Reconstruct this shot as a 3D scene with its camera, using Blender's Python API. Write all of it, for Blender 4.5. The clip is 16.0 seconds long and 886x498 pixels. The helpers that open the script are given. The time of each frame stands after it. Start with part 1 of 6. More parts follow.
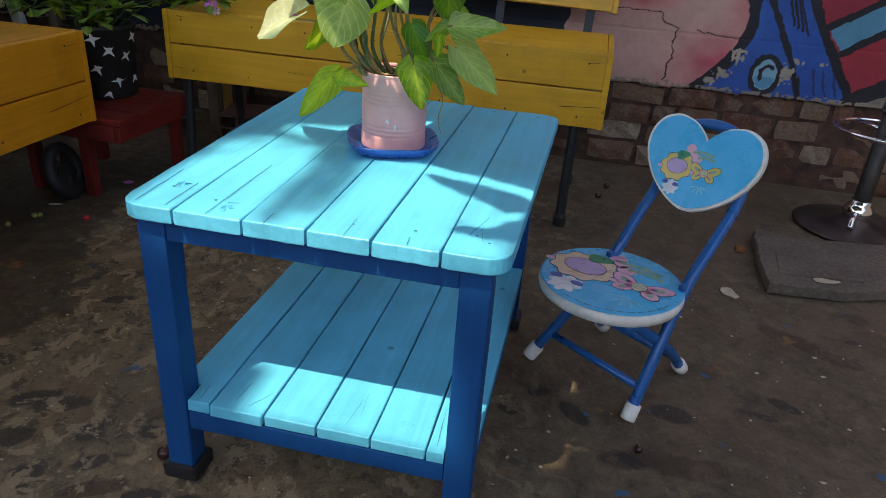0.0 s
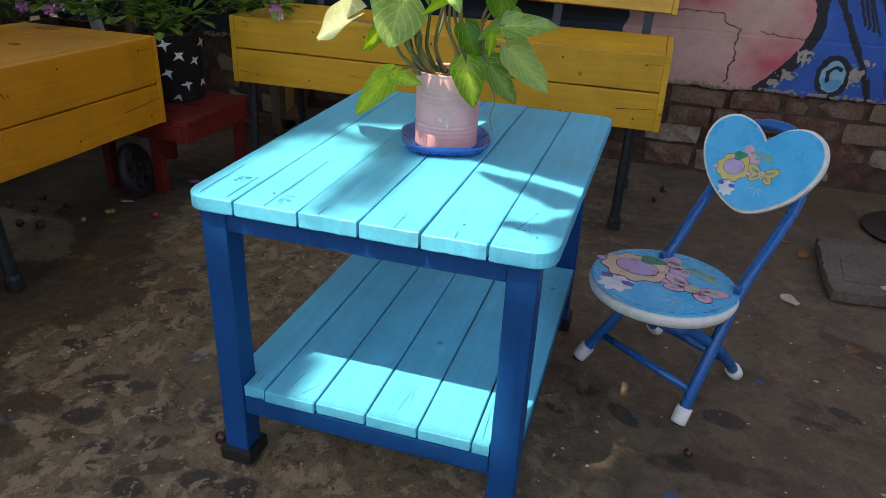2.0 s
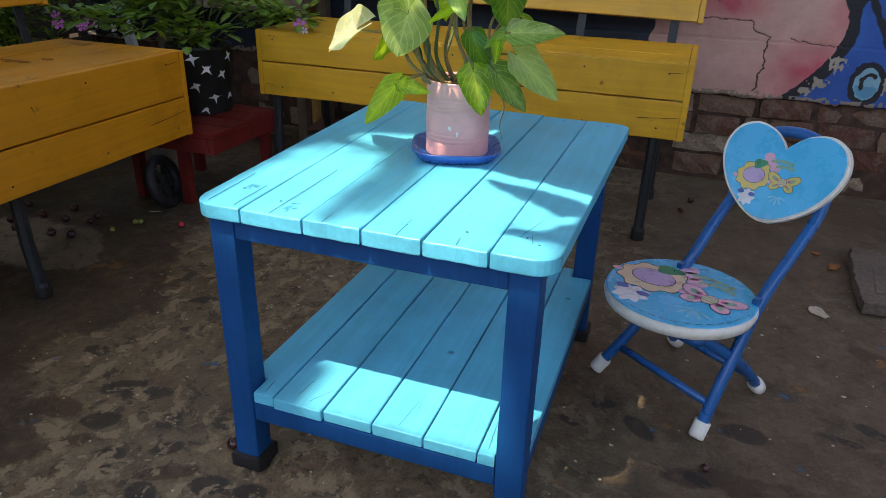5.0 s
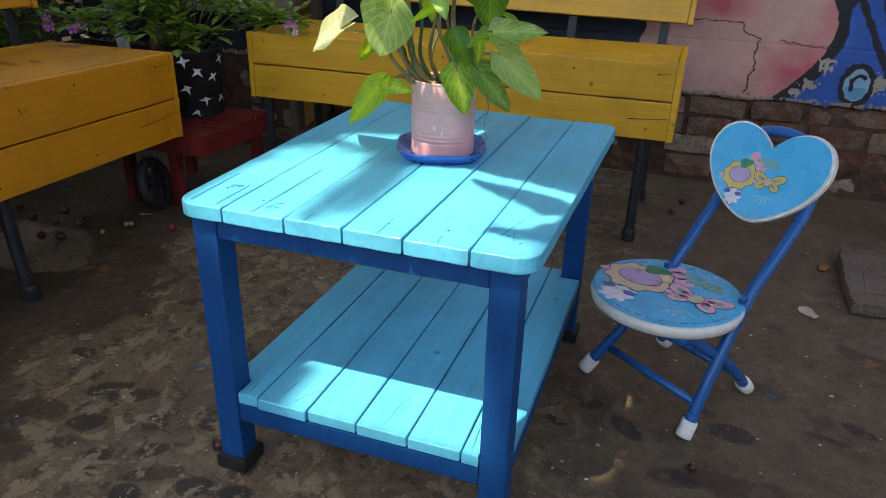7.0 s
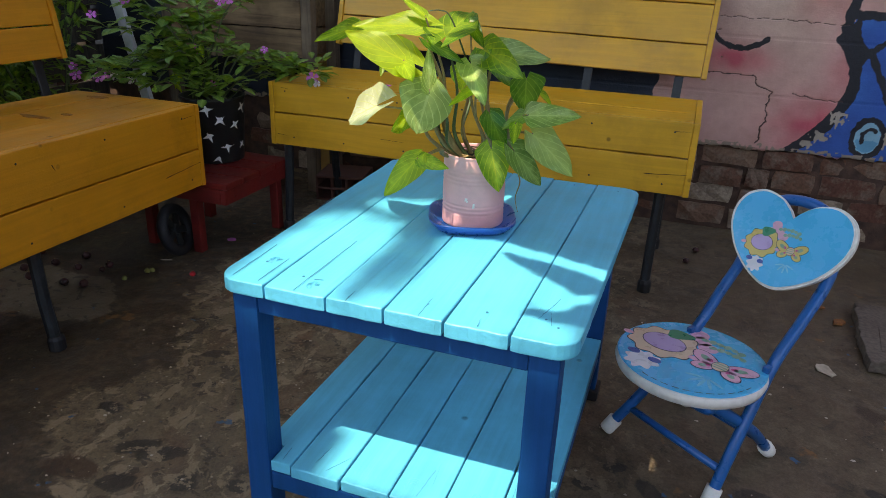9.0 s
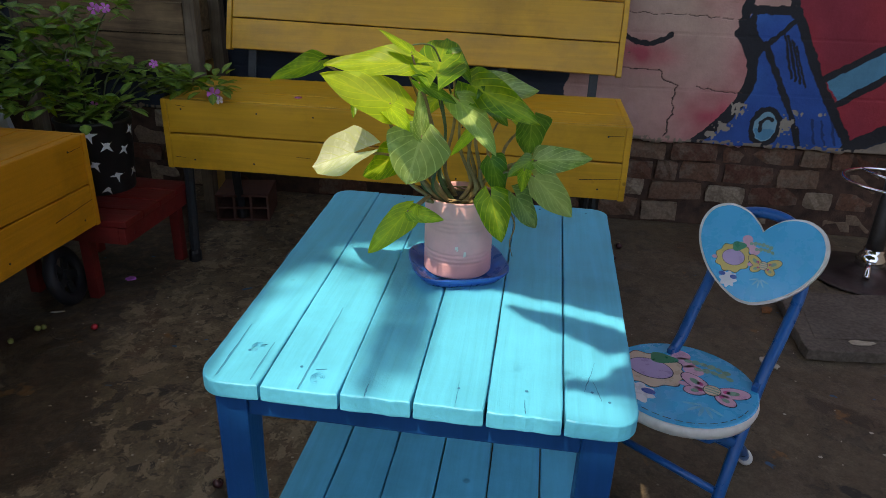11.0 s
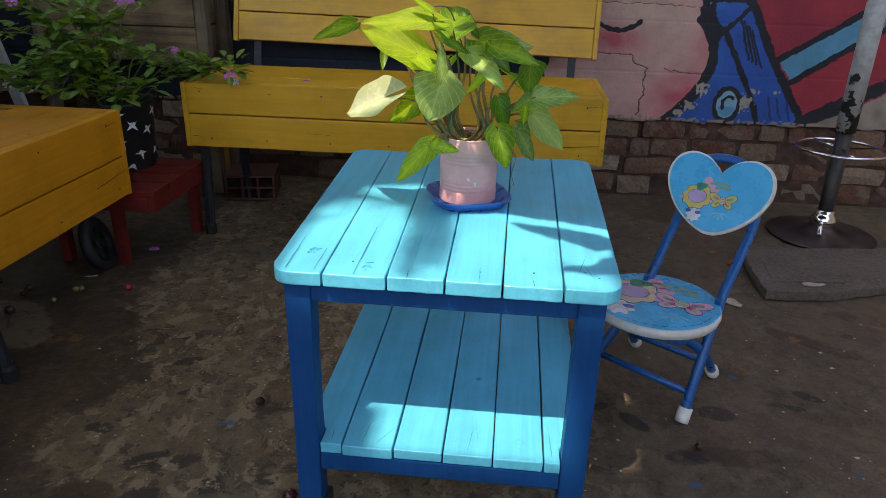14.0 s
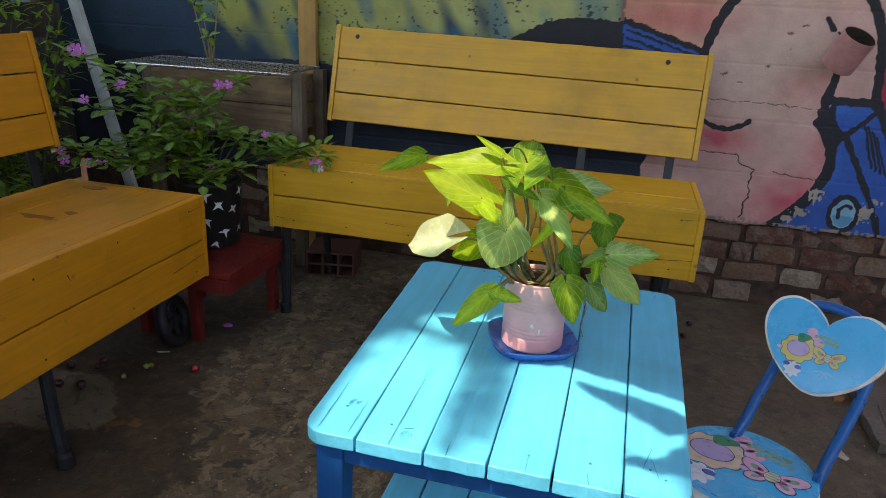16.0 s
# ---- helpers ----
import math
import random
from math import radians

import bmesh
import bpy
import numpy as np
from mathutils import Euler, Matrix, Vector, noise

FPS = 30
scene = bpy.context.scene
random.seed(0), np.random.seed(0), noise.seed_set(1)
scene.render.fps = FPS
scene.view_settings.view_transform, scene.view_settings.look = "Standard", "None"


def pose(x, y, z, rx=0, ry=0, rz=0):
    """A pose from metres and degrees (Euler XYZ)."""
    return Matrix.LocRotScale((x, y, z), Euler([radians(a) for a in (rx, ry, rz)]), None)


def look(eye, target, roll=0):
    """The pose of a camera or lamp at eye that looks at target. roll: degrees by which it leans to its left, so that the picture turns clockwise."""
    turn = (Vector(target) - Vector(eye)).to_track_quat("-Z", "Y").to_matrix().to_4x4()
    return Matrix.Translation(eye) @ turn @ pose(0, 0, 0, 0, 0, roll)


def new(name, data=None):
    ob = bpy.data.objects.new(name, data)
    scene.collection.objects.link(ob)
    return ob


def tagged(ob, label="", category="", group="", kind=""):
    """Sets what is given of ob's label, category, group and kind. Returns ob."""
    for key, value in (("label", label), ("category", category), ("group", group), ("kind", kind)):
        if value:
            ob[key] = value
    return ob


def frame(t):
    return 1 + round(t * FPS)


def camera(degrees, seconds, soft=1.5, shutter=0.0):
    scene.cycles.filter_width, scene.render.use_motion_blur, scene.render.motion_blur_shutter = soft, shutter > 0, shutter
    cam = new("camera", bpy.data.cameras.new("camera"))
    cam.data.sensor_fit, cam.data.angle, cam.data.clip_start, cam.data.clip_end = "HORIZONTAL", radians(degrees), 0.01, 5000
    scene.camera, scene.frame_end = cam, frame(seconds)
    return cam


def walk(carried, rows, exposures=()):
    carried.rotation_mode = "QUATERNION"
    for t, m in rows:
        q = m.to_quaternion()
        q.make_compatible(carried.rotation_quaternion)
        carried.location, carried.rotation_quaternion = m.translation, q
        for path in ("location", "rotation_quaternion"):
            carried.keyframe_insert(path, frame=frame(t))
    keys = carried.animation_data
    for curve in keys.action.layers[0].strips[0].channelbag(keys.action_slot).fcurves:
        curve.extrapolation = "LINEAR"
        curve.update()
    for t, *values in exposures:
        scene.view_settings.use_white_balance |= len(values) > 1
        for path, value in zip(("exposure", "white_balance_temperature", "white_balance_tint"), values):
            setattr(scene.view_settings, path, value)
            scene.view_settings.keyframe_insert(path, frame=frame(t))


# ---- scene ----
cam = camera(65.4, 16.0, soft=0.5)
PATH = [
    (0, (0.326, -0.757, 0.881), (-0.008, 1.009, 0.003), 4.2),
    (0.5, (0.335, -0.768, 0.866), (-0.027, 0.974, -0.047), 2.4),
    (1, (0.339, -0.771, 0.856), (-0.072, 0.954, -0.069), 2.2),
    (1.5, (0.339, -0.775, 0.86), (-0.099, 0.953, -0.046), 2.0),
    (2, (0.343, -0.778, 0.875), (-0.151, 0.953, 0.004), 2.9),
    (2.5, (0.356, -0.774, 0.876), (-0.151, 0.957, 0.01), 3.1),
    (3, (0.356, -0.766, 0.871), (-0.17, 0.963, 0.014), 2.1),
    (3.5, (0.358, -0.766, 0.866), (-0.186, 0.956, 0.006), 2.0),
    (4, (0.364, -0.767, 0.867), (-0.217, 0.941, 0.004), 2.2),
    (6.5, (0.406, -0.757, 0.869), (-0.19, 0.97, 0.056), 1.5),
    (7, (0.406, -0.758, 0.862), (-0.186, 0.962, 0.031), 1.6),
    (7.5, (0.39, -0.755, 0.86), (-0.216, 0.956, 0.022), 1.8),
    (8, (0.366, -0.753, 0.881), (-0.283, 0.963, 0.084), 1.8),
    (8.5, (0.352, -0.763, 0.902), (-0.291, 0.965, 0.125), 1.5),
    (9, (0.352, -0.768, 0.942), (-0.255, 0.977, 0.176), 2.1),
    (9.5, (0.333, -0.746, 0.997), (-0.268, 0.998, 0.222), 4.4),
    (10, (0.245, -0.721, 1.023), (-0.174, 1.067, 0.23), 5.0),
    (12.5, (0.072, -0.616, 0.925), (-0.047, 1.187, 0.069), 0.7),
    (13, (0.066, -0.716, 0.911), (0.025, 1.065, 0.003), 1.5),
    (13.5, (0.073, -0.824, 0.919), (-0.047, 0.981, 0.067), 1.4),
    (14, (0.087, -0.936, 0.951), (-0.09, 0.897, 0.171), 1.4),
    (14.5, (0.083, -0.957, 0.953), (-0.183, 0.874, 0.191), 1.5),
    (15, (0.095, -0.945, 0.959), (-0.244, 0.864, 0.176), 2.3),
    (15.5, (0.115, -0.876, 1.023), (-0.29, 0.953, 0.321), 4.0),
    (16, (0.118, -0.777, 1.082), (-0.338, 1.053, 0.418), 2.9),
]
walk(cam, [(t, look(eye, target, roll)) for t, eye, target, roll in PATH], exposures=[(0.0, 1.8, 8200, 13), (1.0, 1.98, 8200, 13), (4.0, 2.05, 8200, 13), (7.0, 2.1, 8200, 13), (9.0, 2.0, 8200, 13), (10.0, 1.6, 8200, 13), (12.5, 1.42, 8200, 13), (14.5, 1.85, 8200, 13), (15.0, 1.85, 8200, 13), (16.0, 2.0, 8200, 13)])

# world, sun and exposure
world = bpy.data.worlds.new("world")
scene.world = world
world.use_nodes = True
wn = world.node_tree
sky = wn.nodes.new("ShaderNodeTexSky")
sky.sky_type = 'NISHITA'
sky.sun_disc = False
SUN = Vector((-0.24, -0.465, 1.0)).normalized()
sky.sun_elevation = math.asin(SUN.z)
sky.sun_rotation = math.atan2(SUN.x, SUN.y)
wn.links.new(sky.outputs[0], wn.nodes["Background"].inputs[0])
wn.nodes["Background"].inputs[1].default_value = 0.15
sun_data = bpy.data.lights.new("sun", 'SUN')
sun_data.energy, sun_data.angle, sun_data.color = 2.0, radians(0.55), (1.0, 0.95, 0.86)
sun = new("sun", sun_data)
sun.matrix_world = look(SUN * 20, (0, 0, 0))


# ---- materials ----
def nodes_of(name):
    mat = bpy.data.materials.new(name)
    mat.use_nodes = True
    nt = mat.node_tree
    return mat, nt, nt.nodes["Principled BSDF"]


def link(nt, a, b):
    nt.links.new(a, b)


def texco(nt, scale=(1, 1, 1), world_space=True):
    """Coordinates in metres, stretched by scale."""
    if world_space:
        src = nt.nodes.new("ShaderNodeNewGeometry").outputs["Position"]
    else:
        src = nt.nodes.new("ShaderNodeTexCoord").outputs["Object"]
    mp = nt.nodes.new("ShaderNodeMapping")
    mp.inputs["Scale"].default_value = scale
    link(nt, src, mp.inputs["Vector"])
    return mp.outputs["Vector"]


def noise_tex(nt, vec, scale, detail=4.0, rough=0.55, dist=0.0):
    n = nt.nodes.new("ShaderNodeTexNoise")
    n.inputs["Scale"].default_value = scale
    n.inputs["Detail"].default_value = detail
    n.inputs["Roughness"].default_value = rough
    n.inputs["Distortion"].default_value = dist
    link(nt, vec, n.inputs["Vector"])
    return n.outputs["Fac"]


def ramp(nt, fac, stops):
    r = nt.nodes.new("ShaderNodeValToRGB")
    els = r.color_ramp.elements
    while len(els) < len(stops):
        els.new(0.5)
    for e, (p, c) in zip(els, stops):
        e.position = p
        e.color = (*c, 1) if len(c) == 3 else c
    link(nt, fac, r.inputs[0])
    return r.outputs[0]


def mix(nt, fac, a, b, mode='MIX'):
    m = nt.nodes.new("ShaderNodeMix")
    m.data_type, m.blend_type = 'RGBA', mode
    for sock, v in ((m.inputs[0], fac), (m.inputs[6], a), (m.inputs[7], b)):
        if isinstance(v, (int, float)):
            sock.default_value = v
        elif isinstance(v, tuple):
            sock.default_value = (*v, 1)
        else:
            link(nt, v, sock)
    return m.outputs[2]


def bump(nt, bsdf, height, dist, strength=1.0, prev=None):
    b = nt.nodes.new("ShaderNodeBump")
    b.inputs["Strength"].default_value = strength
    b.inputs["Distance"].default_value = dist
    link(nt, height, b.inputs["Height"])
    if prev:
        link(nt, prev, b.inputs["Normal"])
    link(nt, b.outputs[0], bsdf.inputs["Normal"])
    return b.outputs[0]


def painted_wood(name, base, axis, rough=0.38, wear=(0.25, 0.2, 0.15), wear_at=0.74, dirt=0.35, spread=0.25, spec=0.5):
    """Brush-painted plank: grain along axis, dents, thin scuffs and a little grime."""
    mat, nt, bsdf = nodes_of(name)
    st = [60.0, 60.0, 60.0]
    st[axis] = 3.0
    grain = noise_tex(nt, texco(nt, tuple(st)), 1.0, 5, 0.6, 0.6)
    pos = texco(nt)
    blot = noise_tex(nt, pos, 9.0, 4, 0.6)
    fine = noise_tex(nt, pos, 160.0, 3, 0.6)
    info = nt.nodes.new("ShaderNodeObjectInfo")
    dark = tuple(c * (1 - spread) for c in base)
    light = tuple(min(1, c * (1 + spread * 0.5)) for c in base)
    col = ramp(nt, blot, [(0.3, dark), (0.7, light)])
    col = mix(nt, 0.24, col, ramp(nt, grain, [(0.35, tuple(c * 0.5 for c in base)), (0.65, light)]))
    tint = ramp(nt, info.outputs["Random"], [(0, (0.92, 0.92, 0.92)), (1, (1.04, 1.04, 1.04))])
    col = mix(nt, 1.0, col, tint, 'MULTIPLY')
    vor = nt.nodes.new("ShaderNodeTexVoronoi")
    vor.inputs["Scale"].default_value = 13.0
    link(nt, texco(nt), vor.inputs["Vector"])
    spot = ramp(nt, vor.outputs["Distance"], [(0.05, (1, 1, 1)), (0.10, (0, 0, 0))])
    gate = ramp(nt, noise_tex(nt, pos, 6.0, 2), [(0.52, (0, 0, 0)), (0.58, (1, 1, 1))])
    spotm = mix(nt, 1.0, spot, gate, 'MULTIPLY')
    scuff = ramp(nt, noise_tex(nt, texco(nt, tuple(s * 0.5 for s in st)), 1.6, 6, 0.7), [(wear_at, (0, 0, 0)), (wear_at + 0.05, (1, 1, 1))])
    col = mix(nt, spotm, col, tuple(c * 0.45 for c in base))
    col = mix(nt, scuff, col, wear)
    grime = ramp(nt, noise_tex(nt, pos, 3.5, 6, 0.7), [(0.5, (1, 1, 1)), (0.75, (1 - dirt,) * 3)])
    col = mix(nt, 1.0, col, grime, 'MULTIPLY')
    link(nt, col, bsdf.inputs["Base Color"])
    rr = ramp(nt, blot, [(0.3, (rough - 0.08,) * 3), (0.7, (rough + 0.12,) * 3)])
    link(nt, rr, bsdf.inputs["Roughness"])
    bsdf.inputs["Specular IOR Level"].default_value = spec
    n1 = bump(nt, bsdf, grain, 0.0014, 0.7)
    n2 = bump(nt, bsdf, fine, 0.0005, 0.6, n1)
    bump(nt, bsdf, spotm, -0.0015, 0.8, n2)
    return mat


def plain(name, base, rough=0.5, metal=0.0, vary=0.2, scale=30.0, bumpy=0.0003, coat=0.0):
    mat, nt, bsdf = nodes_of(name)
    pos = texco(nt)
    f = noise_tex(nt, pos, scale, 5, 0.6)
    g = noise_tex(nt, pos, scale * 7, 3, 0.6)
    col = ramp(nt, f, [(0.3, tuple(c * (1 - vary) for c in base)), (0.7, tuple(min(1, c * (1 + vary)) for c in base))])
    link(nt, col, bsdf.inputs["Base Color"])
    link(nt, ramp(nt, f, [(0.3, (max(0.03, rough - 0.08),) * 3), (0.7, (min(1, rough + 0.08),) * 3)]), bsdf.inputs["Roughness"])
    bsdf.inputs["Metallic"].default_value = metal
    bsdf.inputs["Coat Weight"].default_value = coat
    if bumpy:
        bump(nt, bsdf, g, bumpy, 0.6)
    return mat


def raw_wood(name, base, axis):
    mat, nt, bsdf = nodes_of(name)
    st = [45.0] * 3
    st[axis] = 2.2
    g = noise_tex(nt, texco(nt, tuple(st)), 1.0, 6, 0.65, 1.0)
    b = noise_tex(nt, texco(nt), 7.0, 5, 0.6)
    col = ramp(nt, g, [(0.3, tuple(c * 0.4 for c in base)), (0.55, base), (0.8, tuple(c * 1.4 for c in base))])
    col = mix(nt, 1.0, col, ramp(nt, b, [(0.35, (0.55, 0.5, 0.5)), (0.65, (1.05, 1, 1))]), 'MULTIPLY')
    link(nt, col, bsdf.inputs["Base Color"])
    bsdf.inputs["Roughness"].default_value = 0.85
    bump(nt, bsdf, g, 0.002, 0.7)
    return mat


def leafy(name, dark, light, edge, trans=0.35, rough=0.35):
    """Leaf with a pale midrib and side veins, by the leaf's own coordinates."""
    mat, nt, bsdf = nodes_of(name)
    uv = nt.nodes.new("ShaderNodeUVMap")
    sep = nt.nodes.new("ShaderNodeSeparateXYZ")
    link(nt, uv.outputs[0], sep.inputs[0])

    def m(op, a, b=None):
        n = nt.nodes.new("ShaderNodeMath")
        n.operation = op
        for s, v in zip(n.inputs, (a, b)):
            if v is None:
                continue
            if isinstance(v, (int, float)):
                s.default_value = v
            else:
                link(nt, v, s)
        return n.outputs[0]
    au = m('ABSOLUTE', m('SUBTRACT', sep.outputs[0], 0.5))
    vein = m('SINE', m('MULTIPLY', m('SUBTRACT', sep.outputs[1], m('MULTIPLY', au, 0.9)), 38.0))
    veinm = m('GREATER_THAN', vein, 0.93)
    mid = m('LESS_THAN', au, 0.022)
    veins = m('MAXIMUM', veinm, mid)
    info = nt.nodes.new("ShaderNodeObjectInfo")
    pos = texco(nt)
    f = noise_tex(nt, pos, 28.0, 5, 0.65)
    centre = m('ADD', m('MULTIPLY', m('SUBTRACT', 0.5, au), 0.55), m('MULTIPLY', f, 0.6))
    col = ramp(nt, centre, [(0.40, dark), (0.50, tuple(0.5 * (a + c) for a, c in zip(dark, light))), (0.66, light)])
    patch = ramp(nt, noise_tex(nt, pos, 45.0, 4, 0.6, 0.8), [(0.54, (0, 0, 0)), (0.66, (0.35,) * 3)])
    col = mix(nt, patch, col, tuple(min(1, 1.25 * c + 0.03) for c in light))
    col = mix(nt, m('MULTIPLY', veins, 0.62), col, edge)
    col = mix(nt, ramp(nt, info.outputs["Random"], [(0, (0.0,) * 3), (0.5, (0.05,) * 3), (1, (0.5,) * 3)]), col, edge)
    col = mix(nt, 1.0, col, ramp(nt, info.outputs["Random"], [(0, (0.75, 0.80, 0.85)), (0.4, (1, 1, 1)), (1, (1, 1, 1))]), 'MULTIPLY')
    link(nt, col, bsdf.inputs["Base Color"])
    bsdf.inputs["Roughness"].default_value = rough
    bump(nt, bsdf, veins, -0.0006, 0.6)
    tr = nt.nodes.new("ShaderNodeBsdfTranslucent")
    link(nt, mix(nt, 1.0, col, (1.9, 1.7, 0.28), 'MULTIPLY'), tr.inputs[0])
    sh = nt.nodes.new("ShaderNodeMixShader")
    sh.inputs[0].default_value = trans
    link(nt, bsdf.outputs[0], sh.inputs[1])
    link(nt, tr.outputs[0], sh.inputs[2])
    link(nt, sh.outputs[0], nt.nodes["Material Output"].inputs[0])
    return mat


CYAN = painted_wood("cyan_paint", (0.072, 0.50, 0.71), 1, 0.38, (0.02, 0.24, 0.42), 0.78, 0.18, 0.14, 0.22)
NAVY = painted_wood("navy_paint", (0.001, 0.068, 0.235), 2, 0.42, (0.01, 0.05, 0.2), 0.9, 0.2, 0.15, 0.16)
YELLOW = painted_wood("yellow_paint", (0.70, 0.37, 0.022), 0, 0.42, (0.3, 0.14, 0.02), 0.79, 0.3, 0.12)
ORANGE = painted_wood("amber_paint", (0.64, 0.26, 0.011), 1, 0.42, (0.25, 0.1, 0.02), 0.80, 0.35, 0.15)
SPLIT = plain("split_wood", (0.05, 0.022, 0.008), 0.8, 0, 0.3, 80, 0)
CRACK = plain("crack_paint", (0.015, 0.17, 0.31), 0.7, 0, 0.3, 80, 0)
RED = painted_wood("red_paint", (0.20, 0.015, 0.012), 0, 0.5, (0.12, 0.03, 0.02), 0.76, 0.5, 0.3)
RUBBER = plain("black_rubber", (0.012, 0.012, 0.014), 0.6, 0, 0.3, 60)
STEEL_DARK = plain("dark_painted_steel", (0.02, 0.025, 0.03), 0.5, 0.3, 0.4, 40)
CHROME = plain("chrome", (0.75, 0.76, 0.78), 0.12, 1.0, 0.1, 50, 0)
RACK = plain("rack_wire", (0.6, 0.62, 0.63), 0.3, 0.9, 0.2, 80)
TUBE_BLUE = plain("blue_enamel_tube", (0.0005, 0.10, 0.33), 0.32, 0.0, 0.05, 50, 0, 0.0)
WHITE_PLASTIC = plain("white_plastic", (0.68, 0.68, 0.64), 0.4, 0, 0.12, 60)
SKYBLUE = plain("sky_blue_vinyl", (0.020, 0.43, 0.74), 0.28, 0, 0.012, 30, 0.0002, 0.3)
PINK_TIN = plain("pink_painted_tin", (0.76, 0.39, 0.39), 0.42, 0.0, 0.12, 25, 0.0004)
PINK_DULL = plain("dusty_pink_paint", (0.40, 0.19, 0.18), 0.6, 0.0, 0.2, 20, 0.0008)
TRAY_BLUE = plain("blue_plastic", (0.010, 0.10, 0.40), 0.3, 0, 0.15, 50)
SOIL = plain("soil", (0.035, 0.024, 0.016), 0.95, 0, 0.5, 120, 0.002)
STEM = plain("stem", (0.25, 0.17, 0.07), 0.6, 0, 0.4, 70, 0.0006)
STEM_DARK = plain("stem_green", (0.06, 0.09, 0.03), 0.6, 0, 0.4, 70, 0.0006)
LEAF = leafy("arrowhead_leaf", (0.12, 0.27, 0.012), (0.35, 0.53, 0.045), (0.52, 0.60, 0.06), 0.55, 0.36)
# greyer and darker copies of LEAF, with shade put into the colour
LEAF_GREY = leafy("grey_green_leaf", (0.15, 0.26, 0.055), (0.34, 0.48, 0.16), (0.46, 0.58, 0.24), 0.35, 0.3)
LEAF_SHADED = leafy("shaded_leaf", (0.065, 0.18, 0.012), (0.16, 0.31, 0.030), (0.26, 0.42, 0.07), 0.4, 0.34)
# whitened copy of LEAF: the glare of full sun is put into its colour
LEAF_SUNLIT = leafy("sunlit_leaf", (0.62, 0.64, 0.36), (0.82, 0.83, 0.60), (0.66, 0.70, 0.22), 0.3, 0.4)
VINCA = leafy("periwinkle_leaf", (0.10, 0.22, 0.030), (0.27, 0.40, 0.070), (0.20, 0.36, 0.08), 0.3, 0.4)
CANOPY = plain("canopy_leaf", (0.05, 0.10, 0.025), 0.6, 0, 0.3, 20, 0)
BARK = plain("bark", (0.10, 0.075, 0.05), 0.9, 0, 0.4, 30, 0.004)
PETAL = plain("magenta_petal", (0.55, 0.13, 0.50), 0.5, 0, 0.2, 90, 0)
PETAL_PALE = plain("pale_petal", (0.72, 0.62, 0.66), 0.5, 0, 0.15, 90, 0)
BLACKPOT = plain("black_pot", (0.012, 0.014, 0.014), 0.55, 0, 0.4, 30, 0.0006)
STARWHITE = plain("star_paint", (0.62, 0.66, 0.66), 0.6, 0, 0.15, 80)
PLANTER = raw_wood("weathered_planks", (0.24, 0.165, 0.090), 0)
POSTWOOD = raw_wood("weathered_post", (0.20, 0.16, 0.11), 2)
YELLOWPOST = painted_wood("ochre_paint", (0.48, 0.27, 0.07), 2, 0.6, (0.2, 0.12, 0.05), 0.72, 0.4, 0.2)
GREYWHITE = plain("grey_white_paint", (0.42, 0.45, 0.46), 0.6, 0, 0.2, 15, 0.0008)
# red clay darkened: the shade beneath the bench is put into its colour
CLAY = plain("shaded_fired_clay", (0.10, 0.042, 0.030), 0.85, 0, 0.25, 35, 0.001)
BERRY = plain("dark_berry", (0.045, 0.012, 0.014), 0.3, 0, 0.4, 60, 0.0003)
REDBERRY = plain("red_berry", (0.45, 0.02, 0.03), 0.3, 0, 0.2, 60, 0.0003)
GREENBERRY = plain("green_berry", (0.22, 0.24, 0.06), 0.4, 0, 0.3, 60, 0.0003)
DARKWOOD = raw_wood("dark_fence_boards", (0.09, 0.078, 0.062), 2)


def slab_material():
    mat, nt, bsdf = nodes_of("grey_concrete")
    pos = texco(nt)
    a = noise_tex(nt, pos, 6, 7, 0.65)
    b = noise_tex(nt, pos, 90, 4, 0.6)
    col = ramp(nt, a, [(0.3, (0.055, 0.043, 0.034)), (0.7, (0.145, 0.115, 0.090))])
    col = mix(nt, 0.4, col, ramp(nt, b, [(0.35, (0.05, 0.04, 0.034)), (0.7, (0.21, 0.17, 0.135))]))
    link(nt, col, bsdf.inputs["Base Color"])
    bsdf.inputs["Roughness"].default_value = 0.9
    bump(nt, bsdf, b, 0.002, 0.7, bump(nt, bsdf, a, 0.006, 0.5))
    return mat


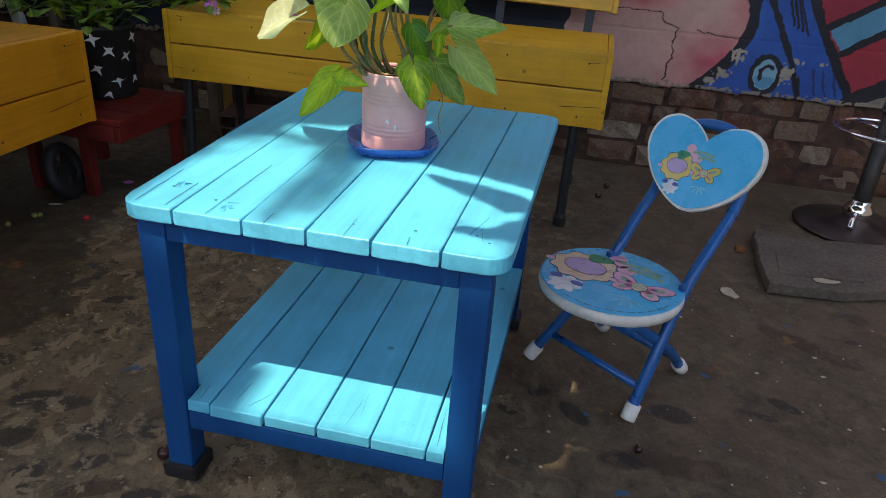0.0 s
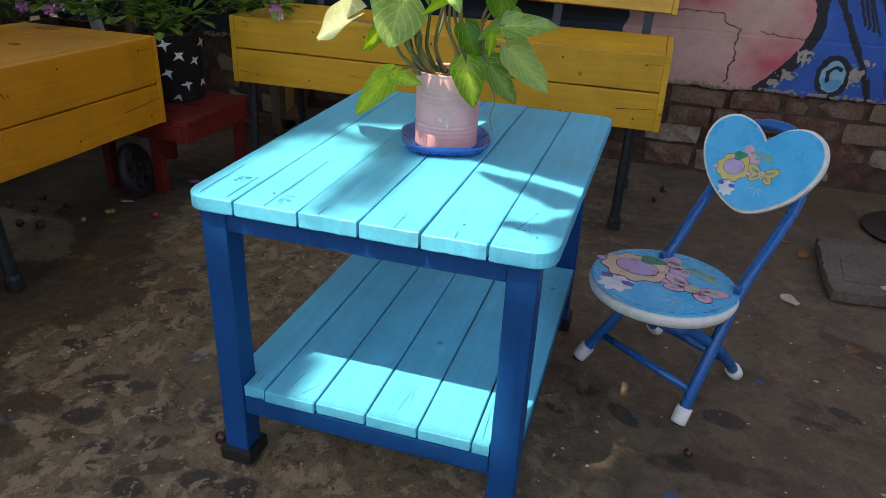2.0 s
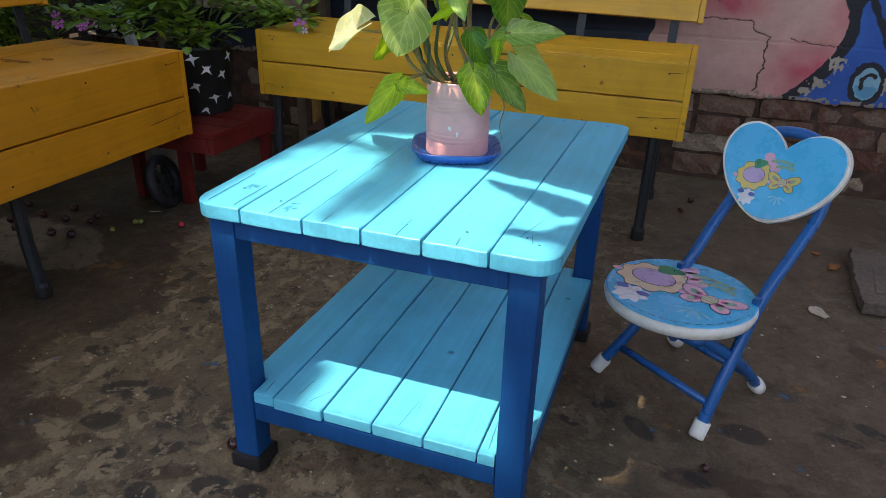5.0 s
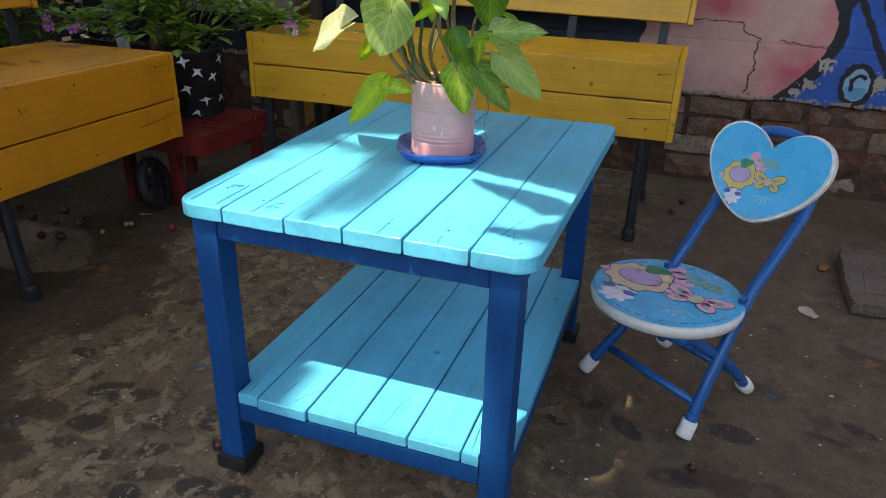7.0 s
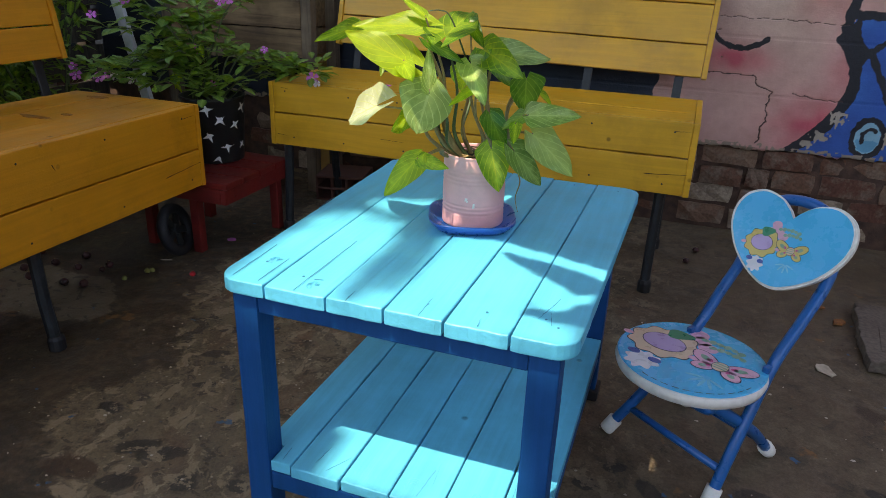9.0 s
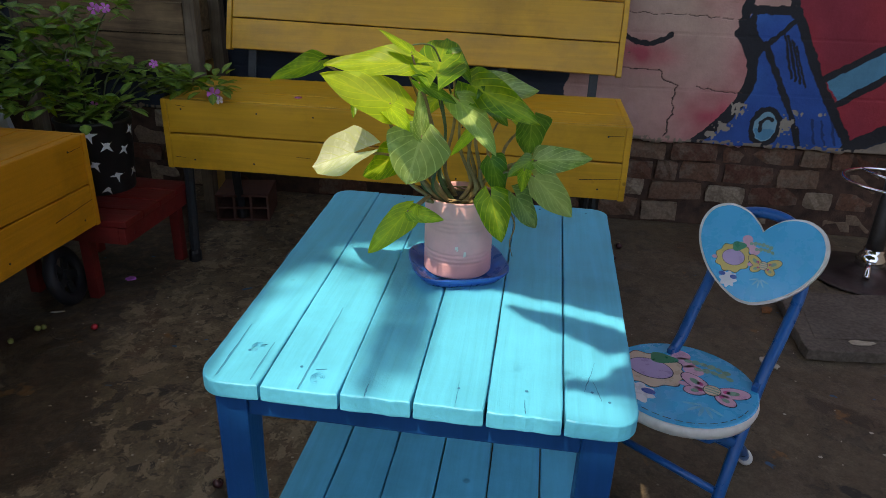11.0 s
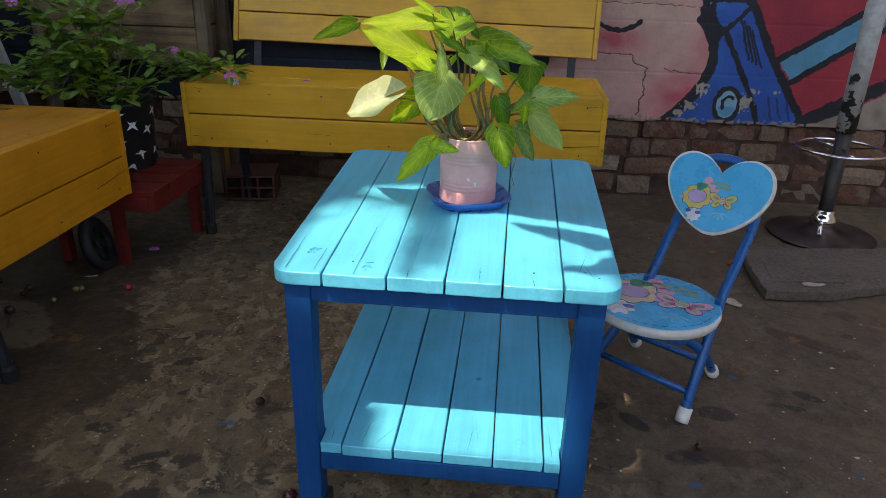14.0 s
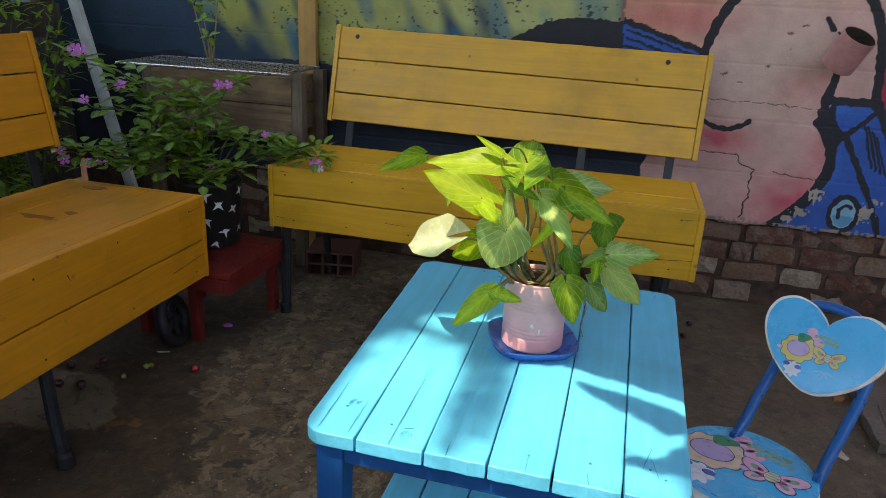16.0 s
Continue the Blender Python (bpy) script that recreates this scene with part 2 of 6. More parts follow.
def floor_material():
    """Old screed: worn tan skin, dark damp stains, rusty smears, pale chips, specks of blue and orange paint."""
    mat, nt, bsdf = nodes_of("stained_screed")
    pos = texco(nt)
    big = noise_tex(nt, pos, 1.7, 6, 0.62, 0.6)
    midn = noise_tex(nt, pos, 7.5, 9, 0.72, 0.8)
    small = noise_tex(nt, pos, 30, 7, 0.7)
    fine = noise_tex(nt, pos, 170, 4, 0.65)
    col = ramp(nt, midn, [(0.34, (0.045, 0.037, 0.030)), (0.44, (0.10, 0.080, 0.058)), (0.49, (0.205, 0.165, 0.115)), (0.62, (0.27, 0.22, 0.155)), (0.75, (0.34, 0.28, 0.21))])
    col = mix(nt, 0.5, col, ramp(nt, small, [(0.32, (0.04, 0.032, 0.026)), (0.48, (0.19, 0.152, 0.108)), (0.68, (0.36, 0.30, 0.22))]))
    col = mix(nt, 0.35, col, ramp(nt, fine, [(0.35, (0.04, 0.032, 0.026)), (0.68, (0.28, 0.235, 0.18))]))
    sep = nt.nodes.new("ShaderNodeSeparateXYZ")
    link(nt, pos, sep.inputs[0])
    # clean pale screed patch beneath the amber bench
    edge = noise_tex(nt, pos, 5.0, 6, 0.6)

    def below(sock, limit, amp, soft):
        m = nt.nodes.new("ShaderNodeMath")
        m.operation = 'MULTIPLY_ADD'
        link(nt, edge, m.inputs[0])
        m.inputs[1].default_value = amp
        link(nt, sock, m.inputs[2])
        mr = nt.nodes.new("ShaderNodeMapRange")
        mr.inputs[1].default_value, mr.inputs[2].default_value = limit - soft, limit + soft
        mr.inputs[3].default_value, mr.inputs[4].default_value = 1.0, 0.0
        link(nt, m.outputs[0], mr.inputs[0])
        return mr.outputs[0]
    at = nt.nodes.new("ShaderNodeAttribute")
    at.attribute_name = "marks"
    msep = nt.nodes.new("ShaderNodeSeparateColor")
    link(nt, at.outputs["Color"], msep.inputs[0])
    torn = noise_tex(nt, pos, 13.0, 8, 0.68, 0.5)

    def marked(sock, amp, soft, level):
        """A mark whose rim is frayed by noise."""
        m = nt.nodes.new("ShaderNodeMath")
        m.operation = 'MULTIPLY_ADD'
        link(nt, torn, m.inputs[0])
        m.inputs[1].default_value = amp
        link(nt, sock, m.inputs[2])
        return ramp(nt, m.outputs[0], [(0.5 + 0.5 * amp - soft, (0, 0, 0)), (0.5 + 0.5 * amp + soft, (level,) * 3)])
    dampm = ramp(nt, big, [(0.57, (0, 0, 0)), (0.62, (0.25,) * 3)])
    col = mix(nt, dampm, col, (0.040, 0.032, 0.026))
    pale = marked(msep.outputs[1], 0.30, 0.012, 0.9)
    damp = marked(msep.outputs[0], 0.55, 0.022, 0.90)
    col = mix(nt, damp, col, ramp(nt, mix(nt, 0.45, midn, small), [(0.36, (0.012, 0.009, 0.007)), (0.47, (0.034, 0.023, 0.016)), (0.53, (0.070, 0.047, 0.032)), (0.62, (0.15, 0.11, 0.078))]))
    col = mix(nt, pale, col, mix(nt, small, (0.17, 0.15, 0.12), (0.32, 0.28, 0.22)))
    rust = ramp(nt, noise_tex(nt, texco(nt, (1.4, 0.8, 1)), 3.3, 6, 0.65, 0.8), [(0.56, (0, 0, 0)), (0.68, (0.5,) * 3)])
    col = mix(nt, rust, col, (0.16, 0.078, 0.046))
    brown = marked(at.outputs["Alpha"], 0.7, 0.05, 0.7)
    col = mix(nt, brown, col, (0.060, 0.030, 0.019))
    stain = ramp(nt, noise_tex(nt, pos, 10.5, 4, 0.6, 0.5), [(0.60, (0, 0, 0)), (0.625, (0.62,) * 3)])
    rough_side = below(sep.outputs[0], 0.48, 0.5, 0.16)
    calm = mix(nt, rough_side, (0.16,) * 3, (1.0,) * 3)
    tan = mix(nt, 0.40, mix(nt, big, (0.030, 0.026, 0.022), (0.066, 0.055, 0.045)), col)
    col = mix(nt, mix(nt, rough_side, (0.75,) * 3, (0.0,) * 3), col, tan)
    stain = mix(nt, 1.0, stain, mix(nt, rough_side, (0.6,) * 3, (1.0,) * 3), 'MULTIPLY')
    col = mix(nt, stain, col, mix(nt, small, (0.016, 0.016, 0.018), (0.05, 0.048, 0.05)))
    spots = marked(msep.outputs[2], 0.9, 0.06, 0.85)
    col = mix(nt, spots, col, mix(nt, small, (0.014, 0.014, 0.016), (0.045, 0.042, 0.042)))
    blot = ramp(nt, noise_tex(nt, texco(nt, (1.0, 1.3, 1)), 24.0, 6, 0.68, 0.7), [(0.575, (0, 0, 0)), (0.60, (0.7,) * 3)])
    blot = mix(nt, 1.0, blot, calm, 'MULTIPLY')
    col = mix(nt, blot, col, mix(nt, fine, (0.018, 0.016, 0.015), (0.060, 0.052, 0.045)))
    bare = ramp(nt, noise_tex(nt, texco(nt, (1.2, 1.0, 1)), 15.0, 7, 0.70, 0.4), [(0.54, (0, 0, 0)), (0.565, (0.92,) * 3)])
    bare = mix(nt, 1.0, bare, calm, 'MULTIPLY')
    bare = mix(nt, damp, bare, (0.02,) * 3)
    col = mix(nt, bare, col, mix(nt, fine, (0.20, 0.17, 0.13), (0.42, 0.36, 0.28)))
    chips = ramp(nt, noise_tex(nt, pos, 52, 5, 0.65), [(0.64, (0, 0, 0)), (0.67, (0.8,) * 3)])
    chips = mix(nt, 1.0, chips, calm, 'MULTIPLY')
    chips = mix(nt, damp, chips, (0.05,) * 3)
    col = mix(nt, chips, col, (0.38, 0.34, 0.27))
    ochre = ramp(nt, noise_tex(nt, texco(nt, (1, 1, 1)), 8.0, 5, 0.6), [(0.655, (0, 0, 0)), (0.70, (0.7,) * 3)])
    col = mix(nt, ochre, col, (0.30, 0.16, 0.06))
    pits = ramp(nt, small, [(0.29, (0.85,) * 3), (0.34, (0, 0, 0))])
    col = mix(nt, pits, col, (0.016, 0.014, 0.013))
    specks = nt.nodes.new("ShaderNodeTexVoronoi")
    specks.inputs["Scale"].default_value = 26.0
    link(nt, pos, specks.inputs["Vector"])
    sp = ramp(nt, specks.outputs["Distance"], [(0.055, (0.9,) * 3), (0.085, (0, 0, 0))])
    sp = mix(nt, 1.0, sp, ramp(nt, noise_tex(nt, pos, 4.0, 3), [(0.5, (0, 0, 0)), (0.56, (1, 1, 1))]), 'MULTIPLY')
    col = mix(nt, sp, col, (0.40, 0.38, 0.34))
    bl = ramp(nt, noise_tex(nt, pos, 17, 3, 0.5), [(0.715, (0, 0, 0)), (0.735, (0.9,) * 3)])
    col = mix(nt, bl, col, (0.03, 0.14, 0.35))
    col = mix(nt, 1.0, col, (0.79, 0.70, 0.57), 'MULTIPLY')
    link(nt, col, bsdf.inputs["Base Color"])
    link(nt, ramp(nt, big, [(0.46, (0.85,) * 3), (0.58, (0.5,) * 3)]), bsdf.inputs["Roughness"])
    n1 = bump(nt, bsdf, midn, 0.008, 0.6)
    n2 = bump(nt, bsdf, small, 0.003, 0.7, n1)
    n3 = bump(nt, bsdf, fine, 0.0015, 0.7, n2)
    bump(nt, bsdf, stain, -0.002, 0.6, n3)
    return mat


def wall_material():
    """Rough plaster that carries the mural's pigments, stored on the mesh."""
    mat, nt, bsdf = nodes_of("painted_plaster")
    at = nt.nodes.new("ShaderNodeVertexColor")
    at.layer_name = "pigment"
    pos = texco(nt)
    a = noise_tex(nt, pos, 11, 6, 0.65)
    b = noise_tex(nt, texco(nt, (1, 1, 1.6)), 70, 5, 0.65)
    col = mix(nt, 1.0, at.outputs[0], ramp(nt, a, [(0.3, (0.82, 0.80, 0.78)), (0.7, (1.08, 1.08, 1.08))]), 'MULTIPLY')
    chips = ramp(nt, noise_tex(nt, pos, 55, 5, 0.65), [(0.72, (0, 0, 0)), (0.75, (0.5,) * 3)])
    col = mix(nt, chips, col, (0.34, 0.28, 0.22))
    link(nt, col, bsdf.inputs["Base Color"])
    bsdf.inputs["Roughness"].default_value = 0.72
    bump(nt, bsdf, b, 0.0022, 0.7, bump(nt, bsdf, a, 0.008, 0.5))
    return mat


def brick_material():
    mat, nt, bsdf = nodes_of("old_brick")
    info = nt.nodes.new("ShaderNodeObjectInfo")
    pos = texco(nt)
    a = noise_tex(nt, pos, 16, 6, 0.65)
    b = noise_tex(nt, pos, 95, 4, 0.6)
    base = ramp(nt, info.outputs["Random"], [(0.0, (0.11, 0.042, 0.028)), (0.4, (0.16, 0.078, 0.050)), (0.7, (0.22, 0.145, 0.10)), (1.0, (0.36, 0.29, 0.22))])
    skin = ramp(nt, a, [(0.48, (0, 0, 0)), (0.60, (0.75,) * 3)])
    col = mix(nt, skin, base, (0.19, 0.14, 0.105))
    col = mix(nt, 1.0, col, ramp(nt, b, [(0.3, (0.68, 0.66, 0.64)), (0.65, (1.1,) * 3)]), 'MULTIPLY')
    link(nt, col, bsdf.inputs["Base Color"])
    bsdf.inputs["Roughness"].default_value = 0.92
    bump(nt, bsdf, b, 0.003, 0.8, bump(nt, bsdf, a, 0.008, 0.6))
    return mat


CONCRETE = slab_material()
FLOOR = floor_material()
WALL = wall_material()
BRICK = brick_material()
MORTAR = plain("dark_mortar", (0.075, 0.042, 0.031), 0.95, 0, 0.55, 20, 0.006)
OUTWALL = plain("grey_render", (0.24, 0.22, 0.19), 0.9, 0, 0.2, 5, 0.004)


# ---- mesh helpers ----
def part(name, bm, material, parent=None, label="", smooth=False):
    me = bpy.data.meshes.new(name)
    bmesh.ops.recalc_face_normals(bm, faces=bm.faces)
    bm.to_mesh(me)
    bm.free()
    if smooth:
        for p in me.polygons:
            p.use_smooth = True
    me.materials.append(material)
    ob = new(name, me)
    if parent is not None:
        ob.parent = parent
    if label:
        ob["label"] = label
    return ob


def thing(name, label, category, group="", kind="", at=(0, 0, 0)):
    e = new(name)
    e.empty_display_size = 0.05
    e.location = at
    return tagged(e, label, category, group, kind)


def rel(ob, parent):
    """Parent ob and keep its place."""
    ob.parent = parent
    ob.matrix_parent_inverse = Matrix.Translation(parent.location).inverted()
    return ob


def box(lo, hi, bev=0.002, cuts=0, axis=0, wob=0.0, seg=2, m=None):
    """A bevelled board; cuts along its axis let its edges wander by wob."""
    bm = bmesh.new()
    bmesh.ops.create_cube(bm, size=1)
    lo, hi = Vector(lo), Vector(hi)
    for v in bm.verts:
        v.co = Vector([lo[i] + (v.co[i] + 0.5) * (hi[i] - lo[i]) for i in range(3)])
    if cuts:
        es = [e for e in bm.edges if abs((e.verts[0].co - e.verts[1].co)[axis]) > 1e-6]
        bmesh.ops.subdivide_edges(bm, edges=es, cuts=cuts, use_grid_fill=True)
        for v in bm.verts:
            for i in range(3):
                if i != axis:
                    v.co[i] += random.uniform(-wob, wob)
    if bev:
        es = [e for e in bm.edges if len(e.link_faces) == 2 and e.calc_face_angle(0) > 0.6]
        bmesh.ops.bevel(bm, geom=es, offset=bev, segments=seg, affect='EDGES', profile=0.6)
    if m is not None:
        bmesh.ops.transform(bm, matrix=m, verts=bm.verts)
    return bm


def prism(outline, z0, z1, bev=0.003, seg=2):
    """An upright prism over a closed outline of (x, y)."""
    bm = bmesh.new()
    f = bm.faces.new([bm.verts.new((x, y, z0)) for x, y in outline])
    r = bmesh.ops.extrude_face_region(bm, geom=[f])
    for g in r["geom"]:
        if isinstance(g, bmesh.types.BMVert):
            g.co.z = z1
    bmesh.ops.recalc_face_normals(bm, faces=bm.faces)
    if bev:
        es = [e for e in bm.edges if abs(e.verts[0].co.z - e.verts[1].co.z) < 1e-6]
        bmesh.ops.bevel(bm, geom=es, offset=bev, segments=seg, affect='EDGES', profile=0.6)
    return bm


def smooth_path(pts, n=8):
    """Catmull-Rom through the points."""
    pts = [Vector(p) for p in pts]
    ext = [2 * pts[0] - pts[1]] + pts + [2 * pts[-1] - pts[-2]]
    out = []
    for i in range(1, len(ext) - 2):
        a, b, c, d = ext[i - 1:i + 3]
        for k in range(n):
            t = k / n
            out.append(0.5 * ((2 * b) + (c - a) * t + (2 * a - 5 * b + 4 * c - d) * t * t + (3 * b - a - 3 * c + d) * t ** 3))
    return out + [pts[-1]]


def tube(path, r0, r1=None, sides=10, bm=None, closed=False):
    r1 = r0 if r1 is None else r1
    bm = bm or bmesh.new()
    path = [Vector(p) for p in path]
    rings, ref = [], Vector((0.31, 0.17, 0.93)).normalized()
    n = len(path)
    for i, p in enumerate(path):
        if closed:
            d = (path[(i + 1) % n] - path[i - 1]).normalized()
        else:
            d = (path[min(i + 1, n - 1)] - path[max(i - 1, 0)]).normalized()
        u = d.cross(ref)
        if u.length < 0.1:
            u = d.cross(Vector((1, 0, 0)))
        u.normalize()
        w = d.cross(u)
        r = r0 + (r1 - r0) * i / (n - 1)
        rings.append([bm.verts.new(p + r * (math.cos(2 * math.pi * k / sides) * u + math.sin(2 * math.pi * k / sides) * w)) for k in range(sides)])
    pairs = list(zip(rings, rings[1:])) + ([(rings[-1], rings[0])] if closed else [])
    for a, b in pairs:
        for k in range(sides):
            bm.faces.new((a[k], a[(k + 1) % sides], b[(k + 1) % sides], b[k]))
    if not closed:
        bm.faces.new(rings[0])
        bm.faces.new(rings[-1][::-1])
    return bm


def lathe(profile, sides=40, wob=0.0, m=None):
    """Turned shape from (radius, z) pairs; open where the radius is not 0."""
    bm = bmesh.new()
    rings = []
    for r, z in profile:
        if r < 1e-6:
            rings.append([bm.verts.new((0, 0, z))])
        else:
            rings.append([bm.verts.new((r * math.cos(2 * math.pi * k / sides), r * math.sin(2 * math.pi * k / sides), z)) for k in range(sides)])
    for a, b in zip(rings, rings[1:]):
        for k in range(sides):
            q = [a[k % len(a)], a[(k + 1) % len(a)], b[(k + 1) % len(b)], b[k % len(b)]]
            q = list(dict.fromkeys(q))
            if len(q) > 2:
                bm.faces.new(q)
    if m is not None:
        bmesh.ops.transform(bm, matrix=m, verts=bm.verts)
    return bm


# ---- ground ----
DAMP = [(-1.03, 1.35), (-1.01, 1.10), (-1.01, 0.87), (-0.95, 0.72), (-0.87, 0.55), (-0.76, 0.45), (-0.73, 0.40), (-0.78, 0.36), (-0.82, 0.30), (-0.88, 0.26), (-0.86, 0.17), (-0.85, 0.11),
        (-0.70, 0.02), (-0.68, -0.05), (-0.61, -0.08), (-0.63, -0.14), (-0.60, -0.6), (-2.4, -0.6), (-2.4, 1.9), (-1.1, 1.9)]
PALE = [(-1.60, 0.70), (-1.36, 0.715), (-1.26, 0.725), (-1.18, 0.67), (-1.11, 0.555), (-1.12, 0.50), (-1.20, 0.46), (-1.60, 0.42)]
SPOTS = [(-0.73, 0.60, 0.030, 0.018, 0.3), (-0.69, 0.48, 0.034, 0.016, 0.5), (-0.62, 0.36, 0.030, 0.012, 0.4), (-0.76, 0.20, 0.034, 0.022, 0.0), (-0.55, 0.12, 0.055, 0.020, 0.5), (-0.61, 0.12, 0.045, 0.022, 0.6), (-0.45, 0.07, 0.030, 0.022, 0.1),
         (-0.35, 0.10, 0.026, 0.016, 0.0), (-0.485, -0.045, 0.032, 0.020, 0.2), (-0.275, -0.045, 0.038, 0.022, 0.3), (-0.37, -0.10, 0.030, 0.022, 0.0), (-0.405, 0.0, 0.030, 0.018, 0.7), (-0.57, 0.02, 0.040, 0.024, 0.4), (-0.20, -0.04, 0.030, 0.026, 0.0),
         (0.40, 0.38, 0.040, 0.020, -0.8), (0.83, 0.54, 0.036, 0.018, -0.6), (0.59, 0.44, 0.050, 0.026, 0.0), (0.51, 0.275, 0.034, 0.016, -0.4), (0.765, 0.49, 0.048, 0.012, -0.2), (0.28, 0.36, 0.026, 0.018, 0.0), (0.325, 0.43, 0.022, 0.016, 0.3), (1.06, 0.86, 0.022, 0.012, 0.0)]
BROWN = [(0.50, 0.275, 0.055, 0.026, 0.0), (0.57, 0.285, 0.070, 0.034, 0.05), (0.63, 0.287, 0.060, 0.026, 0.3), (0.90, 0.83, 0.075, 0.030, -0.5), (0.99, 0.77, 0.080, 0.022, -0.4), (-0.36, -0.045, 0.060, 0.018, 0.5), (-0.68, 0.02, 0.060, 0.030, 0.0), (-0.58, -0.05, 0.040, 0.020, 0.8)]


def depth_in(X, Y, poly):
    """Metres inside a closed outline, negative outside it."""
    d, hit = np.full(X.shape, 9.0), np.zeros(X.shape, bool)
    for (x0, y0), (x1, y1) in zip(poly, poly[1:] + poly[:1]):
        t = np.clip(((X - x0) * (x1 - x0) + (Y - y0) * (y1 - y0)) / ((x1 - x0) ** 2 + (y1 - y0) ** 2), 0, 1)
        d = np.minimum(d, np.hypot(X - x0 - t * (x1 - x0), Y - y0 - t * (y1 - y0)))
        dy = y1 - y0 if y1 != y0 else 1e-9
        hit ^= ((y0 > Y) != (y1 > Y)) & (X < (x1 - x0) * (Y - y0) / dy + x0)
    return np.where(hit, d, -d)


def spot_depth(X, Y, spots):
    """1 at a spot's middle, 0.5 at its rim."""
    out = np.zeros(X.shape)
    for cx, cy, p, q, turn in spots:
        c, k = math.cos(turn), math.sin(turn)
        a, b = ((X - cx) * c + (Y - cy) * k) / p, ((Y - cy) * c - (X - cx) * k) / q
        out = np.maximum(out, 1.0 - 0.5 * np.hypot(a, b))
    return out


def make_floor():
    c = np.concatenate([[-60, -25, -10, -5], np.arange(-2.6, 2.61, 0.013), [5, 10, 25, 60]])
    n = len(c)
    X, Y = np.meshgrid(c, c)
    Z = 0.0022 * np.sin(5.1 * X + 1.3 * Y) * np.sin(4.3 * Y - 2.2 * X) + np.random.uniform(-0.0007, 0.0007, X.shape)
    Z -= 0.003
    co = np.stack([X, Y, Z], -1).reshape(-1, 3)
    i = np.arange(n * n).reshape(n, n)
    fs = np.stack([i[:-1, :-1], i[:-1, 1:], i[1:, 1:], i[1:, :-1]], -1).reshape(-1, 4)
    me = bpy.data.meshes.new("ground")
    me.from_pydata(co.tolist(), [], fs.tolist())
    # how far each place lies inside the damp stain, the pale patch, the black spots and the brown marks
    marks = np.ones((n * n, 4))
    marks[:, 0] = 0.5 + 2.0 * depth_in(X, Y, DAMP).ravel()
    marks[:, 1] = 0.5 + 2.0 * depth_in(X, Y, PALE).ravel()
    marks[:, 2] = spot_depth(X, Y, SPOTS).ravel()
    marks[:, 3] = spot_depth(X, Y, BROWN).ravel()
    me.attributes.new("marks", 'FLOAT_COLOR', 'POINT').data.foreach_set("color", np.clip(marks, 0, 1).ravel())
    me.materials.append(FLOOR)
    for p in me.polygons:
        p.use_smooth = True
    return tagged(new("ground", me), "worn, stained grey-brown concrete screed floor", "floor", kind="structure")


ground = make_floor()
WY = 2.03    # plane of the mural
PZ = 0.335   # lower edge of the plaster


# ---- mural wall ----
def seg_dist(X, Z, pts):
    d = np.full(X.shape, 9.0)
    for (x0, z0), (x1, z1) in zip(pts, pts[1:]):
        dx, dz = x1 - x0, z1 - z0
        t = np.clip(((X - x0) * dx + (Z - z0) * dz) / (dx * dx + dz * dz + 1e-12), 0, 1)
        d = np.minimum(d, np.hypot(X - x0 - t * dx, Z - z0 - t * dz))
    return d


def inside(X, Z, pts):
    r = np.zeros(X.shape, bool)
    for (x0, z0), (x1, z1) in zip(pts, pts[1:] + pts[:1]):
        if z0 == z1:
            continue
        r ^= ((z0 > Z) != (z1 > Z)) & (X < (x1 - x0) * (Z - z0) / (z1 - z0) + x0)
    return r


def curve2(pts, n=8):
    return [(p.x, p.y) for p in smooth_path([(x, z, 0) for x, z in pts], n)]


def vnoise(X, Z, s, seed=0):
    """Cheap smooth value noise in 0..1."""
    rng = np.random.RandomState(seed)
    tab = rng.rand(64, 64)
    x, z = X * s + 100, Z * s + 100
    i, j = np.floor(x).astype(int), np.floor(z).astype(int)
    u, v = x - i, z - j
    u, v = u * u * (3 - 2 * u), v * v * (3 - 2 * v)
    def g(a, b):
        return tab[a % 64, b % 64]
    return (g(i, j) * (1 - u) + g(i + 1, j) * u) * (1 - v) + (g(i, j + 1) * (1 - u) + g(i + 1, j + 1) * u) * v


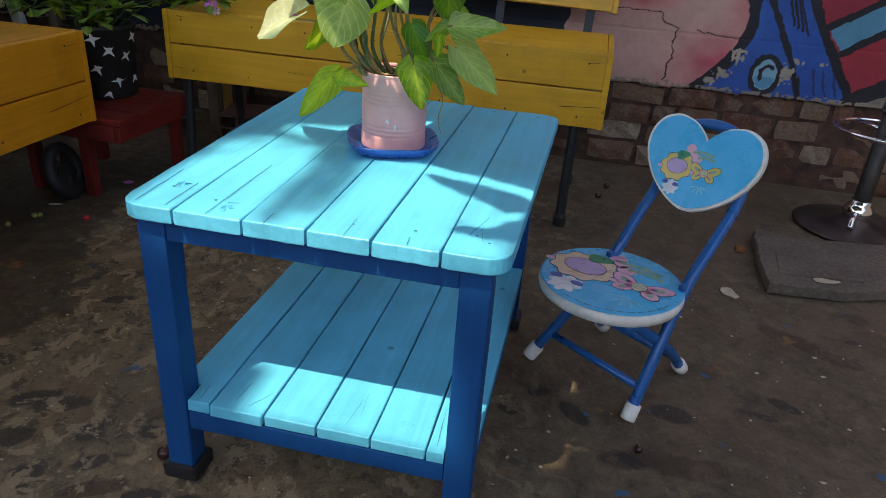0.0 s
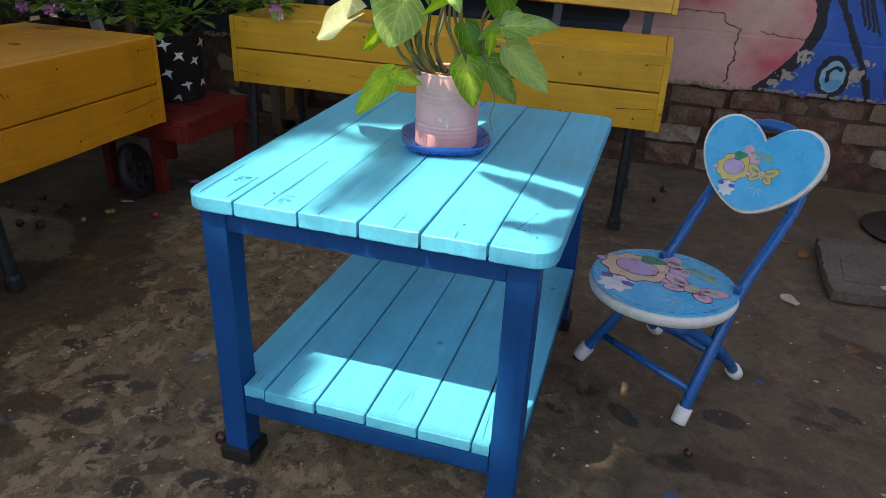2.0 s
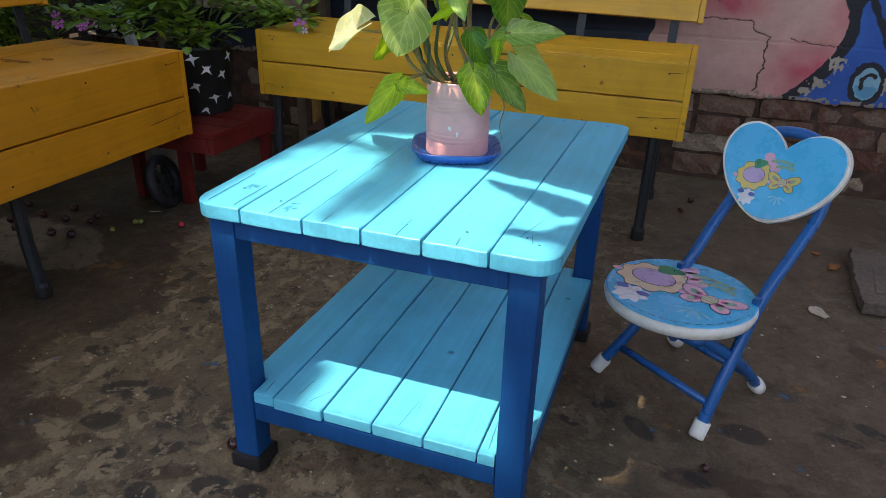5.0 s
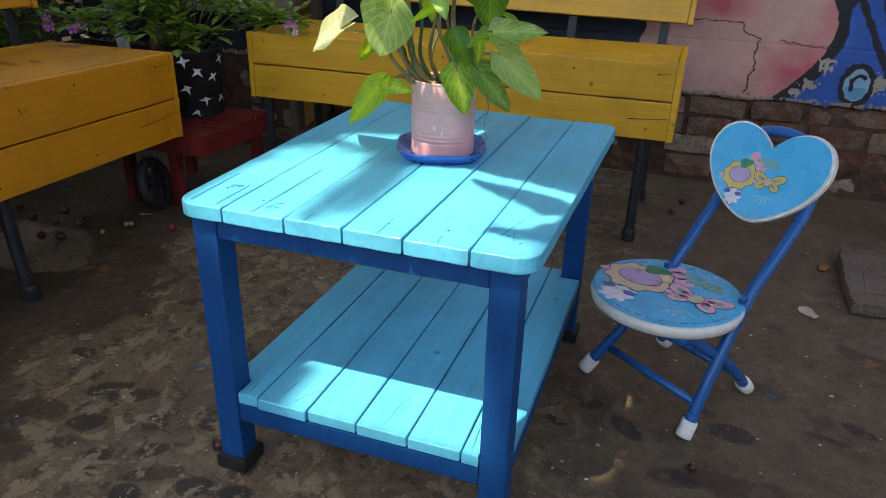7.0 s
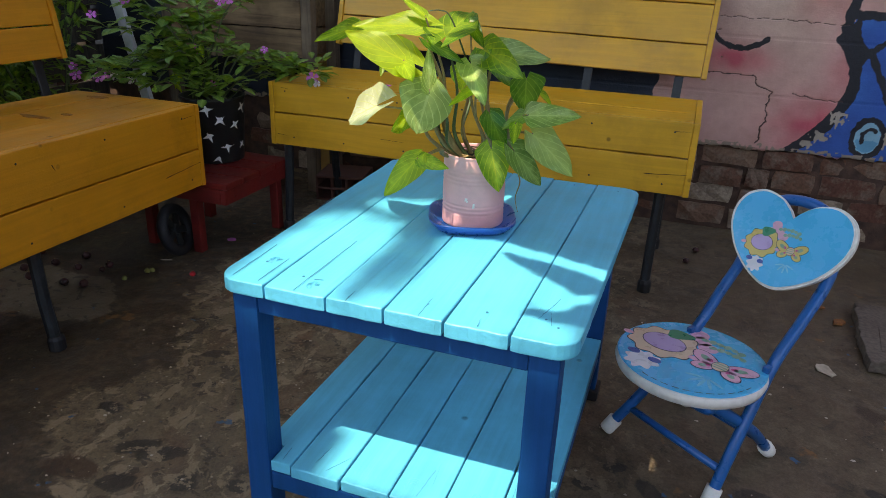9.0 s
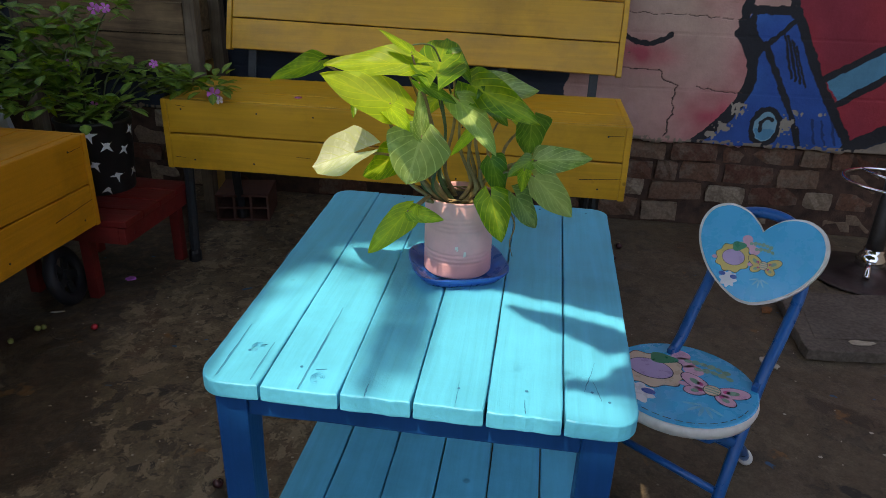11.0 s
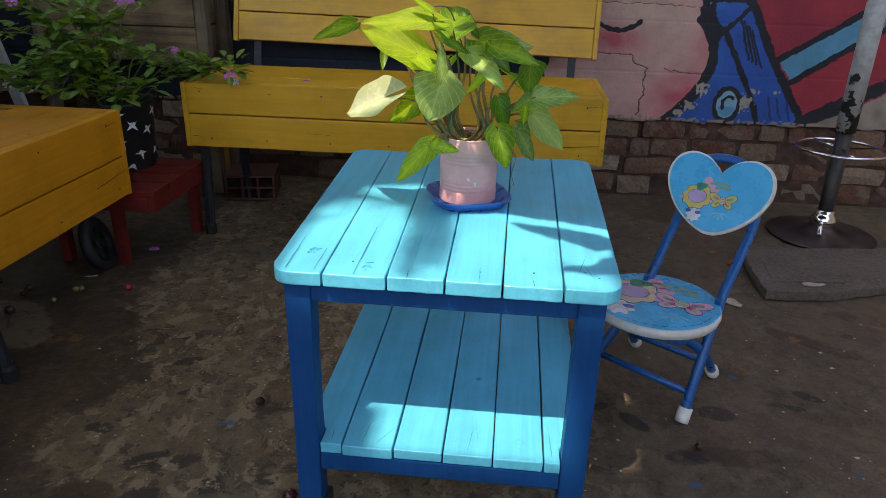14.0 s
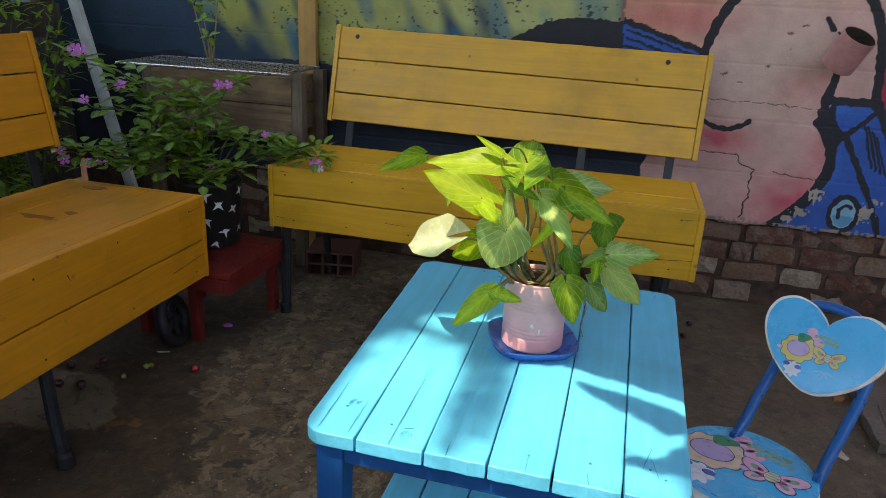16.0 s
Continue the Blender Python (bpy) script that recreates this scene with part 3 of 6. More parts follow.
def mural(X, Z):
    """Pigments of the wall painting, and the depth by which cracks and lost paint lie back."""
    shape = X.shape
    C = np.zeros(shape + (3,))
    Xj = X + 0.008 * (vnoise(X, Z, 60, 5) - 0.5)
    Zj = Z + 0.008 * (vnoise(X, Z, 60, 6) - 0.5)
    n1, n2 = vnoise(X, Z, 7, 1), vnoise(X, Z, 25, 2)

    def paint(mask, col, soft=None):
        m = mask.astype(float) if soft is None else soft
        C[:] = C * (1 - m[..., None]) + np.array(col) * m[..., None]
    BLACK = (0.012, 0.013, 0.02)
    DEEP = (0.010, 0.020, 0.040)
    BLUE = (0.012, 0.085, 0.36)
    C[:] = DEEP
    # upper left: feathery yellow strokes over blue
    up = Zj > 0.80 + 0.05 * n1
    paint(up & (Xj < 0.07), (0.014, 0.045, 0.085))
    leafy_zone = up & (Xj < 0.07) & (Xj > -1.74 + 0.10 * n1)
    st = (vnoise(X + 0.45 * Z, 0.4 * Z, 14, 3) - 0.40) * 1.6 + 0.25 + (Z - 0.93) * 3.2 + 0.6 * (n1 - 0.5)
    g = np.where(leafy_zone, np.clip(st, 0, 0.92), 0)
    paint(up, (0.33, 0.34, 0.075), g)
    paint(up, (0.42, 0.46, 0.22), g * np.clip(0.75 * (X + 1.25), 0, 0.65))
    teal = np.where(leafy_zone, np.clip((vnoise(X + 0.3 * Z, 0.6 * Z, 11, 21) - 0.58) * 3.0, 0, 0.6), 0)
    paint(up, (0.045, 0.16, 0.22), teal)
    hatch = leafy_zone & (vnoise(X + 0.5 * Z, Z, 95, 22) > 0.80) & (vnoise(X, Z, 9, 23) > 0.45) & (Z < 1.12)
    paint(hatch, (0.025, 0.055, 0.060))
    # skin
    skin = (Xj > 0.2 + 0.03 * n2) & (Xj < 0.98)
    paint(skin, (0.53, 0.31, 0.275))
    top = inside(Xj, Zj, [(0.064, 1.07), (0.37, 0.965), (0.46, 1.2), (0.5, 3.0), (0.064, 3.0)])
    paint(top, (0.58, 0.27, 0.20))
    pale = np.exp(-(((X - 0.62) / 0.24) ** 2 + ((Z - 0.93) / 0.25) ** 2))
    paint(skin, (0.58, 0.435, 0.36), np.where(skin, pale * 0.9, 0))
    for cx, cz, rx, rz, a in ((0.47, 0.655, 0.12, 0.05, 0.8), (0.78, 0.43, 0.13, 0.10, 0.85), (0.86, 0.66, 0.07, 0.14, 0.55), (0.74, 0.86, 0.1, 0.07, 0.35), (0.30, 1.08, 0.2, 0.05, 0.5)):
        g = a * np.exp(-(((X - cx) / rx) ** 2 + ((Z - cz) / rz) ** 2)) * (0.7 + 0.6 * n2)
        paint(skin, (0.52, 0.07, 0.11), np.where(skin | top, np.clip(g, 0, 0.9), 0))
    # hair and blue band behind the backrest
    hair = inside(Xj, Zj, curve2([(-0.42, 0.93), (-0.30, 1.0), (-0.19, 1.05), (-0.05, 1.065), (0.07, 1.055)]) + [(0.09, 0.9), (-0.45, 0.9)])
    paint(hair, BLACK)
    band = inside(Xj, Zj, [(0.07, 1.06), (0.37, 0.965), (0.38, 0.92), (0.09, 0.92)])
    paint(band, BLUE)
    for k in range(4):
        paint(seg_dist(Xj, Zj, [(0.09, 1.03 - 0.028 * k), (0.36, 0.945 - 0.024 * k)]) < 0.005, BLACK)
    paint(seg_dist(Xj, Zj, [(0.065, 1.066), (0.37, 0.968)]) < 0.011, BLACK)
    paint(seg_dist(Xj, Zj, [(0.065, 1.066), (0.06, 1.5)]) < 0.006, (0.25, 0.12, 0.12))
    # red ground to the right
    red = inside(Xj, Zj, [(0.975, 3), (0.975, 0.83), (1.0, 0.80), (1.115, 0.592), (1.178, 0.495), (1.27, 0.36), (2.9, 0.9), (2.9, 3)])
    paint(red, (0.36, 0.028, 0.045))
    paint(red, (0.22, 0.02, 0.05), np.where(red, np.clip(n1 - 0.35, 0, 0.5), 0))
    # blue figure
    jaw = curve2([(0.81, 0.745), (0.835, 0.715), (0.868, 0.655), (0.874, 0.56), (0.82, 0.445), (0.715, 0.335)])
    body = inside(Xj, Zj, jaw + [(1.29, 0.335), (1.178, 0.495), (1.0, 0.80), (0.985, 0.83), (0.84, 0.83)])
    paint(body, BLUE)
    paint(body, (0.02, 0.15, 0.50), np.where(body, np.clip((n1 - 0.4) * 1.4, 0, 0.6), 0))
    for k in range(4):
        x0 = 0.955 + 0.018 * k
        paint(seg_dist(Xj, Zj, [(x0, 0.765 - 0.02 * k), (x0 + 0.06, 0.60 - 0.01 * k)]) < 0.0045, BLACK)
    for k in range(3):
        paint(seg_dist(Xj, Zj, [(1.12 + 0.035 * k, 0.45), (1.15 + 0.035 * k, 0.36)]) < 0.004, (0.01, 0.04, 0.16))
    paint(seg_dist(Xj, Zj, curve2([(0.905, 0.71), (0.96, 0.61), (1.05, 0.45), (1.10, 0.335)])) < 0.011, BLACK)
    paint(seg_dist(Xj, Zj, [(0.985, 0.79), (0.935, 0.735), (0.90, 0.70)]) < 0.010, BLACK)
    paint(seg_dist(Xj, Zj, jaw) < 0.017 + 0.006 * n2, BLACK)
    paint(inside(Xj, Zj, [(0.80, 0.75), (0.85, 0.83), (0.86, 0.76), (0.90, 0.71), (0.875, 0.60), (0.86, 0.68)]), BLACK)
    paint(seg_dist(Xj, Zj, [(0.985, 0.825), (1.0, 0.80), (1.115, 0.592), (1.178, 0.495), (1.285, 0.335)]) < 0.016, BLACK)
    # neck, ear, head outline
    paint(seg_dist(Xj, Zj, curve2([(0.81, 0.74), (0.818, 0.83), (0.833, 0.93), (0.84, 1.05)])) < 0.015, BLACK)
    paint(seg_dist(Xj, Zj, [(0.825, 0.828), (0.985, 0.825)]) < 0.015, BLACK)
    paint(seg_dist(Xj, Zj, curve2([(0.975, 0.82), (0.965, 0.95), (0.94, 1.08), (0.86, 1.20), (0.72, 1.26), (0.55, 1.24), (0.44, 1.14), (0.39, 1.03), (0.37, 0.94)])) < 0.017, BLACK)
    paint(seg_dist(Xj, Zj, [(0.765, 1.10), (0.79, 1.07)]) < 0.010, BLACK)
    # closed lash
    lash = curve2([(0.385, 0.745), (0.42, 0.713), (0.47, 0.697), (0.52, 0.699), (0.575, 0.727)])
    paint(seg_dist(Xj, Zj, lash) < 0.0095, BLACK)
    # eye of the blue figure
    e = np.hypot((Xj - 0.963) / 0.040, (Zj - 0.413) / 0.055)
    paint(e < 1.42, BLACK)
    paint(e < 1.0, (0.20, 0.42, 0.55))
    paint((e < 0.93) & (Zj < 0.405), (0.08, 0.30, 0.48))
    paint(seg_dist(Xj, Zj, curve2([(0.945, 0.40), (0.945, 0.432), (0.965, 0.448), (0.985, 0.442)])) < 0.006, BLACK)
    # pale blue stripe with black borders
    paint(inside(Xj, Zj, [(1.136, 0.593), (1.195, 0.518), (1.37, 0.646), (1.75, 0.90), (1.75, 1.01), (1.347, 0.735)]), (0.07, 0.27, 0.42))
    paint(seg_dist(Xj, Zj, [(1.125, 0.598), (1.347, 0.74), (1.75, 1.02)]) < 0.013, BLACK)
    paint(seg_dist(Xj, Zj, [(1.19, 0.508), (1.37, 0.636), (1.75, 0.89)]) < 0.013, BLACK)
    paint(np.hypot(Xj - 1.46, Zj - 0.92) < 0.09, (0.035, 0.02, 0.10))
    bare = inside(Xj, Zj, [(1.29, 0.33), (1.42, 0.40), (1.80, 0.60), (2.9, 0.85), (2.9, 0.3)])
    paint(bare, (0.30, 0.25, 0.205))
    paint(bare, (0.18, 0.15, 0.12), np.where(bare, np.clip((n2 - 0.4) * 1.5, 0, 0.8), 0))
    paint(seg_dist(Xj, Zj, [(1.27, 0.355), (1.42, 0.44), (1.80, 0.63), (2.9, 0.92)]) < 0.026, BLACK)
    # lost paint
    lost = np.zeros(shape, bool)
    for cx, cz, rx, rz in ((0.855, 0.475, 0.022, 0.028), (0.815, 0.405, 0.03, 0.016), (0.775, 0.375, 0.02, 0.014), (1.035, 0.425, 0.024, 0.038), (1.065, 0.47, 0.02, 0.012), (1.15, 0.47, 0.014, 0.008)):
        lost |= np.hypot((X - cx) / rx, (Z - cz) / rz) + 1.6 * (vnoise(X, Z, 110, 8) - 0.5) < 0.85
    paint(lost, (0.36, 0.31, 0.25))
    edge = (Z < PZ + 0.004 + 0.022 * vnoise(X, Z, 50, 9)) & (vnoise(X, Z, 90, 10) > 0.42)
    paint(edge, (0.27, 0.22, 0.17))
    cr = [curve2([(0.36, 0.605), (0.47, 0.600), (0.555, 0.598), (0.565, 0.57), (0.617, 0.55), (0.622, 0.545)], 5),
          [(0.622, 0.545), (0.612, 0.50), (0.622, 0.44), (0.607, 0.42), (0.612, 0.37), (0.60, 0.355)],
          [(0.69, 0.548), (0.76, 0.535), (0.86, 0.532)], [(0.40, 0.80), (0.62, 0.798), (0.82, 0.79)]]
    wid = (0.0018, 0.0022, 0.0014, 0.0012)
    depth = np.zeros(shape)
    for pts, w in zip(cr, wid):
        d = seg_dist(Xj, Zj, pts)
        paint(d < w, (0.07, 0.04, 0.035))
        depth += 0.004 * (d < w)
    depth += 0.0015 * lost
    for px, pz, w in ((0.455, 0.895, 0.012), (0.515, 0.865, 0.010), (0.60, 0.93, 0.009), (0.405, 0.755, 0.007), (0.655, 1.05, 0.014), (0.70, 1.075, 0.012), (0.665, 0.995, 0.005), (0.43, 0.655, 0.006)):
        d = np.hypot((Xj - px) / w, (Zj - pz) / (0.35 * w))
        paint(d < 1, (0.22, 0.13, 0.10))
        depth += 0.003 * (d < 1)
    return C, depth


def make_wall():
    xs = np.concatenate([np.arange(-3.0, -1.8, 0.02), np.arange(-1.8, 0.2, 0.007), np.arange(0.2, 1.30, 0.0025), np.arange(1.30, 1.62, 0.0036), np.arange(1.62, 3.01, 0.02)])
    zs = np.concatenate([np.arange(PZ, 0.85, 0.0025), np.arange(0.85, 1.30, 0.0036), np.arange(1.30, 2.41, 0.04)])
    X, Z = np.meshgrid(xs, zs)
    C, D = mural(X, Z)
    Y = WY + D + 0.004 * (vnoise(X, Z, 6, 11) - 0.5) + 0.003 * (vnoise(X, Z, 18, 12) - 0.5)
    # faint courses of the blocks under the plaster
    row = np.abs(((Z - PZ) / 0.20) % 1.0 - 0.5)
    Y += 0.0015 * (row > 0.475)
    Zs = Z.copy()
    Zs[0] += 0.022 * (vnoise(X[0], Z[0], 14, 13) - 0.5) + 0.01 * (vnoise(X[0], Z[0], 60, 14) - 0.5)
    n, m = X.shape
    front = np.stack([X, Y, Zs], -1).reshape(-1, 3)
    low = np.stack([X[0], np.full(m, WY + 0.06), Zs[0] + 0.004], -1)
    i = np.arange(n * m).reshape(n, m)
    fs = np.stack([i[:-1, :-1], i[:-1, 1:], i[1:, 1:], i[1:, :-1]], -1).reshape(-1, 4)
    j = np.arange(m) + n * m
    under = np.stack([j[:-1], j[1:], i[0, 1:], i[0, :-1]], -1)
    co = np.concatenate([front, low])
    me = bpy.data.meshes.new("wall_back")
    me.from_pydata(co.tolist(), [], np.concatenate([fs, under]).tolist())
    cols = np.concatenate([C.reshape(-1, 3), np.tile((0.2, 0.16, 0.13), (m, 1))])
    at = me.color_attributes.new("pigment", 'FLOAT_COLOR', 'POINT')
    at.data.foreach_set("color", np.concatenate([cols, np.ones((len(cols), 1))], 1).astype(np.float32).ravel())
    me.materials.append(WALL)
    for p in me.polygons:
        p.use_smooth = True
    w = tagged(new("wall_back", me), "plastered wall with a weathered pink, blue and red mural", "wall", kind="structure")
    core = part("wall_core", box((-3, WY + 0.027, -0.05), (3, WY + 0.25, 2.4), 0), MORTAR, w, "rough dark mortar behind the bricks")
    return w


wall_back = make_wall()
# unseen walls, added; their heights set how much sky light gets in
PLAIN_WALLS = (("wall_left", (-3.0, -5.0, -0.05), (-2.85, WY + 0.2, 1.5)), ("wall_right", (3.0, -5.0, -0.05), (3.15, WY + 0.2, 2.0)), ("wall_front", (-3.0, -5.15, -0.05), (3.15, -5.0, 1.8)))
for nm, lo, hi in PLAIN_WALLS:
    tagged(part(nm, box(lo, hi, 0.005), OUTWALL), "plain wall added out of view to close the yard", "wall", kind="structure")


# ---- table ----
def top_board(f0, f1, b0, b1, y1, corners):
    """Outline of a plank from its front edge f0..f1 to its back edge b0..b1; corners: which side is rounded off."""
    R = 0.034
    n = 22

    def arc(cx, cy, a0):
        return [(cx + R * math.cos(radians(a0 + 15 * k)), cy + R * math.sin(radians(a0 + 15 * k))) for k in range(7)]

    def wob():
        return random.uniform(-0.0004, 0.0004)
    pts = arc(f0 + R, R, 180) if corners == 'L' else [(f0 + 0.001, 0.0015)]
    a, e = pts[-1][0], f1 - R if corners == 'R' else f1
    m = max(2, int((e - a) / 0.011))
    for k in range(1, m):
        chip = random.uniform(0.0008, 0.0018) if random.random() < 0.2 else random.uniform(-0.0004, 0.0004)
        pts.append((a + (e - a) * k / m + random.uniform(-0.002, 0.002), chip))
    pts += arc(f1 - R, R, 270) if corners == 'R' else [(f1 - 0.001, 0.0015)]
    pts += [(f1 + (b1 - f1) * k / n + wob(), y1 * k / n) for k in range(1, n)]
    pts += arc(b1 - R, y1 - R, 0) if corners == 'R' else [(b1, y1)]
    pts += arc(b0 + R, y1 - R, 90) if corners == 'L' else [(b0, y1)]
    pts += [(f0 + (b0 - f0) * k / n + wob(), y1 * k / n) for k in range(n - 1, 0, -1)]
    return pts


def make_table():
    t = thing("table", "low two-tier wooden table, sky-blue planks on a navy frame", "table")
    edges = [-0.276, -0.191, -0.090, 0.0, 0.088, 0.180, 0.269]
    backs = [-0.304, -0.209, -0.105, -0.008, 0.090, 0.187, 0.280]
    topz = 0.5
    for k, (a, b) in enumerate(zip(edges, edges[1:])):
        o = top_board(a + 0.0009, b - 0.0009, backs[k] + 0.0009, backs[k + 1] - 0.0009, 0.735 + random.uniform(-0.003, 0.003), 'L' if k == 0 else 'R' if k == 5 else '')
        bm = prism(o, 0.476, topz + random.uniform(-0.0008, 0.0008), 0.0034, 3)
        part("top_board", bm, CYAN, t, "sky-blue painted plank with rounded worn edge" if k in (0, 5) else "")
    for x in (-0.257, 0.205):
        for y in (0.014, 0.652):
            leg = part("leg", box((x, y, 0.012), (x + 0.043, y + 0.043, 0.4755), 0.004, 6, 2, 0.0006), NAVY, t)
            part("foot_cap", box((x - 0.008, y - 0.008, 0.0), (x + 0.051, y + 0.051, 0.028), 0.005), RUBBER, leg, "black rubber foot cap")
    for y in (0.016, 0.654):
        part("top_rail", box((-0.2135, y, 0.442), (0.2045, y + 0.038, 0.4752), 0.003, 8, 0, 0.0005), NAVY, t)
        part("shelf_rail", box((-0.2135, y + 0.002, 0.106), (0.2045, y + 0.038, 0.141), 0.003, 8, 0, 0.0005), NAVY, t)
    for x in (-0.255, 0.208):
        part("side_rail", box((x, 0.0575, 0.442), (x + 0.038, 0.6515, 0.4752), 0.003, 8, 1, 0.0005), NAVY, t)
        part("lower_side_rail", box((x, 0.0575, 0.106), (x + 0.038, 0.6515, 0.141), 0.003, 8, 1, 0.0005), NAVY, t)
    se = [-0.247, -0.175, -0.084, 0.002, 0.089, 0.176, 0.247]
    for k, (a, b) in enumerate(zip(se, se[1:])):
        y0, z1 = 0.017 + random.uniform(-0.003, 0.002), 0.163 + random.uniform(-0.0006, 0.0006)
        if k in (0, 5):
            # the outer boards are cut out round the legs
            q, yb = (-0.2125, 0.650) if k == 0 else (0.2035, 0.650)
            edge, inner = (a, b - 0.0013) if k == 0 else (b, a + 0.0013)
            o = [(inner, y0), (q, y0), (q, 0.0595), (edge, 0.0595), (edge, yb), (q, yb), (q, 0.69), (inner, 0.69)]
            bm = prism(o, 0.142, z1, 0.0025, 2)
        else:
            bm = box((a + 0.0013, y0, 0.142), (b - 0.0013, 0.69, z1), 0.0035, 8, 1, 0.0006, 3)
        part("shelf_board", bm, CYAN, t)
    # a few nail heads, painted over
    for x, y in ((-0.232, 0.075), (-0.152, 0.05), (0.052, 0.04), (0.135, 0.05), (0.215, 0.062), (0.235, 0.045), (0.14, 0.705), (0.235, 0.70), (-0.15, 0.71)):
        part("nail_head", lathe([(0, 0.0009), (0.0018, 0.0007), (0.0022, 0.0)], 10, m=pose(x, y, 0.5002)), CRACK, t)
    # drying cracks along the grain and chipped slots at the plank ends
    rng = random.Random(3)

    def crack(x0, y0, x1, y1, w, z):
        pts, n = [], 9
        for k in range(n + 1):
            u = k / n
            pts.append((x0 + (x1 - x0) * u + rng.uniform(-0.0006, 0.0006), y0 + (y1 - y0) * u, 0.55 * w * (0.15 + math.sin(math.pi * min(1, 0.15 + u)) * rng.uniform(0.5, 1.1))))
        bm = bmesh.new()
        a = [bm.verts.new((x - q / 2, y, z)) for x, y, q in pts]
        c = [bm.verts.new((x + q / 2, y, z)) for x, y, q in pts]
        d = [bm.verts.new((x, y, z - 0.001)) for x, y, q in pts]
        for k in range(n):
            bm.faces.new((a[k], a[k + 1], c[k + 1], c[k]))
            bm.faces.new((a[k], d[k], d[k + 1], a[k + 1]))
            bm.faces.new((c[k], c[k + 1], d[k + 1], d[k]))
        part("crack", bm, CRACK, t, "dark drying crack in the paint")
    for q in ((-0.250, 0.012, -0.256, 0.14, 0.0024), (-0.1415, 0.002, -0.143, 0.21, 0.0026), (-0.205, 0.01, -0.207, 0.098, 0.0016), (-0.058, 0.001, -0.059, 0.035, 0.0032), (0.135, 0.004, 0.133, 0.03, 0.0022), (-0.222, 0.088, -0.214, 0.092, 0.003), (-0.132, 0.046, -0.118, 0.050, 0.0022), (0.036, 0.30, 0.037, 0.36, 0.0012), (0.052, 0.0, 0.051, 0.06, 0.0012),
              (0.205, 0.06, 0.222, 0.13, 0.002), (-0.285, 0.33, -0.290, 0.40, 0.0014), (0.226, 0.045, 0.216, 0.09, 0.0014)):
        crack(*q, 0.5012)
    for q in ((-0.195, 0.028, -0.197, 0.06, 0.002), (-0.115, 0.03, -0.09, 0.075, 0.0018), (-0.14, 0.04, -0.135, 0.085, 0.0016), (0.045, 0.03, 0.052, 0.10, 0.0018), (0.19, 0.03, 0.186, 0.12, 0.0022), (0.06, 0.06, 0.055, 0.12, 0.001)):
        crack(*q, 0.1640)
    for x, y, r, z in ((-0.125, 0.062, 0.013, 0.1634), (0.03, 0.052, 0.009, 0.1634), (0.135, 0.06, 0.007, 0.1634), (-0.225, 0.085, 0.006, 0.5006), (-0.125, 0.03, 0.006, 0.5006), (0.21, 0.085, 0.008, 0.5006)):
        for k in range(3):
            rr = r * (1 - 0.3 * k)
            part("knot_ring", tube([(x + 1.35 * rr * math.cos(a) + rng.uniform(-.0006, .0006), y + 1.9 * rr * math.sin(a), z - 0.0003) for a in (2 * math.pi * i / 22 for i in range(19))], 0.0006, 0.0004, 5), CYAN, t)
    return t


table = make_table()


# ---- benches ----
def end_outline_board(name, lo, hi, mat, parent, axis):
    return part(name, box(lo, hi, 0.003, 5, axis, 0.0007), mat, parent)


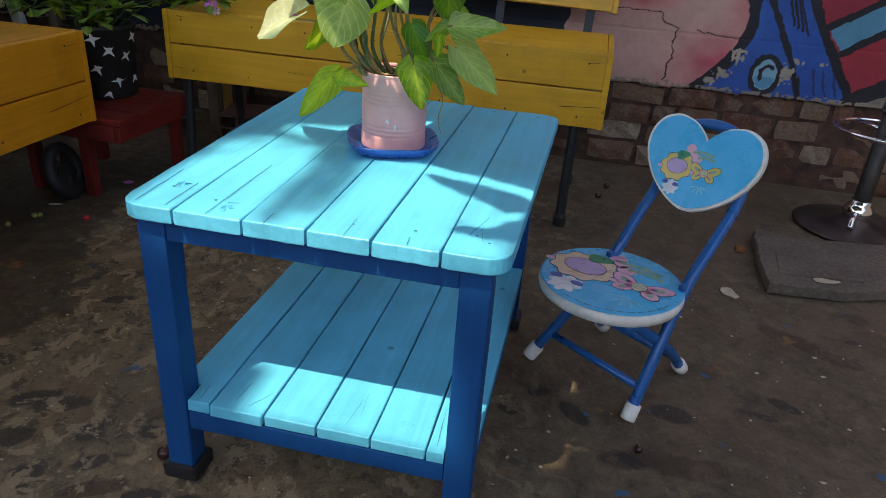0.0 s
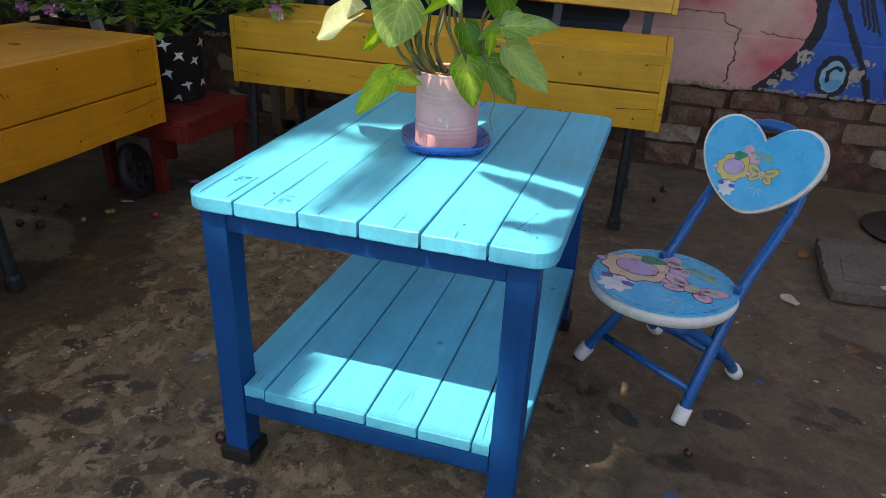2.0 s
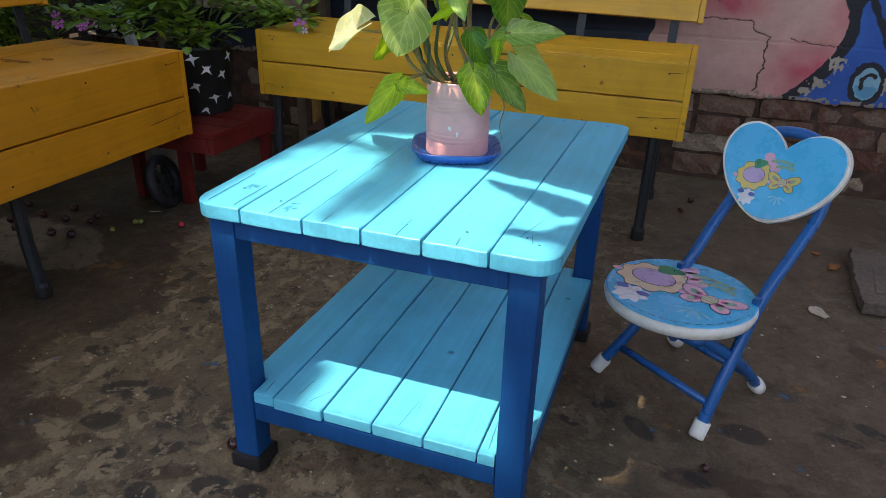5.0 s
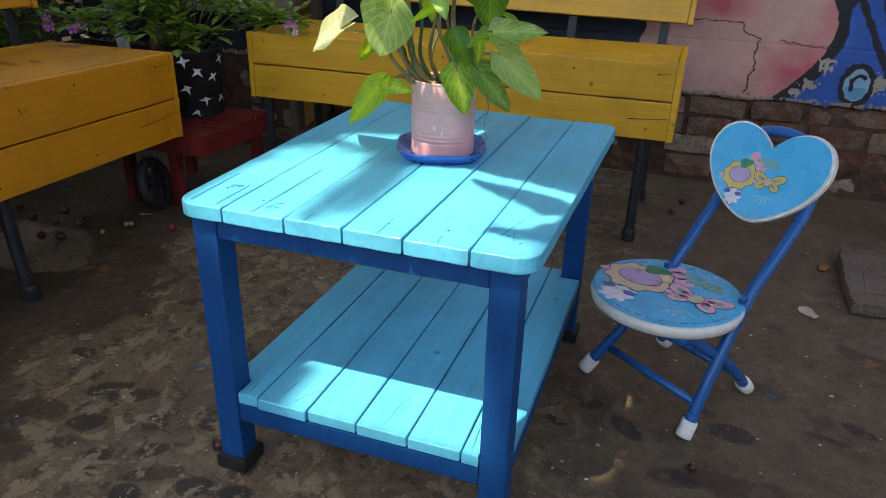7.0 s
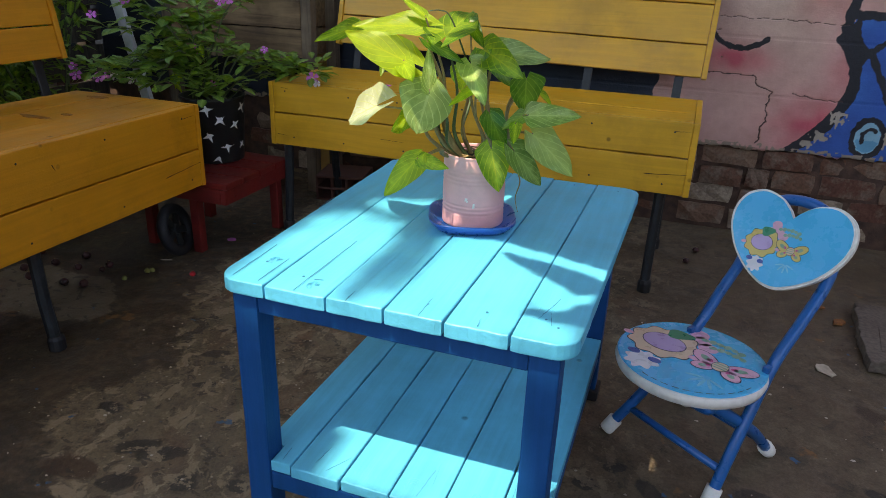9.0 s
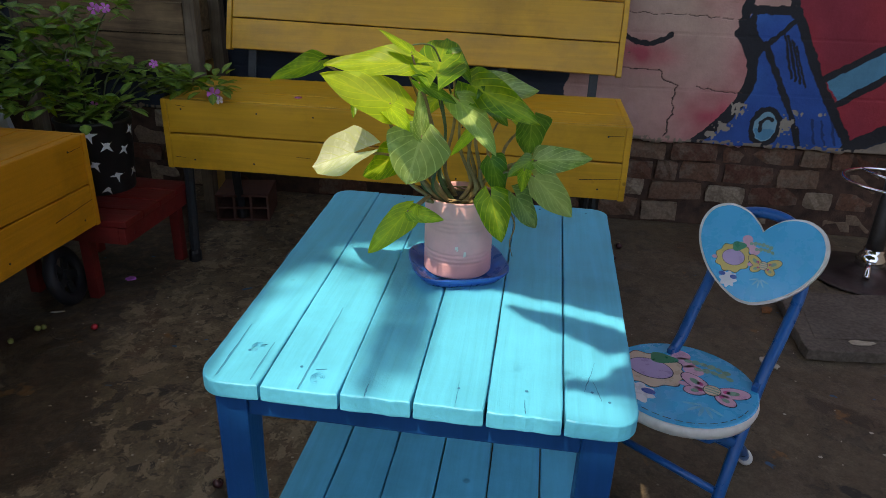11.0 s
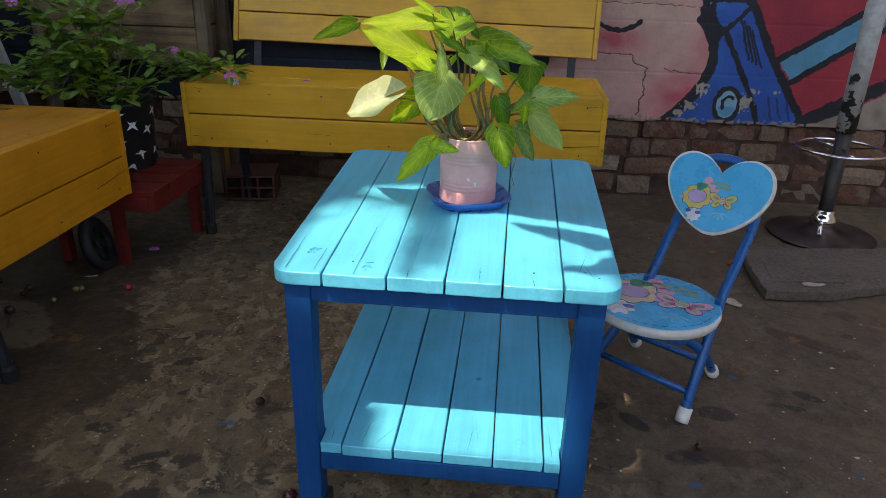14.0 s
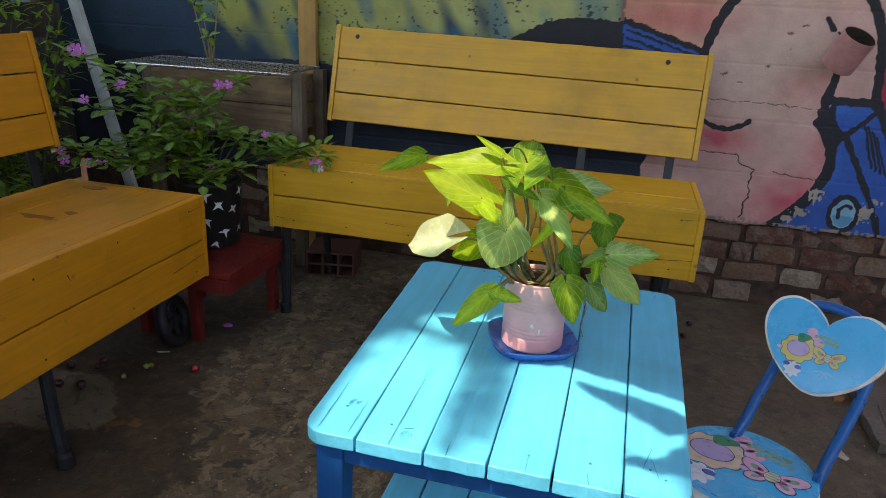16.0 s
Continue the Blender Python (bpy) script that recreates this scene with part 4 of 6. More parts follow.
def make_bench(name, label, mat, x0, x1, depth, zt, zb, split, m, back_lo, back_hi, lean, legs, setback, tilt=0.0):
    """A boxed slatted bench on steel legs, its front along x at y = 0."""
    b = thing(name, label, "bench")
    b.matrix_world = m
    L = x1 - x0
    cap = 0.018
    # fascia
    part("front_board", box((x0 + cap, 0, split + 0.002), (x1 - cap, 0.022, zt - 0.001), 0.004, 14, 0, 0.0009, 3), mat, b)
    part("front_board", box((x0 + cap, 0, zb), (x1 - cap, 0.022, split - 0.002), 0.003, 14, 0, 0.0009), mat, b)
    for a in (x0, x1 - cap):
        part("end_board", box((a, -0.002, zb - 0.002), (a + cap, depth, zt - 0.0005), 0.003, 6, 1, 0.0006), mat, b)
    w = (depth - 0.024) / 3
    for k in range(3):
        part("seat_board", box((x0 + cap + 0.001, 0.0235 + k * w, zt - 0.024), (x1 - cap - 0.001, 0.022 + (k + 1) * w, zt + random.uniform(-0.001, 0.001)), 0.003, 12, 0, 0.0007), mat, b)
    part("back_board", box((x0 + cap, depth - 0.001, zb + 0.03), (x1 - cap, depth + 0.018, zt - 0.03), 0.003), mat, b)
    # backrest, leaning
    yb, h = depth + setback, back_hi - back_lo
    R = Matrix.Translation((x1, yb, back_lo)) @ Matrix.Rotation(-lean, 4, 'X') @ Matrix.Rotation(tilt, 4, 'Y') @ Matrix.Translation((-x1, 0, 0))
    cut = (0.0, 0.30, 0.66, 1.0)
    for a, c in zip(cut, cut[1:]):
        part("backrest_board", box((x0 + cap + 0.001, 0, a * h + 0.0018), (x1 - cap - 0.001, 0.022, c * h - 0.0018), 0.003, 14, 0, 0.0008, 2, R), mat, b)
    for a in (x0, x1 - cap):
        part("backrest_end", box((a, -0.006, -0.004), (a + cap, 0.024, h + 0.004), 0.003, 5, 2, 0.0006, 2, R), mat, b)
    for a in (x0 + 0.075, x1 - 0.42, x1 - 0.105):
        part("backrest_strut", box((a, 0.0225, -0.20), (a + 0.03, 0.030, h - 0.04), 0.002, 0, 0, 0, 2, R), STEEL_DARK, b, "dark flat steel strut")
    for a in legs:
        for y, dy in ((0.045, -0.03), (depth - 0.06, 0.05)):
            bm = tube([(a, y + dy, 0.004), (a, y + dy * 0.5, zb * 0.5), (a + 0.004, y, zt - 0.03)], 0.016, 0.016, 8)
            leg = part("leg", bm, STEEL_DARK, b, "dark steel leg")
            part("foot", lathe([(0, 0), (0.021, 0), (0.021, 0.03), (0.017, 0.04), (0, 0.04)], 12, m=pose(a, y + dy, 0.0)), RUBBER, leg)
        part("seat_bearer", box((a - 0.012, 0.03, zt - 0.055), (a + 0.012, depth - 0.01, zt - 0.0265), 0.002), STEEL_DARK, b)
    # bolt heads and nail holes
    for a in (x0 + 0.09, x1 - 0.15):
        part("bolt", lathe([(0, 0.006), (0.006, 0.005), (0.009, 0.0), (0, 0)], 10, m=R @ pose(a, -0.001, h * 0.9, 90)), STEEL_DARK, b, "rusty bolt head")
    for k in range(7):
        a = x0 + 0.08 + k * (L - 0.16) / 6
        for z in (zt - 0.03, zb + 0.03):
            part("nail_head", lathe([(0, 0.001), (0.0024, 0.0007), (0.003, 0.0)], 8, m=pose(a + random.uniform(-0.02, 0.02), -0.0006, z, 90)), STEEL_DARK, b)
    for u0, v0, u1, v1, w in ((0.955, 0.87, 0.985, 0.88, 0.002), (0.905, 0.26, 0.990, 0.30, 0.0028), (0.02, 0.17, 0.045, 0.16, 0.002), (0.035, 0.92, 0.055, 0.90, 0.002), (0.70, 0.78, 0.704, 0.72, 0.003), (0.30, 0.28, 0.36, 0.27, 0.0016), (0.55, 0.70, 0.60, 0.705, 0.0016)):
        z0, z1 = zb + v0 * (zt - zb), zb + v1 * (zt - zb)
        q = [(x0 + (u0 + (u1 - u0) * i / 6) * L, -0.0004 - (0.0022 if u1 > 0.988 else 0), z0 + (z1 - z0) * i / 6 + random.uniform(-0.0007, 0.0007)) for i in range(7)]
        part("split", tube(q, w * 0.45, w * 0.2, 5), SPLIT, b, "dark split in the painted wood")
    return b


bench_yellow = make_bench("bench", "long yellow painted plank bench with a slatted backrest", YELLOW, -1.030, 0.389, 0.42, 0.546, 0.328, 0.44,
                          pose(0, 1.305, 0), 0.607, 0.975, radians(14), (-0.985, 0.305), 0.07, 0.018)
# its twin stands along the yard's other side, facing the table
bench_amber = make_bench("bench", "amber-yellow painted plank bench with dark dirt marks", ORANGE, -0.85, 0.955, 0.47, 0.522, 0.270, 0.387,
                         pose(-1.05, 0.0, 0, 0, 0, 90) , 0.625, 0.955, radians(8), (-0.45, 0.345), 0.02)


def dirt_on_bench(x, y, rx, ry, seedn):
    """A thin smudge of ground-in dirt on the amber bench's seat."""
    rng = random.Random(seedn)
    o = [(x + rx * rng.uniform(0.6, 1.15) * math.cos(2 * math.pi * k / 18), y + ry * rng.uniform(0.6, 1.15) * math.sin(2 * math.pi * k / 18)) for k in range(18)]
    ob = part("dirt_smudge", prism(o, 0.5215, 0.5236, 0.0003, 1), SMUDGE, None, "dark dirt smudge ground into the paint")
    ob.parent = bench_amber
    ob.matrix_parent_inverse = bench_amber.matrix_world.inverted()


SMUDGE = plain("dirty_amber_paint", (0.30, 0.115, 0.012), 0.7, 0, 0.5, 60, 0.0004)
dirt_on_bench(-1.37, 0.89, 0.040, 0.020, 1)
dirt_on_bench(-1.30, 0.60, 0.055, 0.016, 2)
dirt_on_bench(-1.25, 0.66, 0.020, 0.012, 3)


# ---- child's folding chair ----
def flat(outline3, nrm, th):
    """A thin plate over a closed outline of points in space, thickened along nrm."""
    bm = bmesh.new()
    a = [bm.verts.new(Vector(p)) for p in outline3]
    b = [bm.verts.new(Vector(p) + Vector(nrm) * th) for p in outline3]
    n = len(a)
    bm.faces.new(a[::-1])
    bm.faces.new(b)
    for k in range(n):
        bm.faces.new((a[k], a[(k + 1) % n], b[(k + 1) % n], b[k]))
    return bm


def ring_outline(rx, ry, n=24, lobes=0, amp=0.0, turn=0.0, cx=0.0, cy=0.0):
    out = []
    for k in range(n):
        a = 2 * math.pi * k / n
        r = 1 + amp * math.cos(lobes * a)
        x, y = rx * r * math.cos(a), ry * r * math.sin(a)
        c, s = math.cos(turn), math.sin(turn)
        out.append((cx + c * x - s * y, cy + s * x + c * y))
    return out


PRINT = {"cream": plain("print_cream", (0.66, 0.50, 0.36), 0.3, 0, 0.05, 40, 0), "lilac": plain("print_lilac", (0.45, 0.33, 0.55), 0.3, 0, 0.05, 40, 0),
         "green": plain("print_green", (0.02, 0.22, 0.12), 0.3, 0, 0.1, 40, 0), "pink": plain("print_pink", (0.68, 0.38, 0.50), 0.3, 0, 0.05, 40, 0),
         "sage": plain("print_sage", (0.20, 0.36, 0.26), 0.3, 0, 0.1, 40, 0), "white": plain("print_white", (0.66, 0.68, 0.72), 0.3, 0, 0.05, 40, 0),
         "gold": plain("print_gold", (0.62, 0.48, 0.15), 0.3, 0, 0.05, 40, 0), "ink": plain("print_ink", (0.03, 0.03, 0.06), 0.3, 0, 0.1, 40, 0),
         "deep": plain("print_deep", (0.04, 0.10, 0.36), 0.3, 0, 0.05, 40, 0), "magenta": plain("print_magenta", (0.55, 0.07, 0.24), 0.3, 0, 0.05, 40, 0),
         "pale": plain("print_pale", (0.16, 0.52, 0.72), 0.3, 0, 0.05, 40, 0)}


def print_on(parent, place, size, warm):
    """The printed motif, as plain flowers, lobes and bars. place(u, v, lift) gives the point on the surface."""
    nrm = (place(0, 0, 1) - place(0, 0, 0)).normalized()

    def blot(name, col, outline, level):
        lift = 0.0002 * level
        part(name, flat([place(u * size, v * size, lift) for u, v in outline], nrm, 0.00018), PRINT[col], parent)
    # petals and rays behind
    for u, v in ((-0.02, 0.42), (-0.22, 0.36), (0.12, 0.30), (-0.12, 0.56)):
        blot("printed_petal", "pink", ring_outline(0.13, 0.11, 18, cx=u, cy=v), 1)
    for k in range(5):
        a = radians(200 + 35 * k)
        blot("printed_ray", "pale", ring_outline(0.11, 0.022, 12, turn=a, cx=0.42 + 0.14 * math.cos(a), cy=-0.36 + 0.14 * math.sin(a)), 1)
    blot("printed_flower", "white", ring_outline(0.20, 0.20, 48, 8, 0.16, 0, -0.32, -0.55), 1)
    # big scalloped bloom with an oval centre
    blot("printed_bloom_edge", "ink", ring_outline(0.435, 0.385, 64, 9, 0.075, 0.2, -0.34, 0.02), 2)
    blot("printed_bloom", warm, ring_outline(0.42, 0.37, 64, 9, 0.075, 0.2, -0.34, 0.02), 3)
    blot("printed_oval_edge", "ink", ring_outline(0.285, 0.215, 32, cx=-0.34, cy=0.03), 4)
    blot("printed_oval", "lilac", ring_outline(0.273, 0.203, 32, cx=-0.34, cy=0.03), 5)
    blot("printed_leaf", "green", ring_outline(0.17, 0.12, 24, 3, 0.15, 0.3, -0.28, 0.34), 6)
    for u, v in ((-0.50, -0.44), (-0.20, -0.47)):
        blot("printed_drop", "deep", ring_outline(0.085, 0.055, 16, cx=u, cy=v), 4)
    for u in (-0.80, 0.10):
        blot("printed_bud", "pink", ring_outline(0.07, 0.045, 14, cx=u, cy=-0.06), 3)
    # four lobes round a striped oval
    for u, v, rx, ry, a in ((0.20, 0.06, 0.20, 0.11, 2.6), (0.64, 0.06, 0.20, 0.11, 0.5), (0.25, -0.13, 0.13, 0.09, 3.6), (0.60, -0.13, 0.13, 0.09, -0.5)):
        blot("printed_lobe_edge", "ink", ring_outline(rx + 0.012, ry + 0.012, 24, turn=a, cx=u, cy=v), 4)
        blot("printed_lobe", "pink" if warm == "cream" else "gold", ring_outline(rx, ry, 24, turn=a, cx=u, cy=v), 5)
        blot("printed_dot", "sage", ring_outline(rx * 0.4, ry * 0.4, 14, turn=a, cx=u, cy=v), 6)
        blot("printed_dot", "magenta", ring_outline(rx * 0.22, ry * 0.3, 12, turn=a, cx=u * 0.7 + 0.126, cy=v * 0.7), 6)
    blot("printed_oval_edge", "ink", ring_outline(0.105, 0.115, 20, cx=0.42, cy=-0.02), 6)
    blot("printed_oval", "cream", ring_outline(0.095, 0.105, 20, cx=0.42, cy=-0.02), 7)
    for k in range(3):
        blot("printed_stripe", "sage", [(0.34, -0.075 + 0.05 * k), (0.50, -0.075 + 0.05 * k), (0.50, -0.055 + 0.05 * k), (0.34, -0.055 + 0.05 * k)], 8)
    # wavy lettering that cannot be read, as bars
    for row, (u0, n, v0) in enumerate(((0.0, 6, 0.50), (0.16, 5, 0.38))):
        for k in range(n):
            v = v0 - 0.05 * ((k / n - 0.4) ** 2) * 4
            blot("printed_bar", "sage", ring_outline(0.05, 0.04 + 0.015 * (k % 2), 12, turn=-0.15 * k, cx=u0 + 0.095 * k, cy=v), 3)


def make_chair():
    c = thing("folding_chair", "blue child's folding chair with round seat and heart-shaped back", "chair", at=(0.42, 0.45, 0))
    es, eb = Vector((0.81, -0.59, 0)).normalized(), Vector((0.59, 0.81, 0)).normalized()

    def P(name, bm, mat, parent=None, label="", smooth=False):
        o = part(name, bm, mat, None, label, smooth)
        if parent is None:
            return rel(o, c)
        o.parent = parent
        o.matrix_parent_inverse = parent.matrix_parent_inverse.copy() @ Matrix()
        o.matrix_parent_inverse = Matrix()
        return o
    R, S = 0.0112, Vector((0.431, 0.4885, -0.0155))
    seat = P("seat", lathe([(0, 0.240), (0.125, 0.240), (0.1385, 0.246), (0.142, 0.257), (0.1395, 0.267), (0.133, 0.2695), (0, 0.2695)], 56, m=Matrix.Translation(S)), WHITE_PLASTIC, None, "round seat with a thick white edge", True)
    pad = P("seat_pad", lathe([(0, 0.2690), (0.137, 0.2690), (0.139, 0.2700), (0.136, 0.2712), (0, 0.2715)], 56, m=Matrix.Translation(S)), SKYBLUE, seat, "sky-blue printed vinyl", False)
    ex, ey = Vector((0.905, -0.425, 0)), Vector((0.425, 0.905, 0))
    print_on(seat, lambda u, v, h: S + Vector((-0.006, 0.008, 0)) + ex * u + ey * v + Vector((0, 0, 0.2714 + h)), 0.157, "cream")
    # dashed edge line
    for k in range(11):
        a = radians(232 + 9 * k)
        pts = [S + Vector((math.cos(a + d) * r, math.sin(a + d) * r, 0.2712)) for d, r in ((-0.055, 0.127), (0.055, 0.127), (0.055, 0.1285), (-0.055, 0.1285))]
        P("printed_dash", flat(pts, (0, 0, 1), 0.0004), PRINT["ink"], seat)
    # heart
    H0 = Vector((0.572, 0.656, 0.452))
    hs = Vector((0.855, -0.512, 0.05)).normalized()
    up = Vector((0.137, 0.446, 0.884))
    up = (up - hs * up.dot(hs)).normalized()
    out = hs.cross(up)
    if out.dot(eb) > 0:
        out = -out
    half = [(0, 0.052), (0.011, 0.066), (0.036, 0.085), (0.072, 0.092), (0.104, 0.077), (0.119, 0.045), (0.115, 0.006), (0.090, -0.038), (0.055, -0.070), (0.022, -0.088)]
    loop = [(x, y - 0.05 * x, 0) for x, y in half] + [(0, -0.092, 0)] + [(-x, y + 0.05 * x, 0) for x, y in half[:0:-1]]
    sm = [p for p in smooth_path(loop, 5)] + [p for p in smooth_path([loop[-1], loop[0]], 2)[1:-1]]

    def plate(scale, d0, d1, bev):
        bm = bmesh.new()
        f = bm.faces.new([bm.verts.new(H0 + hs * p.x * scale + up * (p.y * scale) + out * d0) for p in sm])
        r = bmesh.ops.extrude_face_region(bm, geom=[f])
        for g in r["geom"]:
            if isinstance(g, bmesh.types.BMVert):
                g.co += out * (d1 - d0)
        bmesh.ops.recalc_face_normals(bm, faces=bm.faces)
        es_ = [e for e in bm.edges if abs((e.verts[0].co - e.verts[1].co).dot(out)) < 1e-6]
        bmesh.ops.bevel(bm, geom=es_, offset=bev, segments=3, affect='EDGES')
        return bm
    back = P("backrest", plate(1.02, -0.009, 0.009, 0.004), WHITE_PLASTIC, None, "heart-shaped backrest with white edge")
    P("backrest_pad", plate(0.965, 0.0085, 0.0103, 0.0008), SKYBLUE, back, "sky-blue printed vinyl")
    print_on(back, lambda u, v, h: H0 + hs * (u - 0.014) + up * (v - 0.012) + out * (0.0102 + h), 0.077, "gold")
    # tubes: the back frame runs to the front feet, the other one to the rear feet
    rt = [(0.507, 0.393, 0.012), (0.534, 0.433, 0.12), (0.575, 0.498, 0.26), (0.612, 0.550, 0.33), (0.650, 0.608, 0.399), (0.661, 0.642, 0.460)]
    lt = [(0.296, 0.548, 0.012), (0.362, 0.567, 0.12), (0.437, 0.603, 0.26), (0.472, 0.650, 0.33), (0.505, 0.696, 0.394), (0.517, 0.733, 0.458)]
    topc = [(0.652, 0.672, 0.500), (0.622, 0.702, 0.522), (0.575, 0.732, 0.521), (0.532, 0.748, 0.498)]
    P("back_frame", tube(smooth_path(rt + topc + lt[::-1], 7), R, R, 12), TUBE_BLUE, None, "bent blue enamelled steel tube", True)
    rr = [(0.622, 0.596, 0.012), (0.573, 0.516, 0.10), (0.515, 0.430, 0.178), (0.478, 0.398, 0.211)]
    rl = [(0.452, 0.719, 0.012), (0.410, 0.634, 0.10), (0.360, 0.545, 0.178), (0.338, 0.508, 0.211)]
    P("leg_frame", tube(smooth_path(rr + [(0.458, 0.388, 0.2125), (0.336, 0.478, 0.2125)] + rl[::-1], 7), R, R, 12), TUBE_BLUE, None, "bent blue enamelled steel tube", True)
    P("crossbar", tube([(0.520, 0.413, 0.065), (0.333, 0.557, 0.065)], 0.008, 0.008, 10), TUBE_BLUE, None, "", True)
    P("crossbar", tube([(0.592, 0.545, 0.067), (0.428, 0.664, 0.067)], 0.008, 0.008, 10), TUBE_BLUE, None, "", True)
    for f, g in ((rt[0], rt[1]), (lt[0], lt[1]), (rr[0], rr[1]), (rl[0], rl[1])):
        d = (Vector(g) - Vector(f)).normalized()
        a = Vector(f) - d * 0.010
        P("foot_cap", tube([a, a + d * 0.004, a + d * 0.034], 0.0150, 0.0158, 14), WHITE_PLASTIC, None, "scuffed white rubber cap", True)
    for p in ((0.575, 0.498, 0.255), (0.437, 0.603, 0.255)):
        P("hinge_bracket", box((-0.006, -0.011, -0.014), (0.006, 0.013, 0.012), 0.002, 0, 0, 0, 2, Matrix.Translation(Vector(p) - es * 0.0 - eb * 0.012) @ Matrix.Rotation(math.atan2(es.y, es.x), 4, 'Z')), TUBE_BLUE, None)
    return c


chair = make_chair()


# ---- plant in a pink tin, on a saucer ----
def leaf_mesh(base, tip, width, facing, droop=0.12, fold=0.25, lobes=0.34, rows=16, cols=9, curl=0.0):
    """Arrow-shaped leaf from the stalk's end to its tip, with two basal lobes."""
    base, tip = Vector(base), Vector(tip)
    ax = tip - base
    L = ax.length
    ax.normalize()
    n = Vector(facing)
    n = (n - ax * n.dot(ax)).normalized()
    side = ax.cross(n)
    bm = bmesh.new()
    uvl = bm.loops.layers.uv.new("UVMap")
    grid, info = [], {}
    for i in range(rows + 1):
        t = -lobes + (1 + lobes) * i / rows
        if t < 0:
            w = 0.49 * (0.62 + 0.38 * math.sin((1 + t / lobes) * math.pi / 2)) * max(0.25, (1 + t / lobes) ** 0.35)
        else:
            w = 0.5 * max(0.0, 1 - t) ** 0.88 * (0.98 + 0.8 * t)
        row = []
        for j in range(cols):
            c = -1 + 2 * j / (cols - 1)
            x = c * w * width
            if t < 0:
                gap = 0.07 * (-t / lobes) ** 0.8
                s = 1 if c >= 0 else -1
                x = s * width * (gap + (w - gap) * max(0.0, abs(c) * (cols - 1) / 2 - 1) / ((cols - 1) / 2 - 1)) if c != 0 else 0
                tt = t * (0.15 if c == 0 else 1.0)
            else:
                tt = t
            ripple = 0.045 * width * math.sin(8 * t + 3 * c + 40 * base.x) * abs(c)
            z = fold * abs(x) - droop * L * tt * tt + ripple - curl * x * x / width
            v = bm.verts.new(base + ax * (tt * L) + side * x + n * z)
            info[v] = (0.5 + 0.5 * c, (t + lobes) / (1 + lobes))
            row.append(v)
        grid.append(row)
    for i in range(rows):
        t = -lobes + (1 + lobes) * (i + 0.5) / rows
        for j in range(cols - 1):
            mid = (cols - 1) // 2
            if t < -lobes * 0.12 and j in (mid - 1, mid):
                continue
            q = [grid[i][j], grid[i][j + 1], grid[i + 1][j + 1], grid[i + 1][j]]
            try:
                f = bm.faces.new(q)
            except ValueError:
                continue
            for lp in f.loops:
                lp[uvl].uv = info[lp.vert]
    bmesh.ops.delete(bm, geom=[v for v in bm.verts if not v.link_faces], context='VERTS')
    return bm


def leaf_part(bm, mat, parent, label=""):
    me = bpy.data.meshes.new("leaf")
    bm.to_mesh(me)
    bm.free()
    for p in me.polygons:
        p.use_smooth = True
    me.materials.append(mat)
    ob = new("leaf", me)
    ob.parent = parent
    if label:
        ob["label"] = label
    return ob


def make_saucer():
    prof = [(0.0, 0.003), (0.66, 0.003), (0.80, 0.008), (0.96, 0.0195), (1.0, 0.0205), (1.0, 0.0175), (0.84, 0.002), (0.7, 0.0003), (0.0, 0.0003)]
    bm = bmesh.new()
    rings, n = [], 48
    for r, z in prof:
        ring = []
        for k in range(n):
            a = 2 * math.pi * k / n
            q = (abs(math.cos(a)) ** 3.6 + abs(math.sin(a)) ** 3.6) ** (-1 / 3.6)
            x, y = 0.079 * r * q * math.cos(a), 0.078 * r * q * math.sin(a)
            c, s = math.cos(0.343), math.sin(0.343)
            ring.append(bm.verts.new((0.008 + c * x - s * y, 0.374 + s * x + c * y, 0.5015 + z)))
        rings.append(ring)
    for a, b in zip(rings, rings[1:]):
        for k in range(n):
            bm.faces.new((a[k], a[(k + 1) % n], b[(k + 1) % n], b[k]))
    bmesh.ops.remove_doubles(bm, verts=bm.verts, dist=1e-5)
    return tagged(part("saucer", bm, TRAY_BLUE, None, "", True), "blue plastic rounded-square saucer on the table", "saucer")


saucer = make_saucer()


def tin_profile(r, h, z0):
    prof = [(0, z0), (r - 0.002, z0), (r, z0 + 0.002), (r, z0 + 0.004)]
    z = 0.010
    while z < h - 0.004:
        inrib = 0.020 < z < 0.046 or h * 0.60 < z < h * 0.60 + 0.028
        prof.append((r - (0.0008 * (0.5 - 0.5 * math.cos(2 * math.pi * z / 0.0075)) if inrib else 0), z0 + z))
        z += 0.00125 if inrib else 0.004
    prof += [(r, z0 + h - 0.004), (r + 0.0012, z0 + h - 0.002), (r + 0.001, z0 + h), (r - 0.0012, z0 + h), (r - 0.002, z0 + h - 0.003), (r - 0.002, z0 + h - 0.02)]
    return prof


